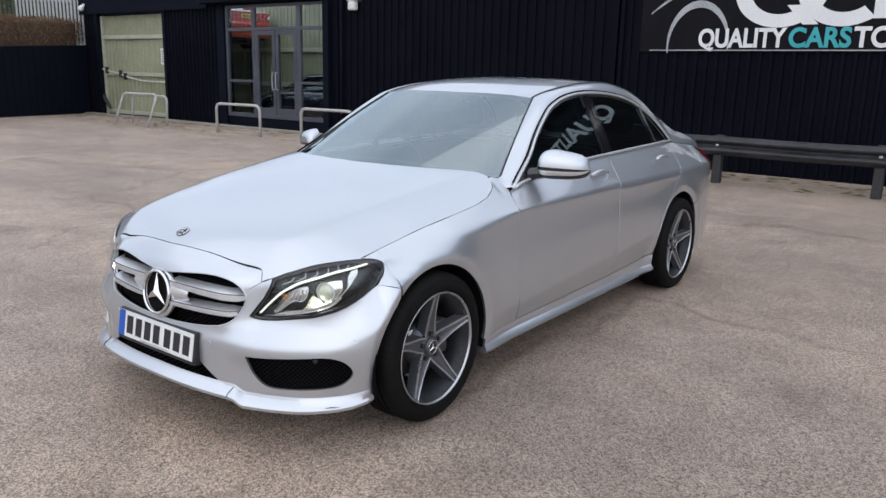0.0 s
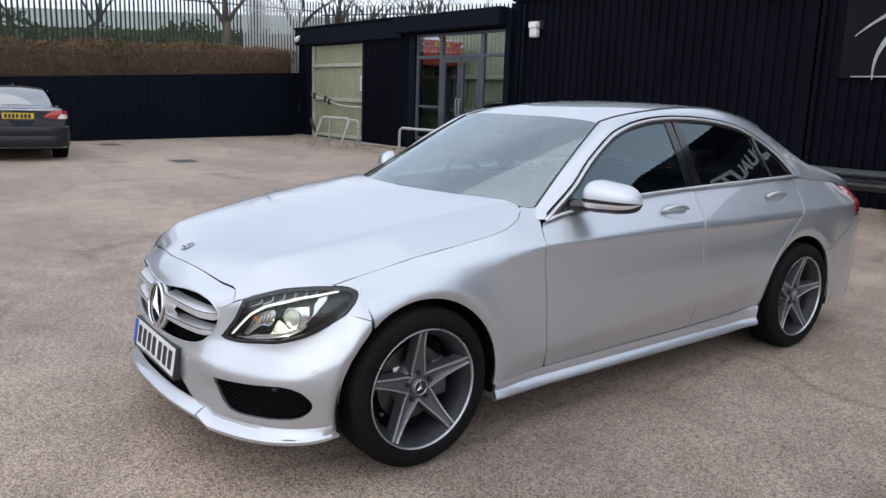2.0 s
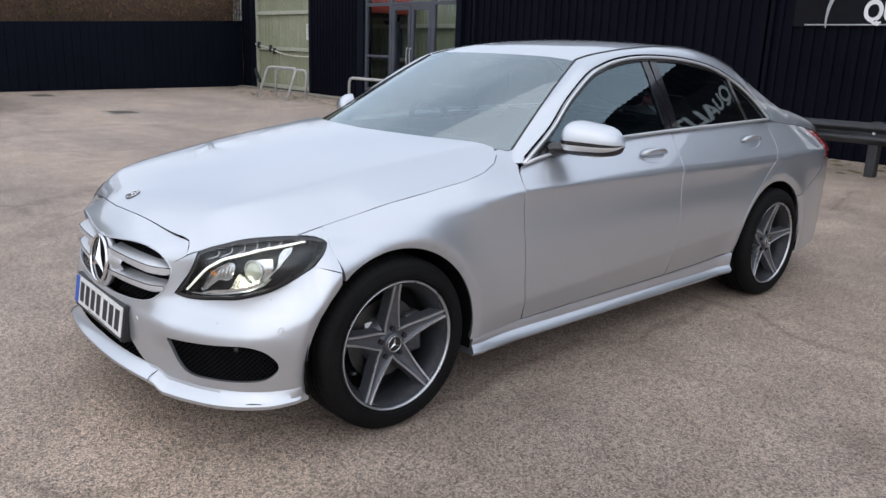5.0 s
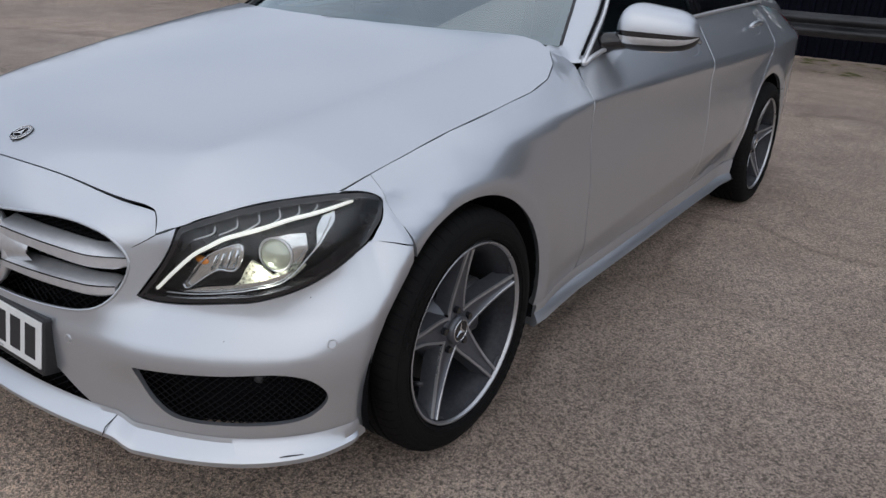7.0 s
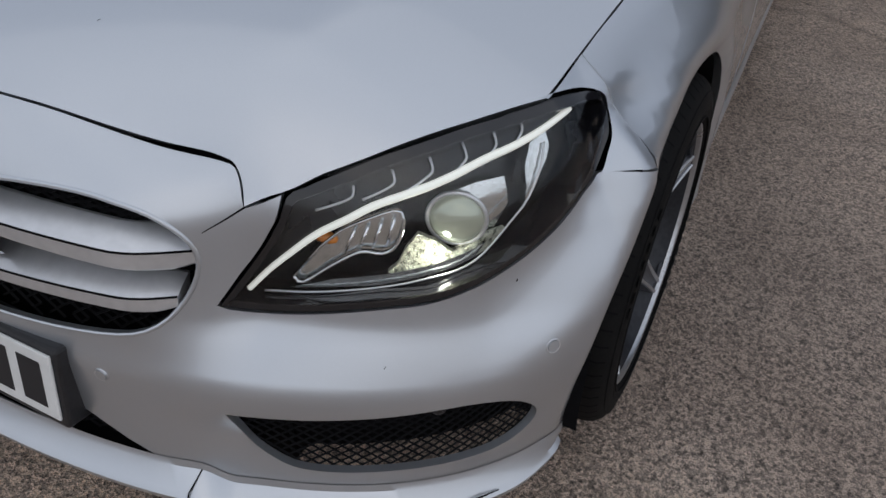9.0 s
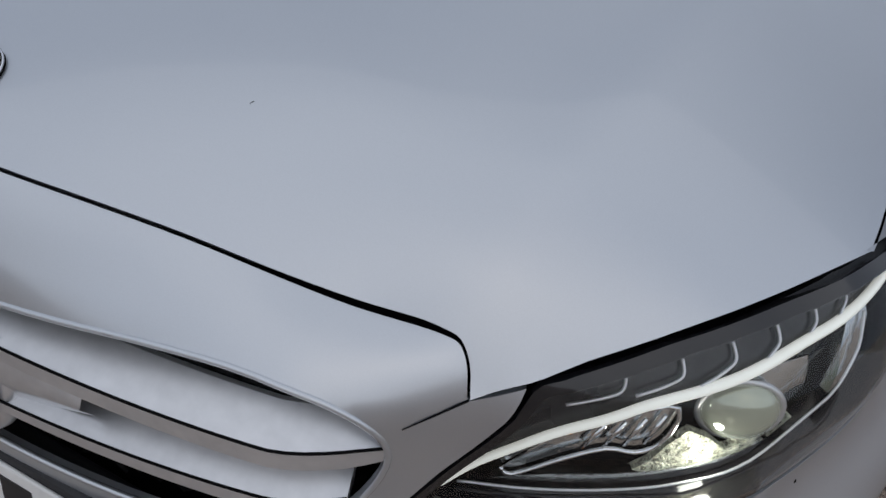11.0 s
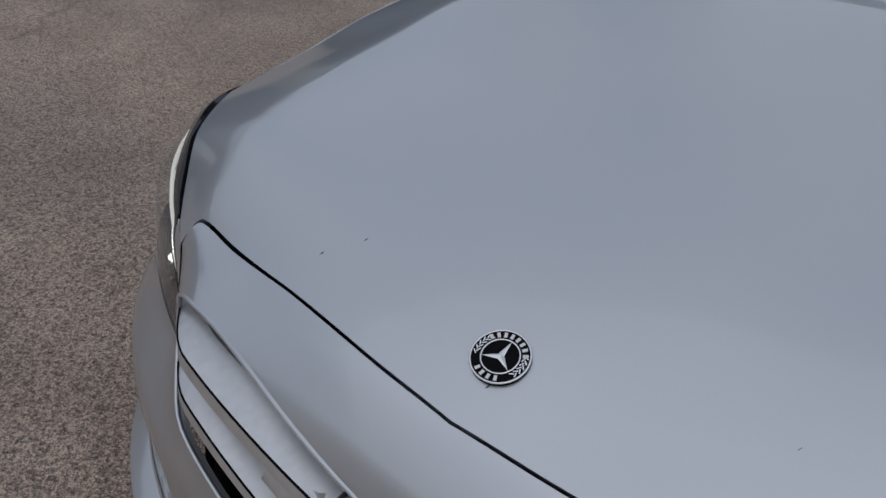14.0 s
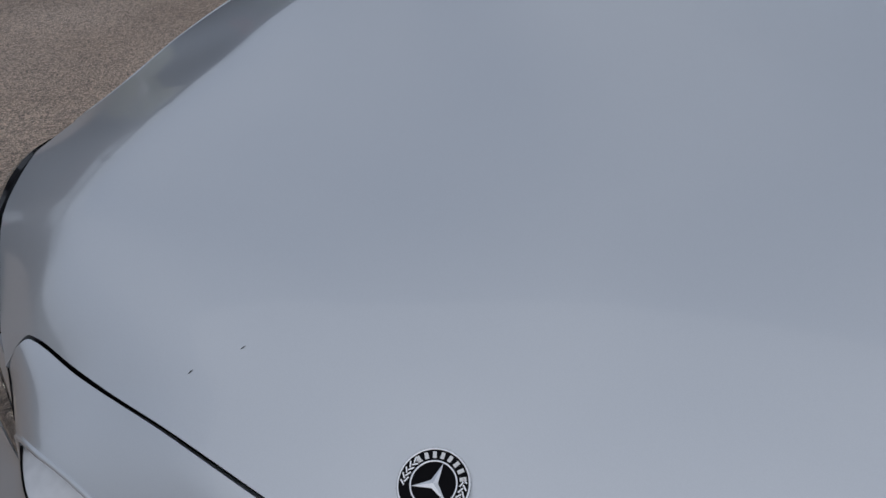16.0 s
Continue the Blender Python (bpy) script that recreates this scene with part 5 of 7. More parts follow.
for sg in (-1, 1):
    p = on(nose, [(sg * 0.47, 0.262)])[0]
    part("lip_seam", tube_bm([p + Vector((0, -0.004, -0.008)), p + Vector((0, -0.036, -0.024)), p + Vector((0, -0.044, -0.040))], 0.0012, 5), M_gap, splitter)
    # kerb scuff on the corner of the lip
p = on(nose, [(1.02, 0.24)])[0]
part("kerb_scuff", tube_bm([p + Vector((0.012, -0.026, -0.030)), p + Vector((0.028, -0.014, -0.026)), p + Vector((0.046, 0.012, -0.028))], [0.0008, 0.0016, 0.0008], 5), M_gap, splitter, "dark scraped edge")


def lattice(name, outline, surf, parent, du, dv, width, back, mirror=False):
    """Diamond mesh lying behind an opening."""
    verts, faces = [], []
    lo, hi = np.array(outline).min(0), np.array(outline).max(0)
    nu, nv = int((hi[0] - lo[0]) / du) + 2, int((hi[1] - lo[1]) / dv) + 2
    segs = []
    for i in range(-1, nu):
        for j in range(-1, nv):
            c = (lo[0] + i * du, lo[1] + j * dv)
            m = (c[0] + du / 2, c[1] + dv / 2)
            segs += [(c, m), (m, (c[0] + du, c[1])), (m, (c[0] + du, c[1] + dv)), ((c[0], c[1] + dv), m)]
    mids = np.array([((a[0] + b[0]) / 2, (a[1] + b[1]) / 2) for a, b in segs])
    ok = inside(mids, outline) | near(mids, outline, 0.6 * du)
    for (a, b), k in zip(segs, ok):
        if not k:
            continue
        p, q = on(surf, [a, b], -back, mirror)
        d = (q - p).normalized()
        n = Vector((p.x, p.y - 0.2, 0)).normalized()
        w = d.cross(n).normalized() * width / 2
        i = len(verts)
        verts += [p - w, p + w, q + w, q - w, p + n * width * 0.8, q + n * width * 0.8]
        faces += [(i, i + 4, i + 5, i + 3), (i + 4, i + 1, i + 2, i + 5)]
    me = bpy.data.meshes.new(name)
    me.from_pydata(verts, [], faces)
    me.materials.append(M_mesh)
    ob = new(name, me)
    ob.parent = parent
    return tagged(ob, "black diamond mesh", kind="stuff")


for s in (False, True):
    it = part("side_intake", bmesh.new(), M_mesh, car)
    lattice("intake_mesh", INTAKE, nose, it, 0.030, 0.017, 0.0030, 0.014, s)
    sensor = on(nose, [(0.93, 0.388)], -0.02, s)[0]
    bm = bmesh.new()
    bmesh.ops.create_uvsphere(bm, u_segments=14, v_segments=8, radius=0.012, matrix=Matrix.Translation(sensor))
    part("intake_sensor", bm, M_trim, it, smooth=True)
lattice("lower_mesh", LOWER_INTAKE, nose, car, 0.034, 0.018, 0.0035, 0.03)

# grille: mesh, surround lip, twin louvres, ring and three-armed mark
grille = part("grille", bmesh.new(), M_mesh, car)
lattice("grille_mesh", GRILLE, nose, grille, 0.030, 0.016, 0.004, 0.045)
GR = resample(GRILLE, 0.02)
part("surround", tube_bm(on(nose, GR + GR[:1], -0.0015), 0.0035, 6, caps=False), M_paint, grille, smooth=True)


def louvre(u0, u1, z0, z1, tall, mirror):
    bm = bmesh.new()
    prev = None
    sg = -1 if mirror else 1
    for i in range(25):
        t = i / 24
        u = u0 + (u1 - u0) * t
        z = z0 + (z1 - z0) * t
        h = tall * (0.72 + 0.28 * math.sin(math.pi * min(1, t * 1.25) * 0.5)) * (1 if t < 0.93 else 1 - (t - 0.93) * 5)
        o = 0.004 - 0.010 * t
        p = on(nose, [(u, z)])[0]
        n = Vector((p.x * 0.5, p.y, 0)).normalized()
        prof = [(-0.044, h * 0.46), (-0.039, h * 0.48), (-0.022, h * 0.34), (o + 0.003, h * 0.10), (o + 0.004, -h * 0.36), (o, -h * 0.46), (-0.012, -h * 0.50), (-0.035, -h * 0.42)]
        row = [bm.verts.new(((p.x + n.x * a) * sg, p.y + n.y * a, z + b)) for a, b in prof]
        if prev:
            for k in range(len(row) - 1):
                bm.faces.new((prev[k], prev[k + 1], row[k + 1], row[k]))
        else:
            bm.faces.new(row)
        prev = row
    bm.faces.new(prev)
    bmesh.ops.recalc_face_normals(bm, faces=bm.faces)
    ob = part("louvre", bm, M_satin, grille, "satin silver louvre", smooth=True)
    ob.data.set_sharp_from_angle(angle=radians(18))
    # dark scribed line along the louvre
    line = []
    for i in range(25):
        t = i / 24
        p = on(nose, [(u0 + (u1 - u0) * t, z0 + (z1 - z0) * t + tall * 0.10)])[0]
        n = Vector((p.x * 0.5, p.y, 0)).normalized()
        line.append(((p.x + n.x * (0.0072 - 0.010 * t)) * sg, p.y + n.y * (0.0072 - 0.010 * t), p.z))
    part("louvre_line", tube_bm(line, 0.0015, 4), M_gap, grille)
    return ob


for s in (False, True):
    louvre(0.075, 0.482, 0.623, 0.611, 0.049, s)
    louvre(0.075, 0.452, 0.542, 0.547, 0.043, s)
STAR = Vector((0, -0.752, 0.566))
tilt = pose(STAR.x, STAR.y, STAR.z, 90 - 8, 0, 0)


def ring_bm(r, w, n=64, m=12, flat=1.0):
    bm = bmesh.new()
    rows = []
    for i in range(n):
        a = 2 * math.pi * i / n
        rows.append([bm.verts.new(((r + w * math.cos(b)) * math.cos(a), (r + w * math.cos(b)) * math.sin(a), flat * w * math.sin(b))) for b in (2 * math.pi * k / m for k in range(m))])
    for i in range(n):
        for k in range(m):
            bm.faces.new((rows[i][k], rows[(i + 1) % n][k], rows[(i + 1) % n][(k + 1) % m], rows[i][(k + 1) % m]))
    return bm


def three_arm_bm(r, w, h, spin=90):
    """Three tapering ridged arms from a hub."""
    bm = bmesh.new()
    c = bm.verts.new((0, 0, h))
    c2 = bm.verts.new((0, 0, -h * 0.3))
    tips = [bm.verts.new((r * math.cos(radians(spin + 120 * k)), r * math.sin(radians(spin + 120 * k)), h * 0.25)) for k in range(3)]
    cr = [bm.verts.new((w * math.cos(radians(spin + 60 + 120 * k)), w * math.sin(radians(spin + 60 + 120 * k)), 0)) for k in range(3)]
    for k in range(3):
        bm.faces.new((c, cr[k - 1], tips[k]))
        bm.faces.new((c, tips[k], cr[k]))
        bm.faces.new((c2, tips[k], cr[k - 1]))
        bm.faces.new((c2, cr[k], tips[k]))
    bmesh.ops.recalc_face_normals(bm, faces=bm.faces)
    return bm


mark = part("grille_emblem", bmesh.new(), M_chrome, grille)
for nm, bm, mt in (("emblem_ring", ring_bm(0.087, 0.0065), M_chrome), ("emblem_star", three_arm_bm(0.083, 0.019, 0.014), M_chrome)):
    bm.transform(tilt)
    part(nm, bm, mt, mark, smooth=nm == "emblem_ring")
bm = bmesh.new()
bmesh.ops.create_circle(bm, cap_ends=True, segments=48, radius=0.086, matrix=tilt @ Matrix.Translation((0, 0, -0.012)))
part("emblem_backing", bm, M_gap, mark)
# collar that joins ring and louvres
bm = ring_bm(0.097, 0.010, 64, 10, 1.3)
bm.transform(tilt @ Matrix.Translation((0, 0, -0.020)))
part("emblem_collar", bm, M_satin, mark, smooth=True)
for sg in (-1, 1):
    bm = bmesh.new()
    prev = None
    for i in range(9):
        t = i / 8
        x = 0.088 + 0.10 * t
        hh = 0.062 - 0.040 * t ** 0.6
        row = [bm.verts.new((sg * x, -0.748 + 0.012 * t + abs(k) * 0.012, 0.583 + k * hh)) for k in (-1, -0.5, 0, 0.5, 1)]
        if prev:
            for k in range(4):
                bm.faces.new((prev[k], prev[k + 1], row[k + 1], row[k]))
        prev = row
    bmesh.ops.recalc_face_normals(bm, faces=bm.faces)
    part("louvre_bridge", bm, M_satin, grille, smooth=True)

# stone chips in the paint
for nm, surf, u, v, r in (("stone_chip", hood, 0.007, -0.640, 0.0007), ("stone_chip", hood, 0.24, -0.54, 0.0003), ("stone_chip", hood, -0.22, -0.57, 0.0003), ("stone_chip", hood, -0.255, -0.60, 0.0004), ("stone_chip", nose, 1.079, 0.557, 0.0012), ("stone_chip", nose, 0.80, 0.47, 0.0006)):
    p, q = on(surf, [(u, v)], 0.0002)[0], on(surf, [(u + 0.002, v + 0.004)], 0.0002)[0]
    part(nm, tube_bm([p, (p + q) / 2, q], [r * 0.5, r, r * 0.4], 5), M_gap, bonnet if surf is hood else bumper)

# hood roundel
hp = Vector(hood(0, -0.612))
ht = math.degrees(math.atan2(hood(0, -0.600)[2] - hood(0, -0.624)[2], 0.024))
seat = pose(hp.x, hp.y, hp.z, ht, 0, 0)
roundel = part("bonnet_emblem", bmesh.new(), M_chrome, bonnet)
bm = bmesh.new()
bmesh.ops.create_cone(bm, cap_ends=True, segments=64, radius1=0.0285, radius2=0.0278, depth=0.004, matrix=seat @ Matrix.Translation((0, 0, 0.001)))
part("roundel_disc", bm, M_gap, roundel)
for r, w in ((0.0278, 0.0011), (0.0180, 0.0010)):
    bm = ring_bm(r, w, 64, 6)
    bm.transform(seat @ Matrix.Translation((0, 0, 0.0030)))
    part("roundel_ring", bm, M_chrome, roundel, smooth=True)
bm = three_arm_bm(0.0172, 0.0036, 0.0020)
bm.transform(seat @ Matrix.Translation((0, 0, 0.0034)))
part("roundel_star", bm, M_chrome, roundel)
for a0, a1, n in ((25, 155, 8), (235, 305, 4)):
    bm = bmesh.new()
    for i in range(n):
        a = a0 + (a1 - a0) * (i + 0.5) / n
        m = seat @ Matrix.Translation((0, 0, 0.0032)) @ Matrix.Rotation(radians(a), 4, "Z") @ Matrix.Translation((0.0229, 0, 0))
        bmesh.ops.create_cube(bm, size=1, matrix=m @ Matrix.Diagonal((0.0052, 0.0030, 0.0006, 1)))
    part("roundel_lettering_bar", bm, M_white_vinyl, roundel)
for sg in (-1, 1):
    bm = bmesh.new()
    for i in range(5):
        a = 180 + (18 - 12 * i) if sg < 0 else (-18 + 12 * i) - 4
        for d in (-1, 1):
            m = seat @ Matrix.Translation((0, 0, 0.0032)) @ Matrix.Rotation(radians(a + d * 3), 4, "Z") @ Matrix.Translation((0.0229 + d * 0.0014, 0, 0)) @ Matrix.Rotation(radians(35 * d), 4, "Z")
            bmesh.ops.create_cube(bm, size=1, matrix=m @ Matrix.Diagonal((0.0012, 0.0050, 0.0006, 1)))
    part("roundel_wreath", bm, M_chrome, roundel)

# plate: black holder, white plate, blue band, dark bars for the characters
plate = part("number_plate", bmesh.new(), M_plate_w, car)
pm = pose(0, -0.768, 0.388, 90 - 9, 0, 0)
bm = boxes((-0.268, 0.268, -0.072, 0.064, -0.045, -0.001))
bm.transform(pm)
part("plate_holder", bm, M_trim, plate, bevel=0.006)
bm = boxes((-0.26, 0.26, -0.0555, 0.0555, -0.001, 0.004))
bm.transform(pm)
part("plate_face", bm, M_plate_w, plate, bevel=0.002)
bm = boxes((-0.2595, -0.218, -0.055, 0.055, 0.004, 0.0046))
bm.transform(pm)
part("blue_band", bm, M_blue, plate)
for i in range(7):
    x = -0.203 + i * 0.0645 + (0.012 if i > 3 else 0)
    bm = boxes((x, x + 0.044, -0.0385, 0.0385, 0.004, 0.0048))
    bm.transform(pm)
    part("character_bar", bm, M_black_bar, plate)
bm = boxes((-0.10, 0.10, -0.052, -0.047, 0.004, 0.0046))
bm.transform(pm)
part("maker_bar", bm, M_grey_vinyl, plate)

# parking sensors
for s in (False, True):
    for u, z in ((0.322, 0.415), (1.172, 0.469)):
        c, d = on(nose, [(u, z)], 0.0, s)[0], on(nose, [(u, z)], 0.01, s)[0]
        n = (d - c).normalized()
        m = Matrix.Translation(c) @ n.to_track_quat("Z", "Y").to_matrix().to_4x4()
        sen = part("parking_sensor", bmesh.new(), M_paint, bumper)
        bm = bmesh.new()
        bmesh.ops.create_cone(bm, cap_ends=True, segments=24, radius1=0.0085, radius2=0.0080, depth=0.004, matrix=m)
        part("sensor_face", bm, M_paint, sen)
        bm = ring_bm(0.0098, 0.0012, 24, 6)
        bm.transform(m)
        part("sensor_ring", bm, M_satin, sen, smooth=True)

# headlights


def lamp_bed(depth):
    def f(u, z):
        p = nose(u, z)
        return (p[0] - depth * math.sin(u) * 0.6, p[1] + depth * (0.4 + 0.6 * math.cos(u)), z - depth * 0.1)
    return f


for s in (False, True):
    hl = part("headlight", bmesh.new(), M_lamp_dark, car)
    tagged(hl, "clear-lensed headlight, lit")
    panel("lamp_tray", LAMP, lamp_bed(0.075), M_lamp_dark, hl, step=0.03, rim=0, mirror=s)
    panel("lamp_border", inset(LAMP, 0.001), nose, M_gloss_black, hl, step=0.02, holes=[inset(LAMP, 0.0105)], rim=0.04, mirror=s, out=-0.001)
    panel("lens", inset(LAMP, 0.0095), nose, M_lens, hl, step=0.025, rim=0, mirror=s, out=0.0005)
    # upper dark fascia with eyelash ribs
    up_edge = [(0.64, 0.680), (0.76, 0.703), (0.9, 0.725), (1.05, 0.742), (1.2, 0.751), (1.36, 0.752), (1.46, 0.748)]
    dr_edge = [(1.44, 0.741), (1.30, 0.733), (1.171, 0.724), (1.025, 0.712), (0.811, 0.681), (0.651, 0.630), (0.584, 0.58)]
    panel("upper_fascia", up_edge + dr_edge + [(0.59, 0.61)], lamp_bed(0.022), M_lamp_dark, hl, step=0.03, rim=0.01, mirror=s)
    for i in range(6):
        u = 0.715 + i * 0.092
        z = 0.680 + 0.052 * ((u - 0.715) / 0.46) ** 0.75
        pts = on(lamp_bed(0.016), flat_spline([(u - 0.045, z - 0.012), (u, z - 0.002), (u + 0.03, z + 0.006), (u + 0.042, z + 0.018)], 4), 0, s)
        part("lash_rib", tube_bm(pts, 0.0016, 5), M_satin, hl, smooth=True)
    drl = flat_spline([(0.540, 0.549), (0.584, 0.587), (0.651, 0.632), (0.72, 0.660), (0.811, 0.684), (1.025, 0.714), (1.171, 0.726), (1.30, 0.735), (1.39, 0.740)], 6)
    drl = resample(drl, 0.0035, False) + [drl[-1]]
    part("daytime_strip", tube_bm(on(lamp_bed(0.016), drl, 0, s), [(0.0040 + 0.0012 * math.sin(math.pi * i / (len(drl) - 1))) * (1.0 if i % 2 else 0.90) for i in range(len(drl))], 8), M_drl, hl, "lit white daytime strip", smooth=True)
    glow = new("headlamp_bulb", bpy.data.lights.new("headlamp_bulb", "POINT"))
    glow.data.energy, glow.data.shadow_soft_size, glow.data.color = 0.20, 0.010, (1.0, 1.0, 0.88)
    glow.parent = hl
    at = lamp_bed(0.024)(0.875, 0.600)
    glow.location = (at[0] * (-1 if s else 1), at[1], at[2])
    # projector
    c = Vector(lamp_bed(0.050)(0.925, 0.645))
    c.x *= -1 if s else 1
    fwd = Vector((0.35 * (-1 if s else 1), -0.93, 0.05)).normalized()
    m = Matrix.Translation(c) @ fwd.to_track_quat("Z", "Y").to_matrix().to_4x4()
    bm = bmesh.new()
    bmesh.ops.create_uvsphere(bm, u_segments=28, v_segments=16, radius=0.034, matrix=m @ Matrix.Diagonal((1, 1, 0.55, 1)))
    part("beam_lens", bm, M_beam, hl, "lit projector lens", smooth=True)
    bm = ring_bm(0.036, 0.003, 40, 8)
    bm.transform(m)
    part("beam_ring", bm, M_satin, hl, smooth=True)
    shield = [(0.90, 0.675), (1.00, 0.686), (1.075, 0.688), (1.06, 0.655), (1.02, 0.622), (0.985, 0.600), (0.965, 0.64)]
    panel("beam_shield", shield, lamp_bed(0.050), M_reflector, hl, step=0.02, rim=0.01, mirror=s)
    # inner reflector pocket with fins
    pocket = flat_spline([(0.608, 0.562), (0.625, 0.554), (0.68, 0.585), (0.73, 0.607), (0.770, 0.606), (0.800, 0.622), (0.818, 0.664), (0.76, 0.656), (0.70, 0.636), (0.645, 0.602)], 3)[:-1]
    panel("reflector_pocket", pocket, lamp_bed(0.040), M_reflector, hl, step=0.02, rim=0.02, mirror=s)
    for i in range(4):
        u = 0.70 + i * 0.026
        part("reflector_fin", tube_bm(on(lamp_bed(0.034), [(u, 0.602 + 0.005 * i), (u + 0.022, 0.636 + 0.006 * i)], 0, s), 0.0022, 5), M_chrome, hl, smooth=True)
    part("pocket_rim", tube_bm(on(lamp_bed(0.032), pocket + pocket[:1], 0, s), 0.0022, 6), M_chrome, hl, smooth=True)
    low = flat_spline([(0.56, 0.540), (0.644, 0.545), (0.757, 0.558), (0.853, 0.572), (0.965, 0.592), (1.07, 0.645), (1.18, 0.695), (1.24, 0.718)], 5)
    part("lower_chrome_line", tube_bm(on(lamp_bed(0.026), low, 0, s), 0.0014, 6), M_satin, hl, smooth=True)
    panel("lower_plinth", [(0.60, 0.543), (0.757, 0.557), (0.90, 0.579), (0.965, 0.592), (0.99, 0.612), (0.88, 0.590), (0.78, 0.575), (0.68, 0.562)], lamp_bed(0.034), M_reflector, hl, step=0.03, rim=0.01, mirror=s)
    panel("lower_reflector", [(0.76, 0.561), (0.90, 0.577), (1.0, 0.598), (1.05, 0.622), (1.0, 0.620), (0.91, 0.604), (0.875, 0.622), (0.84, 0.632), (0.815, 0.612), (0.80, 0.588)], lamp_bed(0.038), M_sparkle, hl, step=0.02, rim=0.008, mirror=s)
    panel("side_marker_fin", [(1.10, 0.655), (1.18, 0.690), (1.25, 0.712), (1.27, 0.726), (1.20, 0.720), (1.14, 0.700)], lamp_bed(0.03), M_reflector, hl, step=0.03, rim=0.01, mirror=s)
    a = Vector(lamp_bed(0.045)(0.66, 0.618))
    bm = bmesh.new()
    bmesh.ops.create_uvsphere(bm, u_segments=12, v_segments=8, radius=0.013, matrix=Matrix.Translation((a.x * (-1 if s else 1), a.y, a.z)) @ Matrix.Diagonal((1.6, 0.6, 0.7, 1)))
    part("amber_bulb", bm, M_amber, hl, smooth=True)

# flanks
ARCH2_Y, ARCH2_R = 2.80, 0.384
DOOR_A = knots((0.20, 0.680), (0.30, 0.675), (0.45, 0.652), (0.60, 0.642), (0.83, 0.630), (0.88, 0.652), (0.93, 0.690))
DOOR_B = knots((0.20, 1.765), (0.373, 1.768), (0.586, 1.776), (0.80, 1.780), (0.90, 1.795), (1.03, 1.835))
DOOR_C = knots((0.20, 2.40), (0.334, 2.402), (0.457, 2.411), (0.54, 2.447), (0.623, 2.510), (0.70, 2.60), (0.78, 2.70), (0.87, 2.795), (0.956, 2.852), (1.0, 2.866), (1.05, 2.864))
BELT = knots((0.66, 0.918), (0.70, 0.924), (0.79, 0.942), (1.0, 0.970), (1.31, 0.999), (1.83, 1.018), (2.35, 1.032), (2.87, 1.042))
SILL = knots((0.3, 0.270), (0.68, 0.277), (1.14, 0.284), (1.8, 0.290), (2.2, 0.305), (2.42, 0.325))


def arc(cy, cz, r, a0, a1, n=20):
    return [(cy + r * math.cos(radians(a0 + (a1 - a0) * i / n)), cz + r * math.sin(radians(a0 + (a1 - a0) * i / n))) for i in range(n + 1)]


g = 0.0022
hood_line = HOOD_SIDE[1:]
fender_top = [(y, WING_TOP(y)) for x, y in hood_line]
fender = [(y, z) for y, z in arc(ARCH_Y, ARCH_Z, ARCH_R, 128, -8, 30)] + [(0.372, 0.266), (0.45, SILL(0.45) - 0.002), (DOOR_A(0.278) - g, 0.275)]
fender += [(DOOR_A(z) - g, z) for z in (0.35, 0.45, 0.55, 0.65, 0.75, 0.83, 0.87, 0.90, 0.925)] + [(0.678, 0.946), (0.656, 0.963), (0.64, 0.968)]
fender += fender_top[::-1] + [(-0.2515, 0.74), (-0.2515, 0.70)]
CREASES = [[(y, RIDGE(y) + d) for y in [-0.24 + 0.04 * i for i in range(104)]] for d in (-0.016, -0.005, 0.004, 0.014)]
CREASES += [[(y, 0.362 + 0.058 * (y - 0.5) + d) for y in [0.30 + 0.04 * i for i in range(55)]] for d in (-0.012, 0.012)]
pair("front_fender", inset(fender, 0.0008), side, M_paint, car, step=0.025, rim=0.02, lines=CREASES)
fdoor = [(y, SILL(y) + 0.003) for y in (0.684, 0.9, 1.2, 1.5, 1.762)] + [(DOOR_B(z) - g, z) for z in (0.40, 0.55, 0.70, 0.80, 0.87, 0.93, 0.98, 1.012)]
fdoor += [(y, BELT(y) - 0.004) for y in (1.7, 1.5, 1.31, 1.1, 0.95, 0.85, 0.79, 0.74)] + [(0.697, 0.920)] + [(DOOR_A(z) + g, z) for z in (0.90, 0.87, 0.83, 0.75, 0.65, 0.55, 0.45, 0.36)]
doors_f = pair("front_door", fdoor, side, M_paint, car, step=0.028, rim=0.02, lines=CREASES)
rdoor = [(y, SILL(y) + 0.003) for y in (1.77, 2.0, 2.2, 2.38)] + [(DOOR_C(z) - g, z) for z in (0.36, 0.42, 0.47, 0.52, 0.57, 0.62, 0.67, 0.72, 0.78, 0.83, 0.88, 0.93, 0.97, 1.0, 1.034)]
rdoor += [(y, BELT(y) - 0.004) for y in (2.7, 2.5, 2.2, 2.0)] + [(DOOR_B(z) + g, z) for z in (1.012, 0.98, 0.93, 0.87, 0.80, 0.70, 0.55, 0.40)]
doors_r = pair("rear_door", rdoor, side, M_paint, car, step=0.028, rim=0.02, lines=CREASES)
REAR_TOP = knots((2.87, 1.040), (3.1, 1.012), (3.4, 0.980), (3.7, 0.935), (3.9, 0.90))
quarter = [(DOOR_C(z) + g, z) for z in (0.335, 0.38, 0.42, 0.47, 0.52, 0.57, 0.62, 0.67, 0.72, 0.78, 0.83, 0.88, 0.93, 0.97, 1.0, 1.036)]
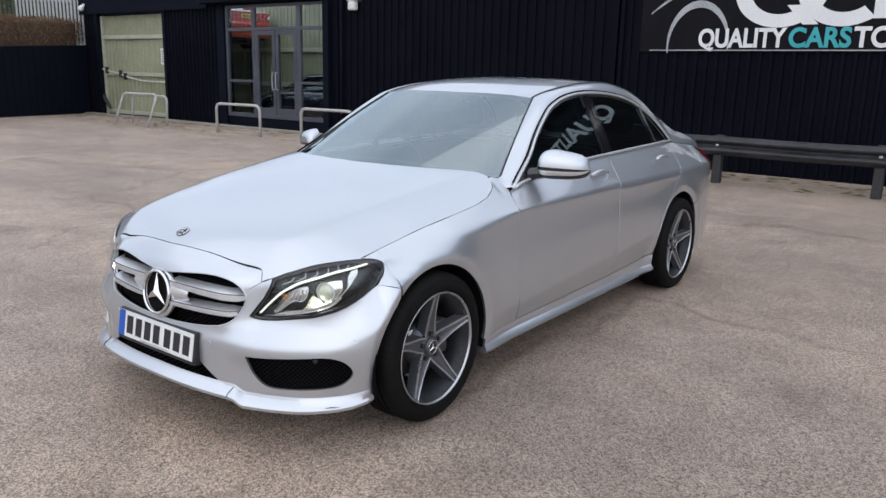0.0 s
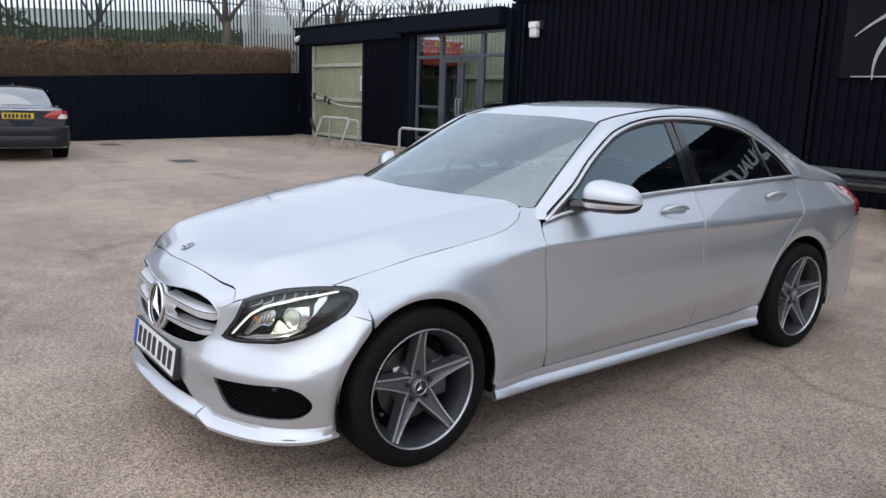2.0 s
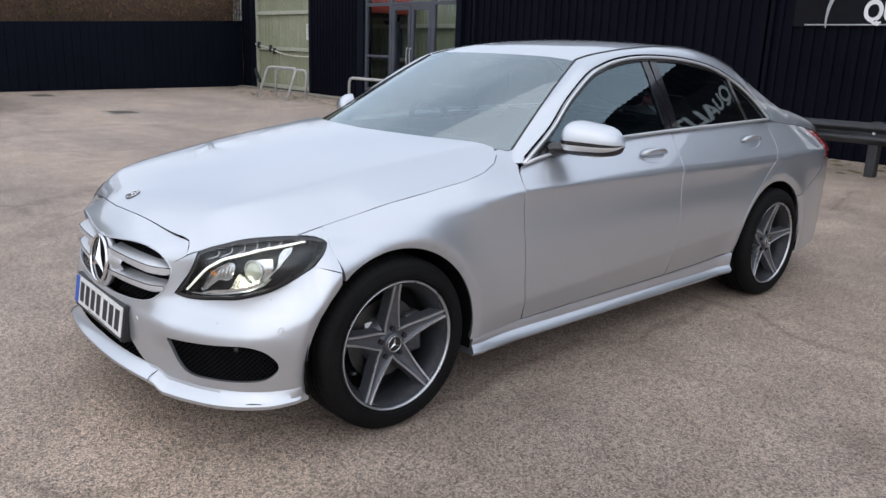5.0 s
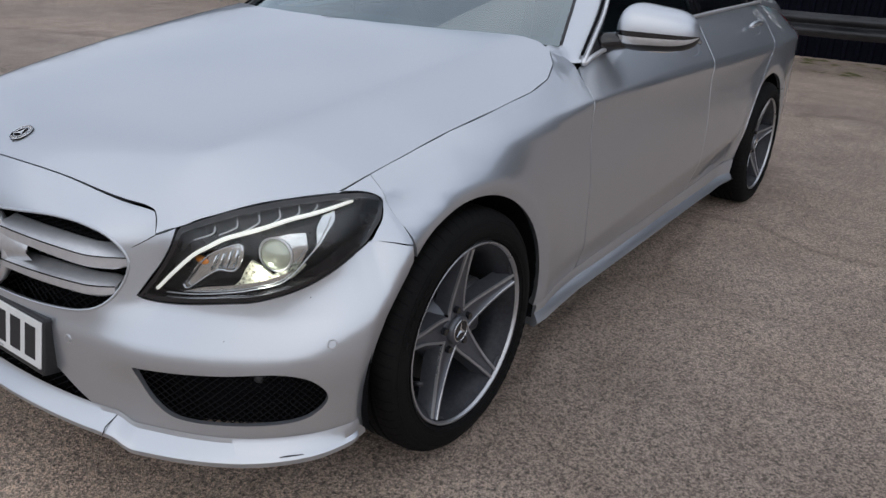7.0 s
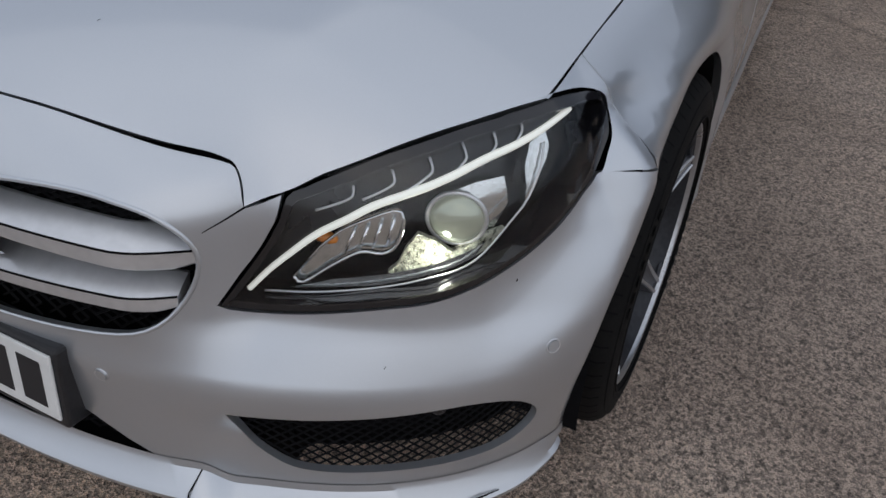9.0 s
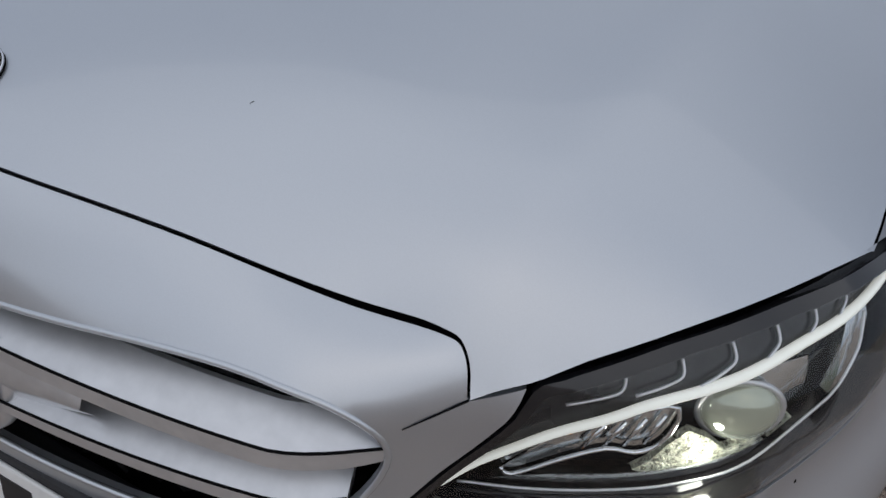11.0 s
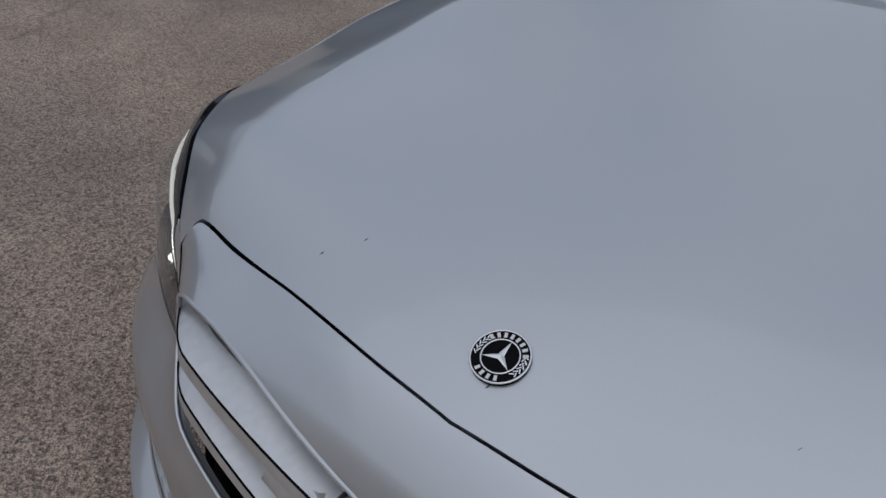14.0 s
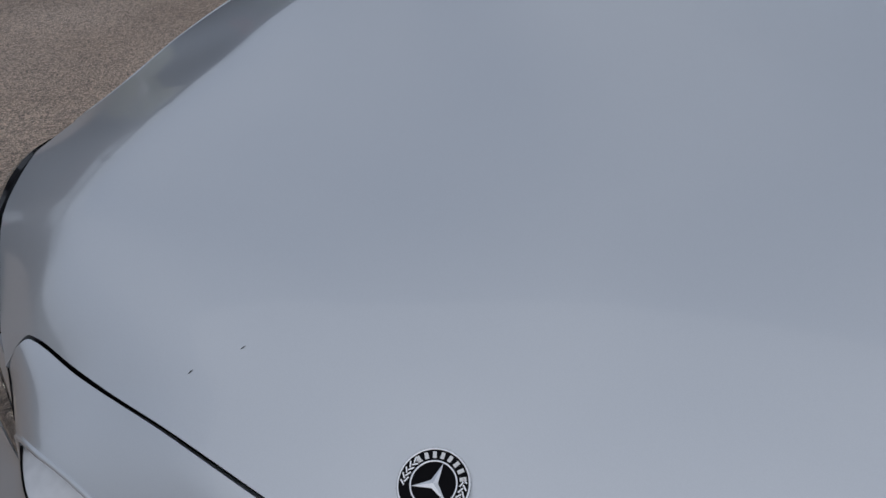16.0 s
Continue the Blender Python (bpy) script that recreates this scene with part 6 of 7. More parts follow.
quarter += [(y, REAR_TOP(y)) for y in (2.95, 3.1, 3.25, 3.36, 3.42)] + [(3.46, 0.93), (3.52, 0.84), (3.54, 0.77), (3.42, 0.70), (3.28, 0.655), (3.17, 0.60)] + arc(ARCH2_Y, ARCH_Z, ARCH2_R, 45, 178, 26) + [(ARCH2_Y - ARCH2_R - 0.006, 0.32)]
pair("rear_quarter", quarter, side, M_paint, car, step=0.028, rim=0.02, lines=CREASES)
rbump = arc(ARCH2_Y, ARCH_Z, ARCH2_R, -17, 44, 14) + [(3.17, 0.596), (3.28, 0.650), (3.42, 0.695), (3.545, 0.765), (3.70, 0.775), (3.86, 0.76), (3.90, 0.5), (3.84, 0.25), (3.5, 0.215), (3.2, 0.205)]
pair("rear_bumper_side", rbump, side, M_paint, car, step=0.03, rim=0.02)
tail = flat_spline([(3.47, 0.958), (3.475, 0.92), (3.50, 0.86), (3.55, 0.80), (3.63, 0.785), (3.75, 0.795), (3.82, 0.825), (3.81, 0.88), (3.70, 0.925), (3.57, 0.948)], 4)[:-1]
pair("tail_light", tail, side, M_red_lens, car, step=0.03, rim=0.03, label="red tail light")
# black sheets added under the skins so the shut gaps stay dark
liner = [(-0.2, 0.62), (-0.2, 0.72), (0.1, 0.80), (0.6, 0.93), (0.75, 0.91), (1.8, 0.99), (2.85, 1.0), (3.4, 0.93), (3.4, 0.7), (3.2, 0.72), (2.81, 0.72), (2.42, 0.62), (2.38, 0.30), (0.42, 0.26), (0.40, 0.5), (0.28, 0.66), (0.0, 0.71)]
pair("inner_liner", liner, lambda y, z: (side(y, z)[0] - 0.035, y, z), M_gap, car, step=0.07, rim=0)

# rolled panel edges that catch the light
for s in (False, True):
    for line, owner, zs in ((DOOR_A, doors_f, (0.30, 0.90)), (DOOR_B, doors_r, (0.32, 1.0)), (DOOR_C, doors_r, (0.36, 1.0))):
        zz = [zs[0] + (zs[1] - zs[0]) * i / 24 for i in range(25)]
        part("rolled_edge", tube_bm(on(side, [(line(z) + (g if line is not DOOR_C else -g), z) for z in zz], -0.0008, s), 0.0018, 6), M_paint, owner[1 if s else 0], smooth=True)

# sills
for s in (1, -1):
    bm = bmesh.new()
    prev = None
    for i in range(41):
        y = 0.374 + (2.40 - 0.374) * i / 40
        zt = SILL(y) - 0.002
        flare = 0.010 + 0.012 * ease(0.35, 0.6, y) * (1 - ease(2.3, 2.44, y))
        xs = side(y, zt)[0]
        zb = 0.192 + 0.012 * ease(2.1, 2.44, y)
        prof = [(xs - 0.03, zt), (xs - 0.002, zt), (xs + 0.002, zt - 0.012), (xs - 0.004, zb + 0.045), (xs + flare - 0.006, zb + 0.030), (xs + flare, zb + 0.014), (xs + flare - 0.010, zb), (xs - 0.08, zb + 0.004)]
        row = [bm.verts.new((s * a, y, b)) for a, b in prof]
        if prev:
            for k in range(len(row) - 1):
                bm.faces.new((prev[k], prev[k + 1], row[k + 1], row[k]))
        else:
            bm.faces.new(row)
        prev = row
    bm.faces.new(prev)
    bmesh.ops.recalc_face_normals(bm, faces=bm.faces)
    ob = part("side_skirt", bm, M_paint, car, smooth=True)
    ob.data.set_sharp_from_angle(angle=radians(38))

# greenhouse
DLO_TOP = [(0.705, 0.930), (0.80, 0.985), (0.934, 1.063), (1.077, 1.168), (1.271, 1.278), (1.40, 1.322), (1.509, 1.347), (1.65, 1.366), (1.80, 1.374), (1.98, 1.373), (2.134, 1.364), (2.30, 1.344), (2.432, 1.314), (2.57, 1.260), (2.689, 1.196), (2.79, 1.120), (2.866, 1.046)]
dlo_top = flat_spline(DLO_TOP, 3)


ROOF_RAIL_X = knots((1.25, 0.522), (1.7, 0.508), (2.2, 0.50), (2.6, 0.495), (2.9, 0.50), (3.15, 0.52))
lower_pts = on(green, dlo_top) + [Vector(side(y, REAR_TOP(y) + 0.003)) for y in (3.0, 3.15, 3.3, 3.45, 3.6, 3.75, 3.85)]


def screen_point(a, t, base_half=0.705, top_half=0.522, drop=0.0):
    xb, xt = a * base_half, a * top_half
    b = Vector((xb, 0.465 + 0.36 * xb * xb + 0.27 * xb ** 4, 1.012 - 0.095 * xb * xb + 0.04 * xb ** 4))
    c = Vector((xt, 1.225 + 0.28 * xt * xt, roof(xt, 1.225 + 0.28 * xt * xt)[2]))
    return tuple(b.lerp(c, t) + Vector((0, -0.5, 0.85)) * (0.035 * t * (1 - t) - drop))


w_front = [Vector(screen_point(1.0, i / 32)) + Vector((0.003, 0, 0.001)) for i in range(33)]
w_roof = [Vector(roof(ROOF_RAIL_X(y), y)) for y in [1.33 + 0.063 * i for i in range(29)]]
w_tail = spline([w_roof[-1], (0.562, 3.25, 1.112), (0.600, 3.36, 1.080), (0.615, 3.5, 1.044), (0.605, 3.68, 0.998), (0.570, 3.84, 0.952)], 5)[1:]
upper_all = w_front + w_roof + w_tail


def even(curve, n):
    """n points at even steps of length along a curve."""
    d = [0.0]
    for a, b in zip(curve, curve[1:]):
        d.append(d[-1] + (b - a).length)
    out, j = [], 0
    for i in range(n):
        t = d[-1] * i / (n - 1)
        while j < len(d) - 2 and d[j + 1] < t:
            j += 1
        out.append(curve[j].lerp(curve[j + 1], (t - d[j]) / max(1e-9, d[j + 1] - d[j])))
    return out


def by_y(curve, ys):
    out = []
    for y in ys:
        j = 0
        while j < len(curve) - 2 and curve[j + 1].y < y:
            j += 1
        a, b = curve[j], curve[j + 1]
        out.append(a.lerp(b, min(1, max(0, (y - a.y) / max(1e-9, b.y - a.y)))))
    return out


lows = by_y(lower_pts, [0.705 + (3.85 - 0.705) * i / 110 for i in range(111)])
ups = by_y(upper_all, [0.64 + (3.86 - 0.64) * (i / 110) for i in range(111)])
for s in (False, True):
    ruled("roof_rail", lows, ups, M_paint, car, lambda i: 0.002 + 0.020 * ease(0, 22, i), 12, (0.55 if not s else 0.55, 0, 0.83), mirror=s)
bm = bmesh.new()
prev = None
for i in range(31):
    y = 1.30 + (3.06 - 1.30) * i / 30
    hx = ROOF_RAIL_X(y) - 0.008
    row = [bm.verts.new(roof(hx * (k / 12 - 1), y)) for k in range(25)]
    if i == 0:
        for v in row:
            v.co.y = 1.222 + 0.28 * v.co.x ** 2
            v.co.z = roof(v.co.x, v.co.y)[2]
    if prev and y <= 2.62:
        for k in range(24):
            bm.faces.new((prev[k], row[k], row[k + 1], prev[k + 1]))
    prev = row
bmesh.ops.recalc_face_normals(bm, faces=bm.faces)
part("roof_panel", bm, M_paint, car, smooth=True)
for s in (1, -1):
    ditch = [Vector((s * (ROOF_RAIL_X(y) - 0.003), y, roof(ROOF_RAIL_X(y), y)[2] + 0.001)) for y in [1.31 + 0.052 * i for i in range(30)]]
    part("roof_ditch_strip", tube_bm(ditch, 0.005, 6), M_trim, car, smooth=True)


def grid_skin(name, f, nu, nv, mat, parent, u0=-1, u1=1, v0=0, v1=1, label=""):
    bm = bmesh.new()
    rows = [[bm.verts.new(f(u0 + (u1 - u0) * i / nu, v0 + (v1 - v0) * j / nv)) for i in range(nu + 1)] for j in range(nv + 1)]
    for a, b in zip(rows, rows[1:]):
        for k in range(nu):
            bm.faces.new((a[k], a[k + 1], b[k + 1], b[k]))
    return part(name, bm, mat, parent, label, smooth=True)


grid_skin("windscreen", screen_point, 24, 16, M_screen, car, label="faintly tinted windscreen")
# painted corner between bonnet, wing and screen post
corner_in = [Vector((0.712, 0.600, hood(0.712, 0.600)[2] - 0.004)), Vector((0.700, 0.640, hood(0.700, 0.64)[2] - 0.001)), Vector(screen_point(1.0, 0.0)) + Vector((0.004, -0.012, 0.0)), Vector(screen_point(1.0, 0.03)) + Vector((0.004, 0, 0.001))]
corner_out = on(side, [(0.612, 0.958), (0.645, 0.952), (0.674, 0.936)], -0.0015) + on(green, [(0.712, 0.934)], 0.002)
for s in (False, True):
    ruled("screen_post_foot", spline(corner_in, 4), spline(corner_out, 4), M_paint, car, lambda i: 0.004, 8, (0.5, 0, 0.85), mirror=s)
# black printed border of the screen
band = part("screen_border", bmesh.new(), M_trim, car)
grid_skin("border_strip", lambda a, t: screen_point(a, t, drop=0.004), 24, 2, M_trim, band, v0=0.0, v1=0.055)
grid_skin("border_strip", lambda a, t: screen_point(a, t, drop=0.004), 24, 2, M_trim, band, v0=0.955, v1=1.0)
for s in (1, -1):
    grid_skin("border_strip", lambda a, t: screen_point(a, t, drop=0.004), 2, 16, M_trim, band, u0=0.965 * s, u1=1.0 * s)
    edge = [Vector(screen_point(s * 1.004, i / 20)) + Vector((0, 0, 0.002)) for i in range(21)]
    part("screen_seal", tube_bm(edge, 0.0055, 6), M_trim, car, smooth=True)
# cowl and wipers
bm = bmesh.new()
rows = []
for i in range(25):
    a = i / 12 - 1
    x = a * 0.70
    yh = 0.452 + 0.40 * x * x - 0.03 * abs(x)
    p = Vector(screen_point(a, 0.0))
    rows.append([bm.verts.new((x, yh - 0.03, hood(x, yh)[2] - 0.03)), bm.verts.new((x, (yh + p.y) / 2, p.z - 0.025)), bm.verts.new((p.x, p.y + 0.03, p.z + 0.006))])
for a, b in zip(rows, rows[1:]):
    for k in range(2):
        bm.faces.new((a[k], b[k], b[k + 1], a[k + 1]))
bmesh.ops.recalc_face_normals(bm, faces=bm.faces)
part("cowl", bm, M_trim, car, smooth=True)
# rear screen, boot lid
def rear_point(a, t):
    xt, xb = a * 0.485, a * 0.545
    c = Vector(roof(xt, 2.60 - 0.10 * xt * xt))
    b = Vector((xb, 3.25 - 0.15 * xb * xb, 1.120 - 0.03 * xb * xb))
    return tuple(c.lerp(b, t) + Vector((0, 0.35, 0.9)) * (0.05 * t * (1 - t)))


grid_skin("rear_screen", rear_point, 16, 10, M_privacy, car, label="dark rear screen")
grid_skin("boot_lid", lambda a, t: (a * (0.585 + 0.03 * math.sin(math.pi * min(1, t * 1.2))), 3.24 + 0.62 * t - 0.12 * a * a * (0.2 + t), 1.118 - 0.062 * t - 0.075 * t * t - 0.03 * a * a), 20, 14, M_paint, car)
grid_skin("boot_rear", lambda a, t: (a * 0.62, 3.86 - 0.12 * a * a + 0.05 * math.sin(math.pi * t), 0.981 - 0.23 * t - 0.03 * a * a), 16, 8, M_paint, car)
grid_skin("rear_bumper", lambda a, t: (a * 0.66, 3.90 - 0.16 * a * a + 0.02 * math.sin(math.pi * t), 0.76 - 0.52 * t), 16, 8, M_paint, car)

# side glass, pillars and bright trim
belt_y = [2.85, 2.6, 2.35, 2.1, 1.83, 1.55, 1.31, 1.1, 0.95, 0.85, 0.78]
dlo = dlo_top[2:-1] + [(y, BELT(y) + 0.012) for y in belt_y]
for s in (False, True):
    sg = -1 if s else 1
    glz = part("side_glazing", bmesh.new(), M_privacy, car)
    fr = [p for p in dlo_top[2:] if p[0] < 1.735] + [(1.735, 1.366), (1.775, 1.028)] + [(y, BELT(y) + 0.010) for y in (1.55, 1.31, 1.1, 0.95, 0.85, 0.79)]
    panel("front_side_glass", fr, lambda y, z: (green(y, z)[0] - 0.008, y, z), M_front_side, glz, step=0.05, rim=0, mirror=s, label="tinted front side glass")
    rr = [(1.862, 1.366)] + [p for p in dlo_top if 1.9 < p[0] < 2.50] + [(2.50, 1.285), (2.585, 1.046)] + [(y, BELT(y) + 0.010) for y in (2.35, 2.1, 1.90)]
    panel("rear_side_glass", rr, lambda y, z: (green(y, z)[0] - 0.008, y, z), M_privacy, glz, step=0.05, rim=0, mirror=s, label="dark rear side glass")
    ql = [(2.520, 1.278)] + [p for p in dlo_top if 2.54 < p[0] < 2.85] + [(2.84, 1.052), (2.61, 1.046)]
    panel("quarter_glass", ql, lambda y, z: (green(y, z)[0] - 0.006, y, z), M_privacy, glz, step=0.05, rim=0, mirror=s)
    panel("centre_pillar", [(1.735, 1.372), (1.862, 1.372), (1.895, 1.020), (1.775, 1.018)], lambda y, z: (green(y, z)[0] - 0.003, y, z), M_gloss_black, glz, step=0.04, rim=0.02, mirror=s, holes=[])
    part("pillar_seam", tube_bm(on(green, [(1.797, 1.372), (1.83, 1.022)], 0.0, s), 0.0035, 5), M_gap, glz)
    part("glass_divider", tube_bm(on(green, [(2.508, 1.290), (2.598, 1.040)], -0.002, s), 0.011, 6), M_gloss_black, glz, smooth=True)
    panel("mirror_sail", [(0.716, 0.934), (0.80, 0.982), (0.87, 1.023), (0.885, 0.968), (0.79, 0.950), (0.74, 0.940)], lambda y, z: (green(y, z)[0] + 0.001, y, z), M_gloss_black, glz, step=0.03, rim=0.004, mirror=s)
    inner = [(y, z - 0.004) for y, z in dlo_top]
    part("bright_window_trim", tube_bm(on(green, dlo_top, 0.004, s), 0.0080, 8), M_satin, glz, "chrome window surround", smooth=True)
    part("frame_gap", tube_bm(on(green, [(y - 0.007 * (1 - ease(1.3, 1.9, y)) + 0.007 * ease(2.2, 2.6, y), z + 0.013) for y, z in dlo_top[1:-1]], 0.001, s), 0.0048, 6), M_gap, glz, smooth=True)
    part("black_window_seal", tube_bm(on(green, [(y + 0.006, z - 0.013) for y, z in dlo_top[1:-1]], -0.003, s), 0.006, 6), M_gloss_black, glz, smooth=True)
    part("bright_belt_trim", tube_bm(on(green, [(y, BELT(y) + 0.004) for y in [0.715 + (2.866 - 0.715) * i / 40 for i in range(41)]], 0.003, s), 0.008, 8), M_satin, glz, "chrome belt line", smooth=True)

# door mirrors
for s in (1, -1):
    mir = part("door_mirror", bmesh.new(), M_paint, car)
    c = Vector((0.905, 0.965, 1.014))

    def shell(nm, z_lo, z_hi, mat, grow=1.0, lab=""):
        bm = bmesh.new()
        rows = []
        for i in range(25):
            t = -1 + 2 * i / 24
            half = (1 - abs(t) ** 4.2) ** 0.5 if abs(t) < 1 else 0.02
            half = max(half, 0.03)
            row = []
            for k in range(29):
                a = math.pi * (z_lo + (z_hi - z_lo) * k / 28)
                hh = (0.086 if a < 0.5 * math.pi else 0.056) * half * (1 - 0.17 * t) * grow
                dd = 0.088 * half * (1 + 0.1 * -t) * grow
                y = -dd * max(0.0, math.sin(a)) ** 0.75
                z = hh * math.copysign(abs(math.cos(a)) ** 0.75, math.cos(a))
                row.append(bm.verts.new((s * (c.x + 0.118 * t), c.y + y + 0.055 + 0.05 * t, c.z + z - 0.004 * t)))
            rows.append(row)
        for a, b in zip(rows, rows[1:]):
            for k in range(28):
                bm.faces.new((a[k], a[k + 1], b[k + 1], b[k]))
        bmesh.ops.recalc_face_normals(bm, faces=bm.faces)
        return part(nm, bm, mat, mir, lab, smooth=True)

    shell("mirror_cap", 0.0, 0.490, M_paint)
    shell("mirror_base", 0.66, 1.0, M_trim, 1.0, "black lower mirror housing")
    shell("mirror_skirt", 0.530, 0.66, M_satin, lab="satin silver lower lip")
    shell("indicator_strip", 0.47, 0.55, M_gloss_black, 0.975, "smoked indicator strip")
    bm = bmesh.new()
    bmesh.ops.create_circle(bm, cap_ends=True, segments=32, radius=1, matrix=Matrix.Translation((s * c.x, c.y + 0.058, c.z)) @ Matrix.Rotation(radians(90), 4, "X") @ Matrix.Rotation(radians(s * 22), 4, "Y") @ Matrix.Diagonal((0.108, 0.062, 1, 1)))
    part("mirror_glass", bm, M_chrome, mir)
    part("mirror_arm", tube_bm([(s * 0.745, 0.875, 0.972), (s * 0.79, 0.92, 0.985), (s * 0.845, 0.965, 0.995)], [0.040, 0.030, 0.030], 10), M_gloss_black, mir, smooth=True)

# door pulls
for s, doors in ((False, doors_f), (True, None)):
    for yc, zc in ((1.578, 0.918), (2.545, 0.938)):
        dh = part("door_handle", bmesh.new(), M_paint, car)
        cup = [(yc + 0.105 * math.cos(a), zc + 0.033 * math.sin(a)) for a in [2 * math.pi * k / 28 for k in range(28)]]
        panel("handle_recess", cup, lambda y, z: (side(y, z)[0] - 0.010 * max(0, 1 - ((y - yc) / 0.105) ** 2 - ((z - zc) / 0.033) ** 2), y, z), M_paint, dh, step=0.012, rim=0, mirror=s, out=0.0012)
        pts = [(yc - 0.10 + 0.205 * k / 12, zc + 0.004 + 0.006 * math.sin(math.pi * k / 12)) for k in range(13)]
        lift = [0.006 + 0.022 * math.sin(math.pi * min(1, max(0, (k + 0.6) / 13))) ** 0.6 for k in range(13)]
        grip = [on(side, [p], l, s)[0] for p, l in zip(pts, lift)]
        bm = tube_bm(grip, [0.006, 0.010, 0.0115, 0.012, 0.012, 0.012, 0.012, 0.012, 0.012, 0.012, 0.0115, 0.010, 0.006], 10)
        part("handle_grip", bm, M_paint, dh, smooth=True)
        part("handle_bright_line", tube_bm([g_ + Vector(((-1 if s else 1) * 0.006, 0, -0.008)) for g_ in grip[1:-1]], 0.003, 5), M_chrome, dh, smooth=True)

# underside, arch liners
# black blocks added to keep the lower intake dark and hide the ground
part("intake_floor", boxes((-0.20, 0.20, -0.762, -0.60, 0.222, 0.246), (-0.33, -0.20, -0.740, -0.60, 0.222, 0.244), (0.20, 0.33, -0.740, -0.60, 0.222, 0.244), (-0.44, -0.33, -0.700, -0.60, 0.222, 0.242), (0.33, 0.44, -0.700, -0.60, 0.222, 0.242)), M_gap, car)
part("underbody", boxes((-0.50, 0.50, -0.60, 3.70, 0.18, 0.30), (-0.79, 0.79, 0.42, 2.38, 0.21, 0.34)), M_gap, car)
for s in (1, -1):
    for cy, lin in ((ARCH_Y, 0.378), (ARCH2_Y, 0.391)):
        bm = bmesh.new()
        prev = None
        for i in range(25):
            a = radians(-14 + 208 * i / 24)
            row = [bm.verts.new((s * x, cy + lin * math.cos(a), ARCH_Z + lin * math.sin(a))) for x in (0.52, 0.70, 0.875)]
            if prev:
                for k in range(2):
                    bm.faces.new((prev[k], prev[k + 1], row[k + 1], row[k]))
            prev = row
        part("wheel_arch_liner", bm, M_gap, car, smooth=True)
        part("inner_wing", boxes((s * 0.52 - 0.01, s * 0.52 + 0.01, cy - 0.40, cy + 0.40, 0.2, 0.72)), M_gap, car)


# wheels
SPOKE_HALF = knots((0.0, 0.036), (0.15, 0.0335), (0.4, 0.0265), (0.7, 0.0195), (1.0, 0.0160))
SPOKE_X = knots((0.0, 0.060), (0.2, 0.063), (0.5, 0.073), (0.8, 0.087), (1.0, 0.0975))


def spoke_bm(cols, r0=0.030, r1=0.2330, lift=0.0):
    """One spoke along +z: columns of (share of the half width, further width, depth)."""
    bm = bmesh.new()
    rows = []
    for i in range(15):
        t = i / 14
        hw, x = SPOKE_HALF(t), SPOKE_X(t)
        rows.append([bm.verts.new((x + lift + dx, q * hw + w, r0 + (r1 - r0) * t)) for q, w, dx in cols])
    for a, b in zip(rows, rows[1:]):
        for k in range(len(cols) - 1):
            bm.faces.new((a[k], a[k + 1], b[k + 1], b[k]))
    bmesh.ops.recalc_face_normals(bm, faces=bm.faces)
    if sum(f.normal.x for f in bm.faces) < 0:
        bmesh.ops.reverse_faces(bm, faces=bm.faces)
    return bm


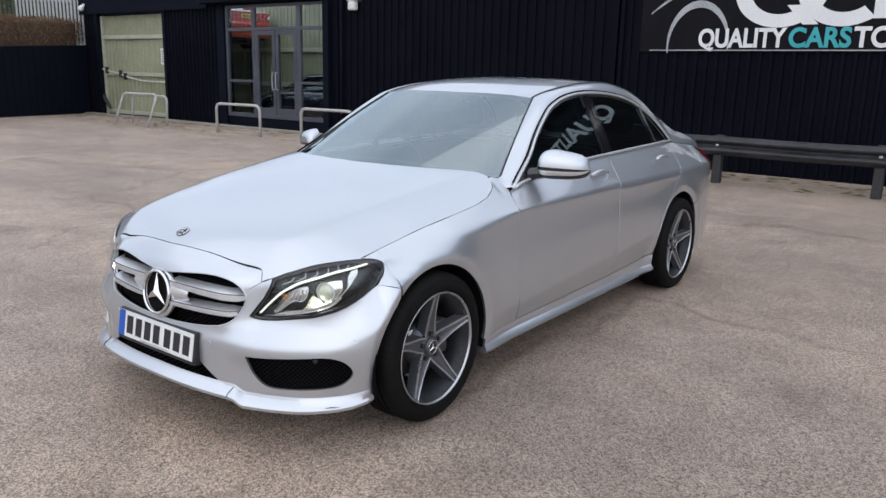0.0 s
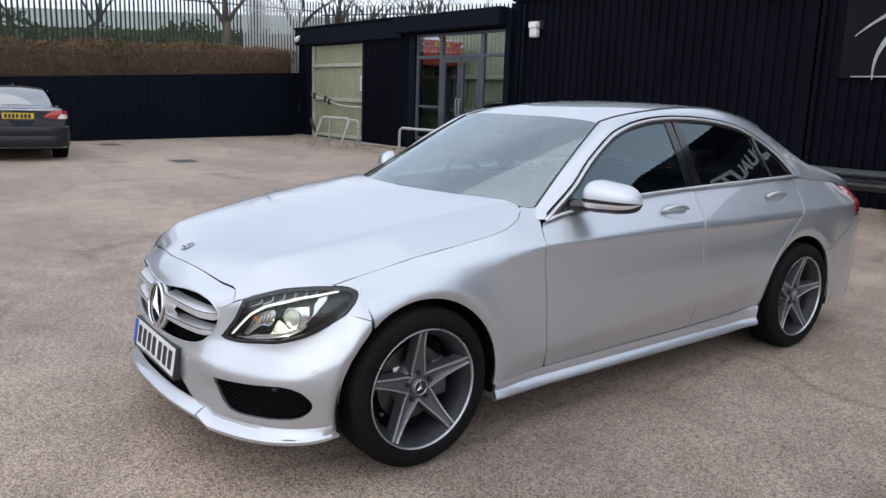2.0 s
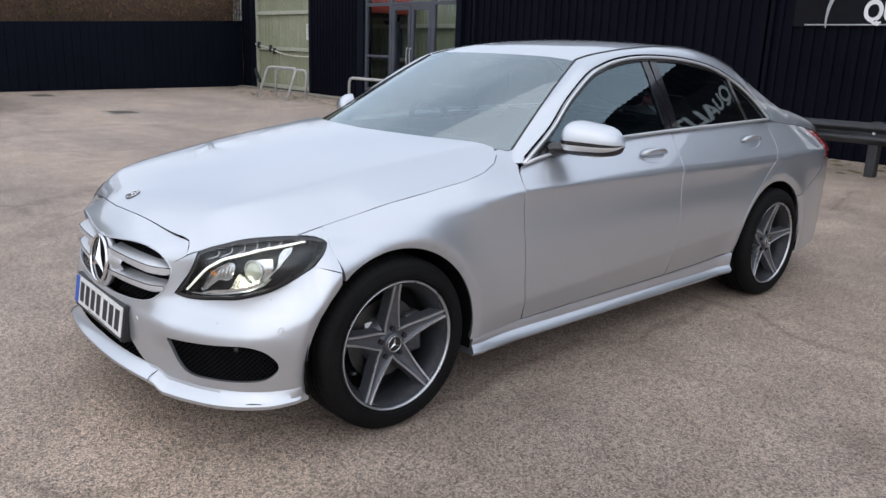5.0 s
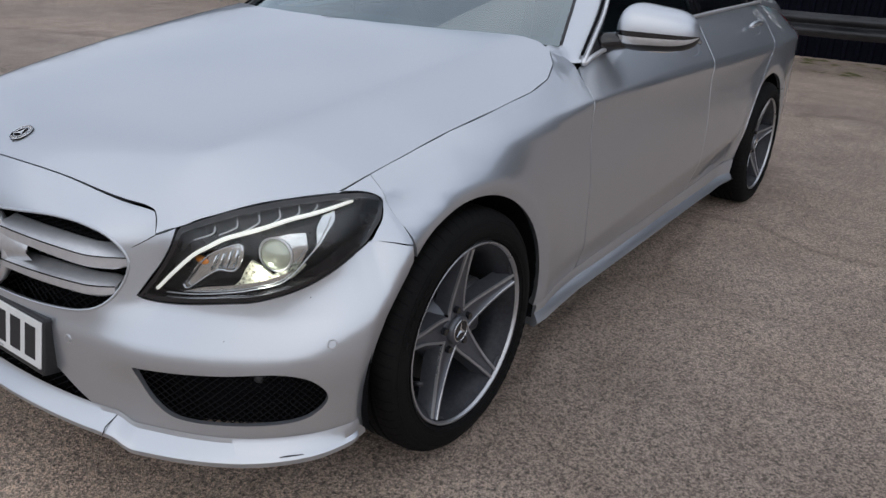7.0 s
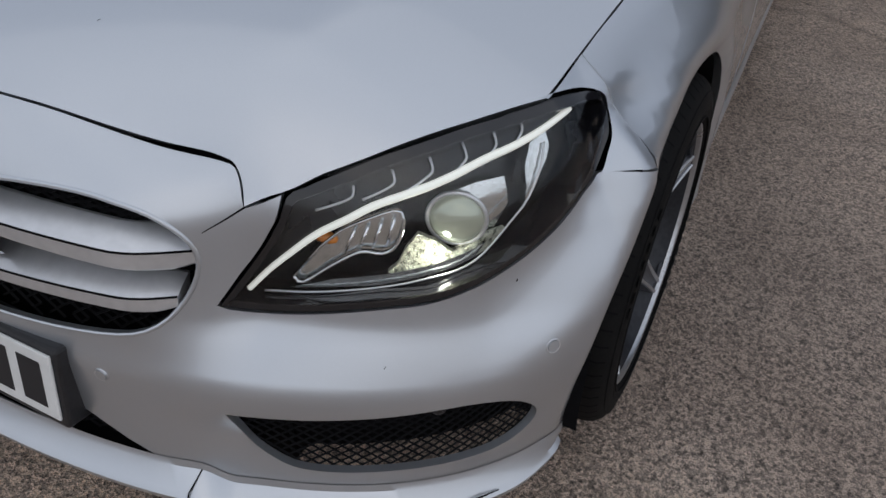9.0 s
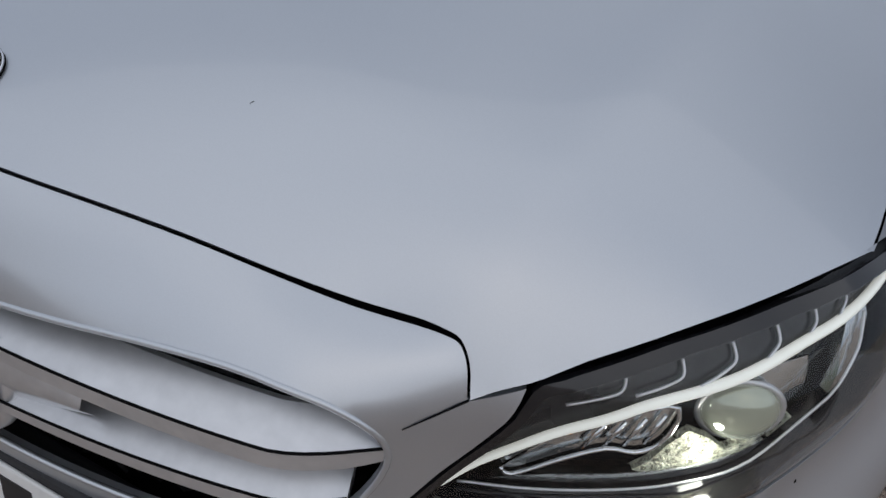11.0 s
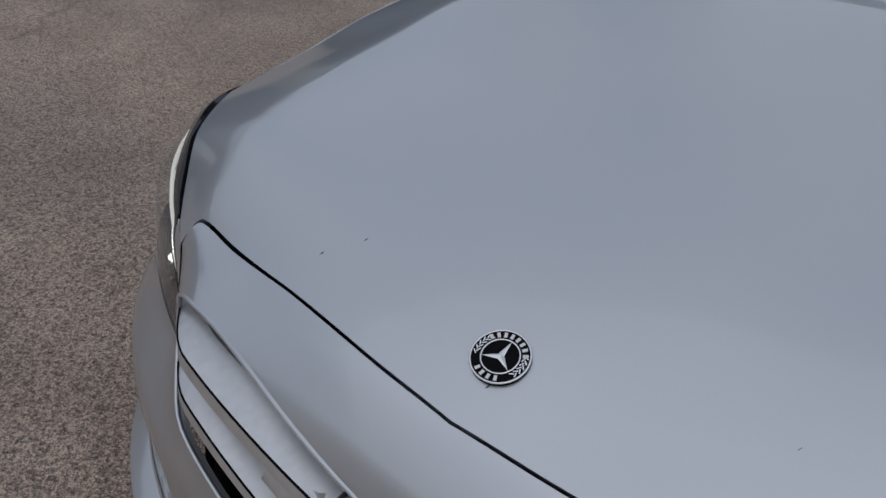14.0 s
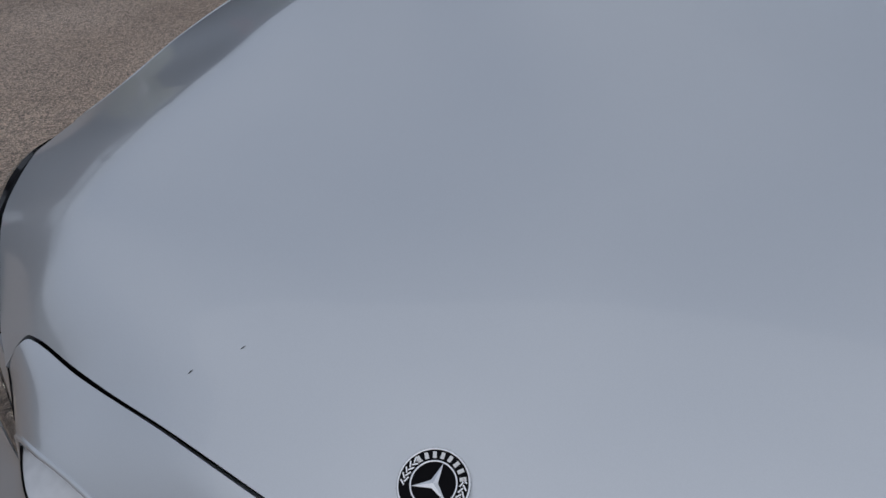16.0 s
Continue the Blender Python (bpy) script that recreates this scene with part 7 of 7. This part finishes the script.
def wheel(at, face, spin):
    """An 18-inch wheel on a low tyre; face +1: outer side towards +x."""
    w = part("wheel", bmesh.new(), M_rubber, car)
    w.matrix_basis = Matrix.Translation(at) @ (Matrix.Identity(4) if face > 0 else Matrix.Rotation(math.pi, 4, "Z")) @ Matrix.Rotation(radians(spin), 4, "X")
    outer = [(0.070, 0.3258), (0.086, 0.3215), (0.098, 0.3120), (0.107, 0.2960), (0.1115, 0.2770), (0.1105, 0.2630), (0.1066, 0.2535), (0.1000, 0.2485), (0.090, 0.2480)]
    prof = [(-x, r) for x, r in outer[::-1]]
    for gx in (-0.046, -0.015, 0.015, 0.046):
        prof += [(gx - 0.0055, 0.3268), (gx - 0.0045, 0.3195), (gx + 0.0045, 0.3195), (gx + 0.0055, 0.3268)]
    prof += outer
    tyre = part("tyre", lathe_bm(prof, 96), M_rubber, w, smooth=True)
    tyre.data.set_sharp_from_angle(angle=radians(40))
    # shoulder grooves and sipes: black strips for their shade, just proud of the rubber
    verts, faces = [], []
    for i in range(66):
        a0 = 2 * math.pi * i / 66
        for sg in (-1, 1):
            for path, wide in (((( 0.056, 0.32695, 0.0), (0.070, 0.32630, 0.012), (0.086, 0.32200, 0.024), (0.098, 0.31260, 0.030)), 0.0105), (((0.020, 0.3270, 0.02), (0.041, 0.3270, 0.05)), 0.008)):
                k = len(verts)
                for x, r, dd in path:
                    for e in (0.0, wide):
                        a = a0 + dd + e + (0.03 if sg < 0 else 0.0)
                        verts.append((sg * x, r * math.cos(a), r * math.sin(a)))
                for q in range(len(path) - 1):
                    faces.append((k + 2 * q, k + 2 * q + 1, k + 2 * q + 3, k + 2 * q + 2))
    me = bpy.data.meshes.new("tread_pattern")
    me.from_pydata(verts, [], faces)
    me.materials.append(M_gap)
    ob = new("tread_pattern", me)
    ob.parent = tyre
    tagged(ob, "black strips standing for the cross grooves of the tread", kind="stuff")
    for r, wd, x in ((0.2575, 0.0020, 0.1100), (0.2700, 0.0010, 0.1110), (0.2990, 0.0014, 0.1055)):
        part("sidewall_rib", ring_x(r, wd, x), M_rubber, tyre, smooth=True)
    for a0 in (40, 220):
        bm = bmesh.new()
        for i in range(7):
            a = radians(a0 + i * 5.2)
            m = Matrix.Rotation(a, 4, "X") @ Matrix.Translation((0.1106, 0, 0.284)) @ Matrix.Rotation(radians(6), 4, "Y")
            bmesh.ops.create_cube(bm, size=1, matrix=m @ Matrix.Diagonal((0.0014, 0.016, 0.013, 1)))
        part("sidewall_lettering_bar", bm, M_rubber, tyre)
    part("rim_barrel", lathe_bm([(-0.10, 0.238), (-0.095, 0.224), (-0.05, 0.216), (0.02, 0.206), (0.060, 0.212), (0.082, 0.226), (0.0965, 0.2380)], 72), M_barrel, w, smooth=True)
    part("rim_lip", lathe_bm([(0.0955, 0.2372), (0.1030, 0.2392), (0.1052, 0.2425), (0.1040, 0.2455), (0.0985, 0.2462), (0.088, 0.2475)], 96), M_rim_cut, w, "machined rim edge", smooth=True)
    # five tapering spokes: a grey hollow between two machined ribs
    for k in range(5):
        rot = Matrix.Rotation(2 * math.pi * k / 5, 4, "X")
        bm = spoke_bm(((-1.0, -0.010, -0.045), (-1.0, -0.003, -0.010), (-1.0, 0.0, -0.002), (-1.0, 0.0065, -0.001), (-0.55, 0.003, -0.0060), (0.0, 0.0, -0.0075), (0.55, -0.003, -0.0060), (1.0, -0.0065, -0.001), (1.0, 0.0, -0.002), (1.0, 0.003, -0.010), (1.0, 0.010, -0.045)))
        bm.transform(rot)
        sp = part("spoke", bm, M_rim_dark, w, smooth=True)
        sp.data.set_sharp_from_angle(angle=radians(28))
        for sg in (-1, 1):
            bm = spoke_bm(((sg, sg * 0.0012, -0.0050), (sg, 0.0, 0.0), (sg, -sg * 0.0062, 0.0008), (sg, -sg * 0.0078, -0.0022)), 0.040, 0.2335, 0.0006)
            bm.transform(rot)
            part("spoke_rib", bm, M_rim_cut, sp, "bright machined rib")
        # short web where the spoke meets the rim
        bm = bmesh.new()
        q = [bm.verts.new(v) for v in ((0.092, -0.014, 0.222), (0.095, -0.016, 0.2325), (0.093, -0.052, 0.2270), (0.088, -0.045, 0.2235))]
        bm.faces.new(q)
        bm.transform(rot)
        bmesh.ops.solidify(bm, geom=bm.faces[:], thickness=0.004)
        part("spoke_web", bm, M_rim_dark, sp)
    part("hub", lathe_bm([(0.0, 0.10), (0.030, 0.084), (0.050, 0.066), (0.0585, 0.052), (0.0600, 0.0)], 40), M_rim_dark, w, smooth=True)
    for k in range(5):
        a = 2 * math.pi * k / 5
        # small hub holes are black plugs, their shade put into the colour
        for nm, r0, aa, rad, mt in (("wheel_bolt", 0.056, a, 0.0105, M_gloss_black), ("hub_dimple", 0.062, a + math.pi / 5, 0.0055, M_gap)):
            bm = bmesh.new()
            bmesh.ops.create_cone(bm, cap_ends=True, segments=12, radius1=rad, radius2=rad * 0.9, depth=0.012, matrix=Matrix.Translation((0.0625 if nm == "wheel_bolt" else 0.0535, -r0 * math.sin(aa), r0 * math.cos(aa))) @ Matrix.Rotation(radians(90), 4, "Y"))
            part(nm, bm, mt, w)
    cap = part("centre_cap", lathe_bm([(0.060, 0.041), (0.070, 0.040), (0.0735, 0.036), (0.0740, 0.0)], 40), M_rim_dark, w, smooth=True)
    bm = bmesh.new()
    bmesh.ops.create_circle(bm, cap_ends=True, segments=40, radius=0.030, matrix=Matrix.Translation((0.0745, 0, 0)) @ Matrix.Rotation(radians(90), 4, "Y"))
    part("cap_field", bm, M_gloss_black, cap)
    bm = three_arm_bm(0.026, 0.006, 0.003)
    bm.transform(Matrix.Translation((0.0755, 0, 0)) @ Matrix.Rotation(radians(90), 4, "Z") @ Matrix.Rotation(radians(90), 4, "X"))
    part("cap_star", bm, M_chrome, cap)
    part("cap_ring", ring_x(0.029, 0.0016, 0.0750), M_chrome, cap, smooth=True)
    # black disc added behind the spokes to darken the gaps between them
    part("dust_shield", lathe_bm([(-0.030, 0.206), (-0.032, 0.0)], 48), M_gap, w, smooth=True)
    part("brake_disc", lathe_bm([(0.0, 0.075), (0.002, 0.155), (-0.02, 0.155), (-0.022, 0.075)], 64), M_disc, w, smooth=False)
    part("caliper", boxes((-0.05, 0.030, 0.085, 0.165, -0.08, 0.08)), M_caliper, w, bevel=0.015)
    part("caliper_tag", boxes((0.006, 0.010, -0.085, -0.055, 0.055, 0.080)), M_white_plastic, w)
    a = radians(-62 - 45)
    part("valve", tube_bm([(0.070, 0.206 * math.sin(a), 0.206 * math.cos(a)), (0.094, 0.196 * math.sin(a), 0.196 * math.cos(a))], 0.0065, 8), M_trim, w, smooth=True)
    return w


def ring_x(r, wd, x):
    bm = ring_bm(r, wd, 72, 6)
    bm.transform(Matrix.Translation((x, 0, 0)) @ Matrix.Rotation(radians(90), 4, "Y"))
    return bm


wheel((0.790, -0.004, 0.3265), 1, 2)
wheel((0.792, 2.815, 0.3265), 1, -6)
wheel((-0.792, 0.0, 0.3265), -1, 20)
wheel((-0.792, 2.815, 0.3265), -1, 40)

# cabin
cabin = part("cabin", bmesh.new(), M_cabin, car)
part("cabin_floor", boxes((-0.70, 0.70, 0.55, 3.0, 0.34, 0.38)), M_cabin, cabin)
bm = boxes((-0.69, 0.69, 0.62, 1.12, 0.60, 0.955))
part("dashboard", bm, M_cabin, cabin, bevel=0.06)
part("door_card", boxes((0.68, 0.72, 0.75, 2.8, 0.4, 0.97)), M_cabin, cabin, bevel=0.02)
part("door_card", boxes((-0.72, -0.68, 0.75, 2.8, 0.4, 0.97)), M_cabin, cabin, bevel=0.02)
part("parcel_shelf", boxes((-0.6, 0.6, 2.72, 3.2, 0.93, 0.98)), M_cabin, cabin, bevel=0.02)
part("steering_wheel", tube_bm([(-0.36 + 0.185 * math.cos(a), 1.20 - 0.06 * math.sin(a), 0.93 + 0.175 * math.sin(a)) for a in [2 * math.pi * k / 32 for k in range(33)]], 0.016, 8), M_cabin, cabin, smooth=True)
for x in (-0.36, 0.36):
    for y, hi in ((1.62, 1.0), (2.48, 0.96)):
        st = part("seat", bmesh.new(), M_seat, cabin)
        part("cushion", boxes((x - 0.25, x + 0.25, y - 0.45, y + 0.05, 0.48, 0.64)), M_seat, st, bevel=0.06)
        bm = boxes((x - 0.24, x + 0.24, -0.07, 0.07, 0.60, hi + 0.10))
        bm.transform(Matrix.Translation((0, y + 0.10, 0)) @ Matrix.Rotation(radians(-14), 4, "X") @ Matrix.Translation((0, 0.05, -0.02)))
        part("backrest", bm, M_seat, st, bevel=0.06)
        bm = boxes((x - 0.13, x + 0.13, y + 0.26, y + 0.36, hi + 0.12, hi + 0.29))
        part("headrest", bm, M_seat, st, bevel=0.05)
part("rear_view_mirror", boxes((-0.11, 0.11, 1.215, 1.25, 1.255, 1.325)), M_gloss_black, cabin, bevel=0.015)
part("sensor_pod", boxes((-0.06, 0.06, 1.20, 1.30, 1.325, 1.36)), M_cabin, cabin, bevel=0.015)
part("roof_lining", boxes((-0.46, 0.46, 1.42, 2.55, 1.345, 1.36)), M_seat, cabin)

# the right-hand half of the body stands a little wider of the badge than the left
for ob in car.children_recursive:
    if ob.type != "MESH" or ob.matrix_world != Matrix.Identity(4):
        continue
    for v in ob.data.vertices:
        if v.co.x < 0:
            v.co.x -= (0.020 * ease(0.15, 0.48, -v.co.x) + 0.018 * ease(0.62, 0.80, -v.co.x) * ease(-0.35, 0.0, v.co.y)) * (1 - ease(0.8, 2.4, v.co.y))


# ---- dark parked saloons ----
M_navy = car_paint("dark_blue_paint", (0.012, 0.014, 0.026), 0.4, 0.25)
M_bumper_dark = surface("dark_blue_bumper", (0.008, 0.009, 0.016), (0.013, 0.014, 0.022), 0.4, 0.2, 6, 60, 0.0, coat=0.12)
M_rear_glass = plain("tinted_rear_glass", (0.05, 0.058, 0.06), 0.04, ior=3.2, coat=1.0)
M_clear_lamp = plain("clear_lamp", (0.75, 0.72, 0.68), 0.15, coat=1.0)


def dark_saloon(label, at, turn):
    """A four-door saloon, its tail at y = 0 and its nose at y = 4.65."""
    c = thing("dark_saloon", label, "car", "dark parked saloons")
    wid = knots((0.0, 0.76), (0.10, 0.815), (0.35, 0.865), (0.9, 0.89), (2.4, 0.895), (3.6, 0.88), (4.2, 0.84), (4.5, 0.76), (4.65, 0.62))
    deck = knots((0.0, 0.985), (0.12, 1.015), (0.5, 1.035), (0.8, 1.03), (1.3, 0.985), (2.4, 0.965), (3.3, 0.955), (3.8, 0.90), (4.3, 0.80), (4.55, 0.70), (4.65, 0.60))
    bm = bmesh.new()
    prev = None
    for i in range(60):
        y = 4.65 * i / 59
        w, d = wid(y), deck(y)
        half = [(0.0, d), (0.40 * w, d - 0.003), (0.72 * w, d - 0.012), (0.88 * w, d - 0.04), (0.965 * w, d - 0.11), (w, d - 0.25), (w, 0.52), (0.985 * w, 0.36), (0.95 * w, 0.24)]
        for cy in (0.98, 3.70):
            if abs(y - cy) < 0.36:
                top = 0.32 + math.sqrt(0.36 ** 2 - (y - cy) ** 2)
                half = [(x, max(z, top if x > 0.5 else z)) for x, z in half]
        row = [bm.verts.new((x, y, z)) for x, z in half] + [bm.verts.new((-x, y, z)) for x, z in half[:0:-1]]
        n = len(row)
        if prev:
            for k in range(n):
                if k == len(half) - 1:
                    continue
                bm.faces.new((prev[k], prev[(k + 1) % n], row[(k + 1) % n], row[k]))
        else:
            bm.faces.new(row)
        prev = row
    bm.faces.new(prev[::-1])
    bmesh.ops.recalc_face_normals(bm, faces=bm.faces)
    ob = part("body", bm, M_navy, c, smooth=True)
    md = ob.modifiers.new("split", "EDGE_SPLIT")
    md.split_angle = radians(50)
    part("underside", boxes((-0.72, 0.72, 0.2, 4.4, 0.2, 0.4)), M_gap, c)

    def skin(nm, f, mat, nu=12, nv=8, lab=""):
        bm = bmesh.new()
        rows = [[bm.verts.new(f(-1 + 2 * i / nu, j / nv)) for i in range(nu + 1)] for j in range(nv + 1)]
        for a, b in zip(rows, rows[1:]):
            for k in range(nu):
                bm.faces.new((a[k], a[k + 1], b[k + 1], b[k]))
        return part(nm, bm, mat, c, lab, smooth=True)

    def arched(p, q, wp, wq, crown, belly):
        return lambda a, t: ((wp + (wq - wp) * t) * a, p[0] + (q[0] - p[0]) * t + crown * a * a * (1 if q[0] > p[0] else -1) * (1 - t), p[1] + (q[1] - p[1]) * t - 0.045 * a * a + belly * t * (1 - t))

    skin("rear_screen", arched((0.62, 1.04), (1.32, 1.375), 0.66, 0.53, 0.12, 0.10), M_rear_glass, lab="rear screen")
    skin("roof_panel", arched((1.30, 1.375), (2.55, 1.385), 0.55, 0.55, 0.0, 0.10), M_navy)
    skin("windscreen", arched((3.35, 0.98), (2.53, 1.385), 0.68, 0.54, 0.14, 0.08), M_privacy)
    for s in (1, -1):
        def flank(y, z):
            k = (z - 1.0) / 0.36
            return Vector((s * (0.76 - 0.19 * k), y, z))
        def strip(nm, pts, mat, lab=""):
            bm = bmesh.new()
            bm.faces.new([bm.verts.new(flank(y, z)) for y, z in pts])
            return part(nm, bm, mat, c, lab)
        strip("side_glass", [(0.98, 1.02), (1.42, 1.30), (1.92, 1.335), (1.92, 1.0)], M_privacy)
        strip("side_glass", [(1.98, 1.0), (1.98, 1.335), (2.50, 1.30), (3.15, 1.0)], M_privacy)
        strip("rear_pillar", [(0.55, 1.02), (0.98, 1.02), (1.42, 1.30), (1.92, 1.335), (1.92, 1.375), (1.30, 1.355)], M_navy)
        strip("front_pillar", [(1.92, 1.375), (1.92, 1.335), (2.50, 1.30), (3.15, 1.0), (3.35, 0.98), (2.55, 1.36)], M_navy)
        strip("door_pillar", [(1.92, 1.0), (1.92, 1.335), (1.98, 1.335), (1.98, 1.0)], M_gloss_black)
        part("window_trim", tube_bm([flank(y, z) + Vector((s * 0.004, 0, 0)) for y, z in ((0.96, 1.005), (1.42, 1.312), (1.92, 1.347), (2.52, 1.312), (3.2, 0.99), (0.96, 1.005))], 0.012, 6), M_chrome, c, smooth=True)
        lm = part("tail_light", bmesh.new(), M_red_lens, c)
        bm = bmesh.new()
        cols = [(0.42, -0.012, 0.825, 0.832), (0.50, -0.014, 0.815, 0.895), (0.58, -0.014, 0.80, 0.945), (0.67, -0.014, 0.795, 0.96), (0.745, -0.010, 0.79, 0.962), (0.785, 0.015, 0.79, 0.955), (0.828, 0.09, 0.795, 0.935), (0.858, 0.20, 0.81, 0.90)]
        rows = []
        for x, y, lo, hi in cols:
            rows.append([bm.verts.new((s * (x - dx), y + dy, z)) for z, dx, dy in ((lo, 0.03, 0.04), (lo, 0.0, 0.0), (0.5 * (lo + hi), -0.004, -0.006), (hi, 0.0, 0.0), (hi, 0.03, 0.04))])
        for r0, r1 in zip(rows, rows[1:]):
            for k in range(4):
                bm.faces.new((r0[k], r1[k], r1[k + 1], r0[k + 1]))
        bmesh.ops.recalc_face_normals(bm, faces=bm.faces)
        part("red_lens", bm, M_red_lens, lm)
        bm = bmesh.new()
        rows = [[bm.verts.new((s * x, y, z)) for z in (lo, hi)] for x, y, lo, hi in ((0.655, -0.024, 0.80, 0.805), (0.70, -0.026, 0.80, 0.865), (0.755, -0.018, 0.80, 0.89), (0.795, 0.008, 0.80, 0.885), (0.836, 0.085, 0.81, 0.86))]
        for r0, r1 in zip(rows, rows[1:]):
            bm.faces.new((r0[0], r1[0], r1[1], r0[1]))
        bmesh.ops.recalc_face_normals(bm, faces=bm.faces)
        bmesh.ops.solidify(bm, geom=bm.faces[:], thickness=0.008)
        part("clear_lens", bm, M_clear_lamp, lm)
        for cy in (0.98, 3.70):
            w = part("wheel", bmesh.new(), M_rubber, c)
            w.matrix_basis = Matrix.Translation((s * 0.78, cy, 0.31)) @ (Matrix.Identity(4) if s > 0 else Matrix.Rotation(math.pi, 4, "Z"))
            part("tyre", lathe_bm([(-0.10, 0.21), (-0.105, 0.27), (-0.09, 0.305), (0.09, 0.305), (0.105, 0.27), (0.10, 0.21)], 40), M_rubber, w, smooth=True)
            part("rim", lathe_bm([(0.10, 0.212), (0.085, 0.20), (0.05, 0.19), (0.05, 0.0)], 40), M_rim_dark, w, smooth=True)
            for k in range(7):
                bm = boxes((0.05, 0.088, -0.022, 0.022, 0.03, 0.205))
                bm.transform(Matrix.Rotation(2 * math.pi * k / 7, 4, "X"))
                part("spoke", bm, M_rim_cut, w, bevel=0.006)
            part("arch_liner", lathe_bm([(-0.16, 0.345), (0.07, 0.352)], 32), M_gap, w, smooth=True)
    # bumper with rounded corners
    bm = bmesh.new()
    prev = None
    for i in range(33):
        a = -1 + 2 * i / 32
        x = 0.865 * math.copysign(1 - (1 - abs(a)) ** 1.5, a)
        y = -0.10 + 0.66 * max(0.0, abs(a) - 0.42) ** 1.9
        row = [bm.verts.new((x, y + dy, z)) for dy, z in ((0.06, 0.66), (0.01, 0.655), (0.0, 0.63), (0.0, 0.50), (0.012, 0.485), (0.012, 0.47), (0.004, 0.455), (0.02, 0.33), (0.05, 0.27))]
        if prev:
            for k in range(len(row) - 1):
                bm.faces.new((prev[k], prev[k + 1], row[k + 1], row[k]))
        prev = row
    bmesh.ops.recalc_face_normals(bm, faces=bm.faces)
    part("rear_bumper", bm, M_bumper_dark, c, "dark blue moulded rear bumper", smooth=True)
    part("bright_strip", boxes((-0.60, 0.60, -0.022, 0.01, 0.945, 0.972)), M_chrome, c, "chrome strip over the plate", bevel=0.008)
    pl = part("number_plate", bmesh.new(), M_plate_y, c)
    part("plate_face", boxes((-0.26, 0.26, -0.016, 0.0, 0.79, 0.90)), M_plate_y, pl, "yellow rear plate", bevel=0.004)
    for i in range(7):
        x = -0.225 + i * 0.063 + (0.012 if i > 3 else 0)
        part("character_bar", boxes((x, x + 0.044, -0.019, -0.016, 0.808, 0.882)), M_black_bar, pl)
    part("plate_recess_lip", tube_bm(spline([(-0.33, -0.006, 0.93), (-0.32, -0.006, 0.79), (-0.2, -0.006, 0.765), (0.2, -0.006, 0.765), (0.32, -0.006, 0.79), (0.33, -0.006, 0.93)], 5), 0.008, 6), M_navy, c, smooth=True)
    part("aerial_fin", boxes((-0.02, 0.02, 1.45, 1.60, 1.40, 1.435)), M_navy, c, bevel=0.01)
    c.matrix_world = pose(*at, 0, 0, turn)
    return c


jag = dark_saloon("dark blue saloon parked tail-out with a yellow rear plate", (-13.1, 0.70, 0), 84)
inside_car = copy_thing(jag, pose(-9.7, 12.05, 0.012, 0, 0, 88))
tagged(inside_car, "dark saloon standing inside behind the shopfront glass")

M_red_paint = car_paint("red_paint", (0.42, 0.035, 0.02), 0.2, 0.3)
red_car = copy_thing(jag, pose(-15.55, 12.35, 2.12, 0, 0, 90))
tagged(red_car, "red car raised on a workshop lift behind the glazing", "car")
for o in red_car.children_recursive:
    if o.type == "MESH" and o.data.materials and o.data.materials[0] in (M_navy, M_bumper_dark):
        o.data = o.data.copy()
        o.data.materials[0] = M_red_paint
lift = thing("car_lift", "two-post steel car lift in the workshop", "lift")
for px, py in ((-16.4, 13.25), (-16.4, 11.15)):
    part("lift_post", boxes((px - 0.12, px + 0.12, py - 0.12, py + 0.12, 0.012, 3.0)), M_charcoal, lift, bevel=0.01)
part("lift_arm", boxes((-16.46, -16.34, 11.2, 13.2, 2.20, 2.28)), M_charcoal, lift, bevel=0.01)
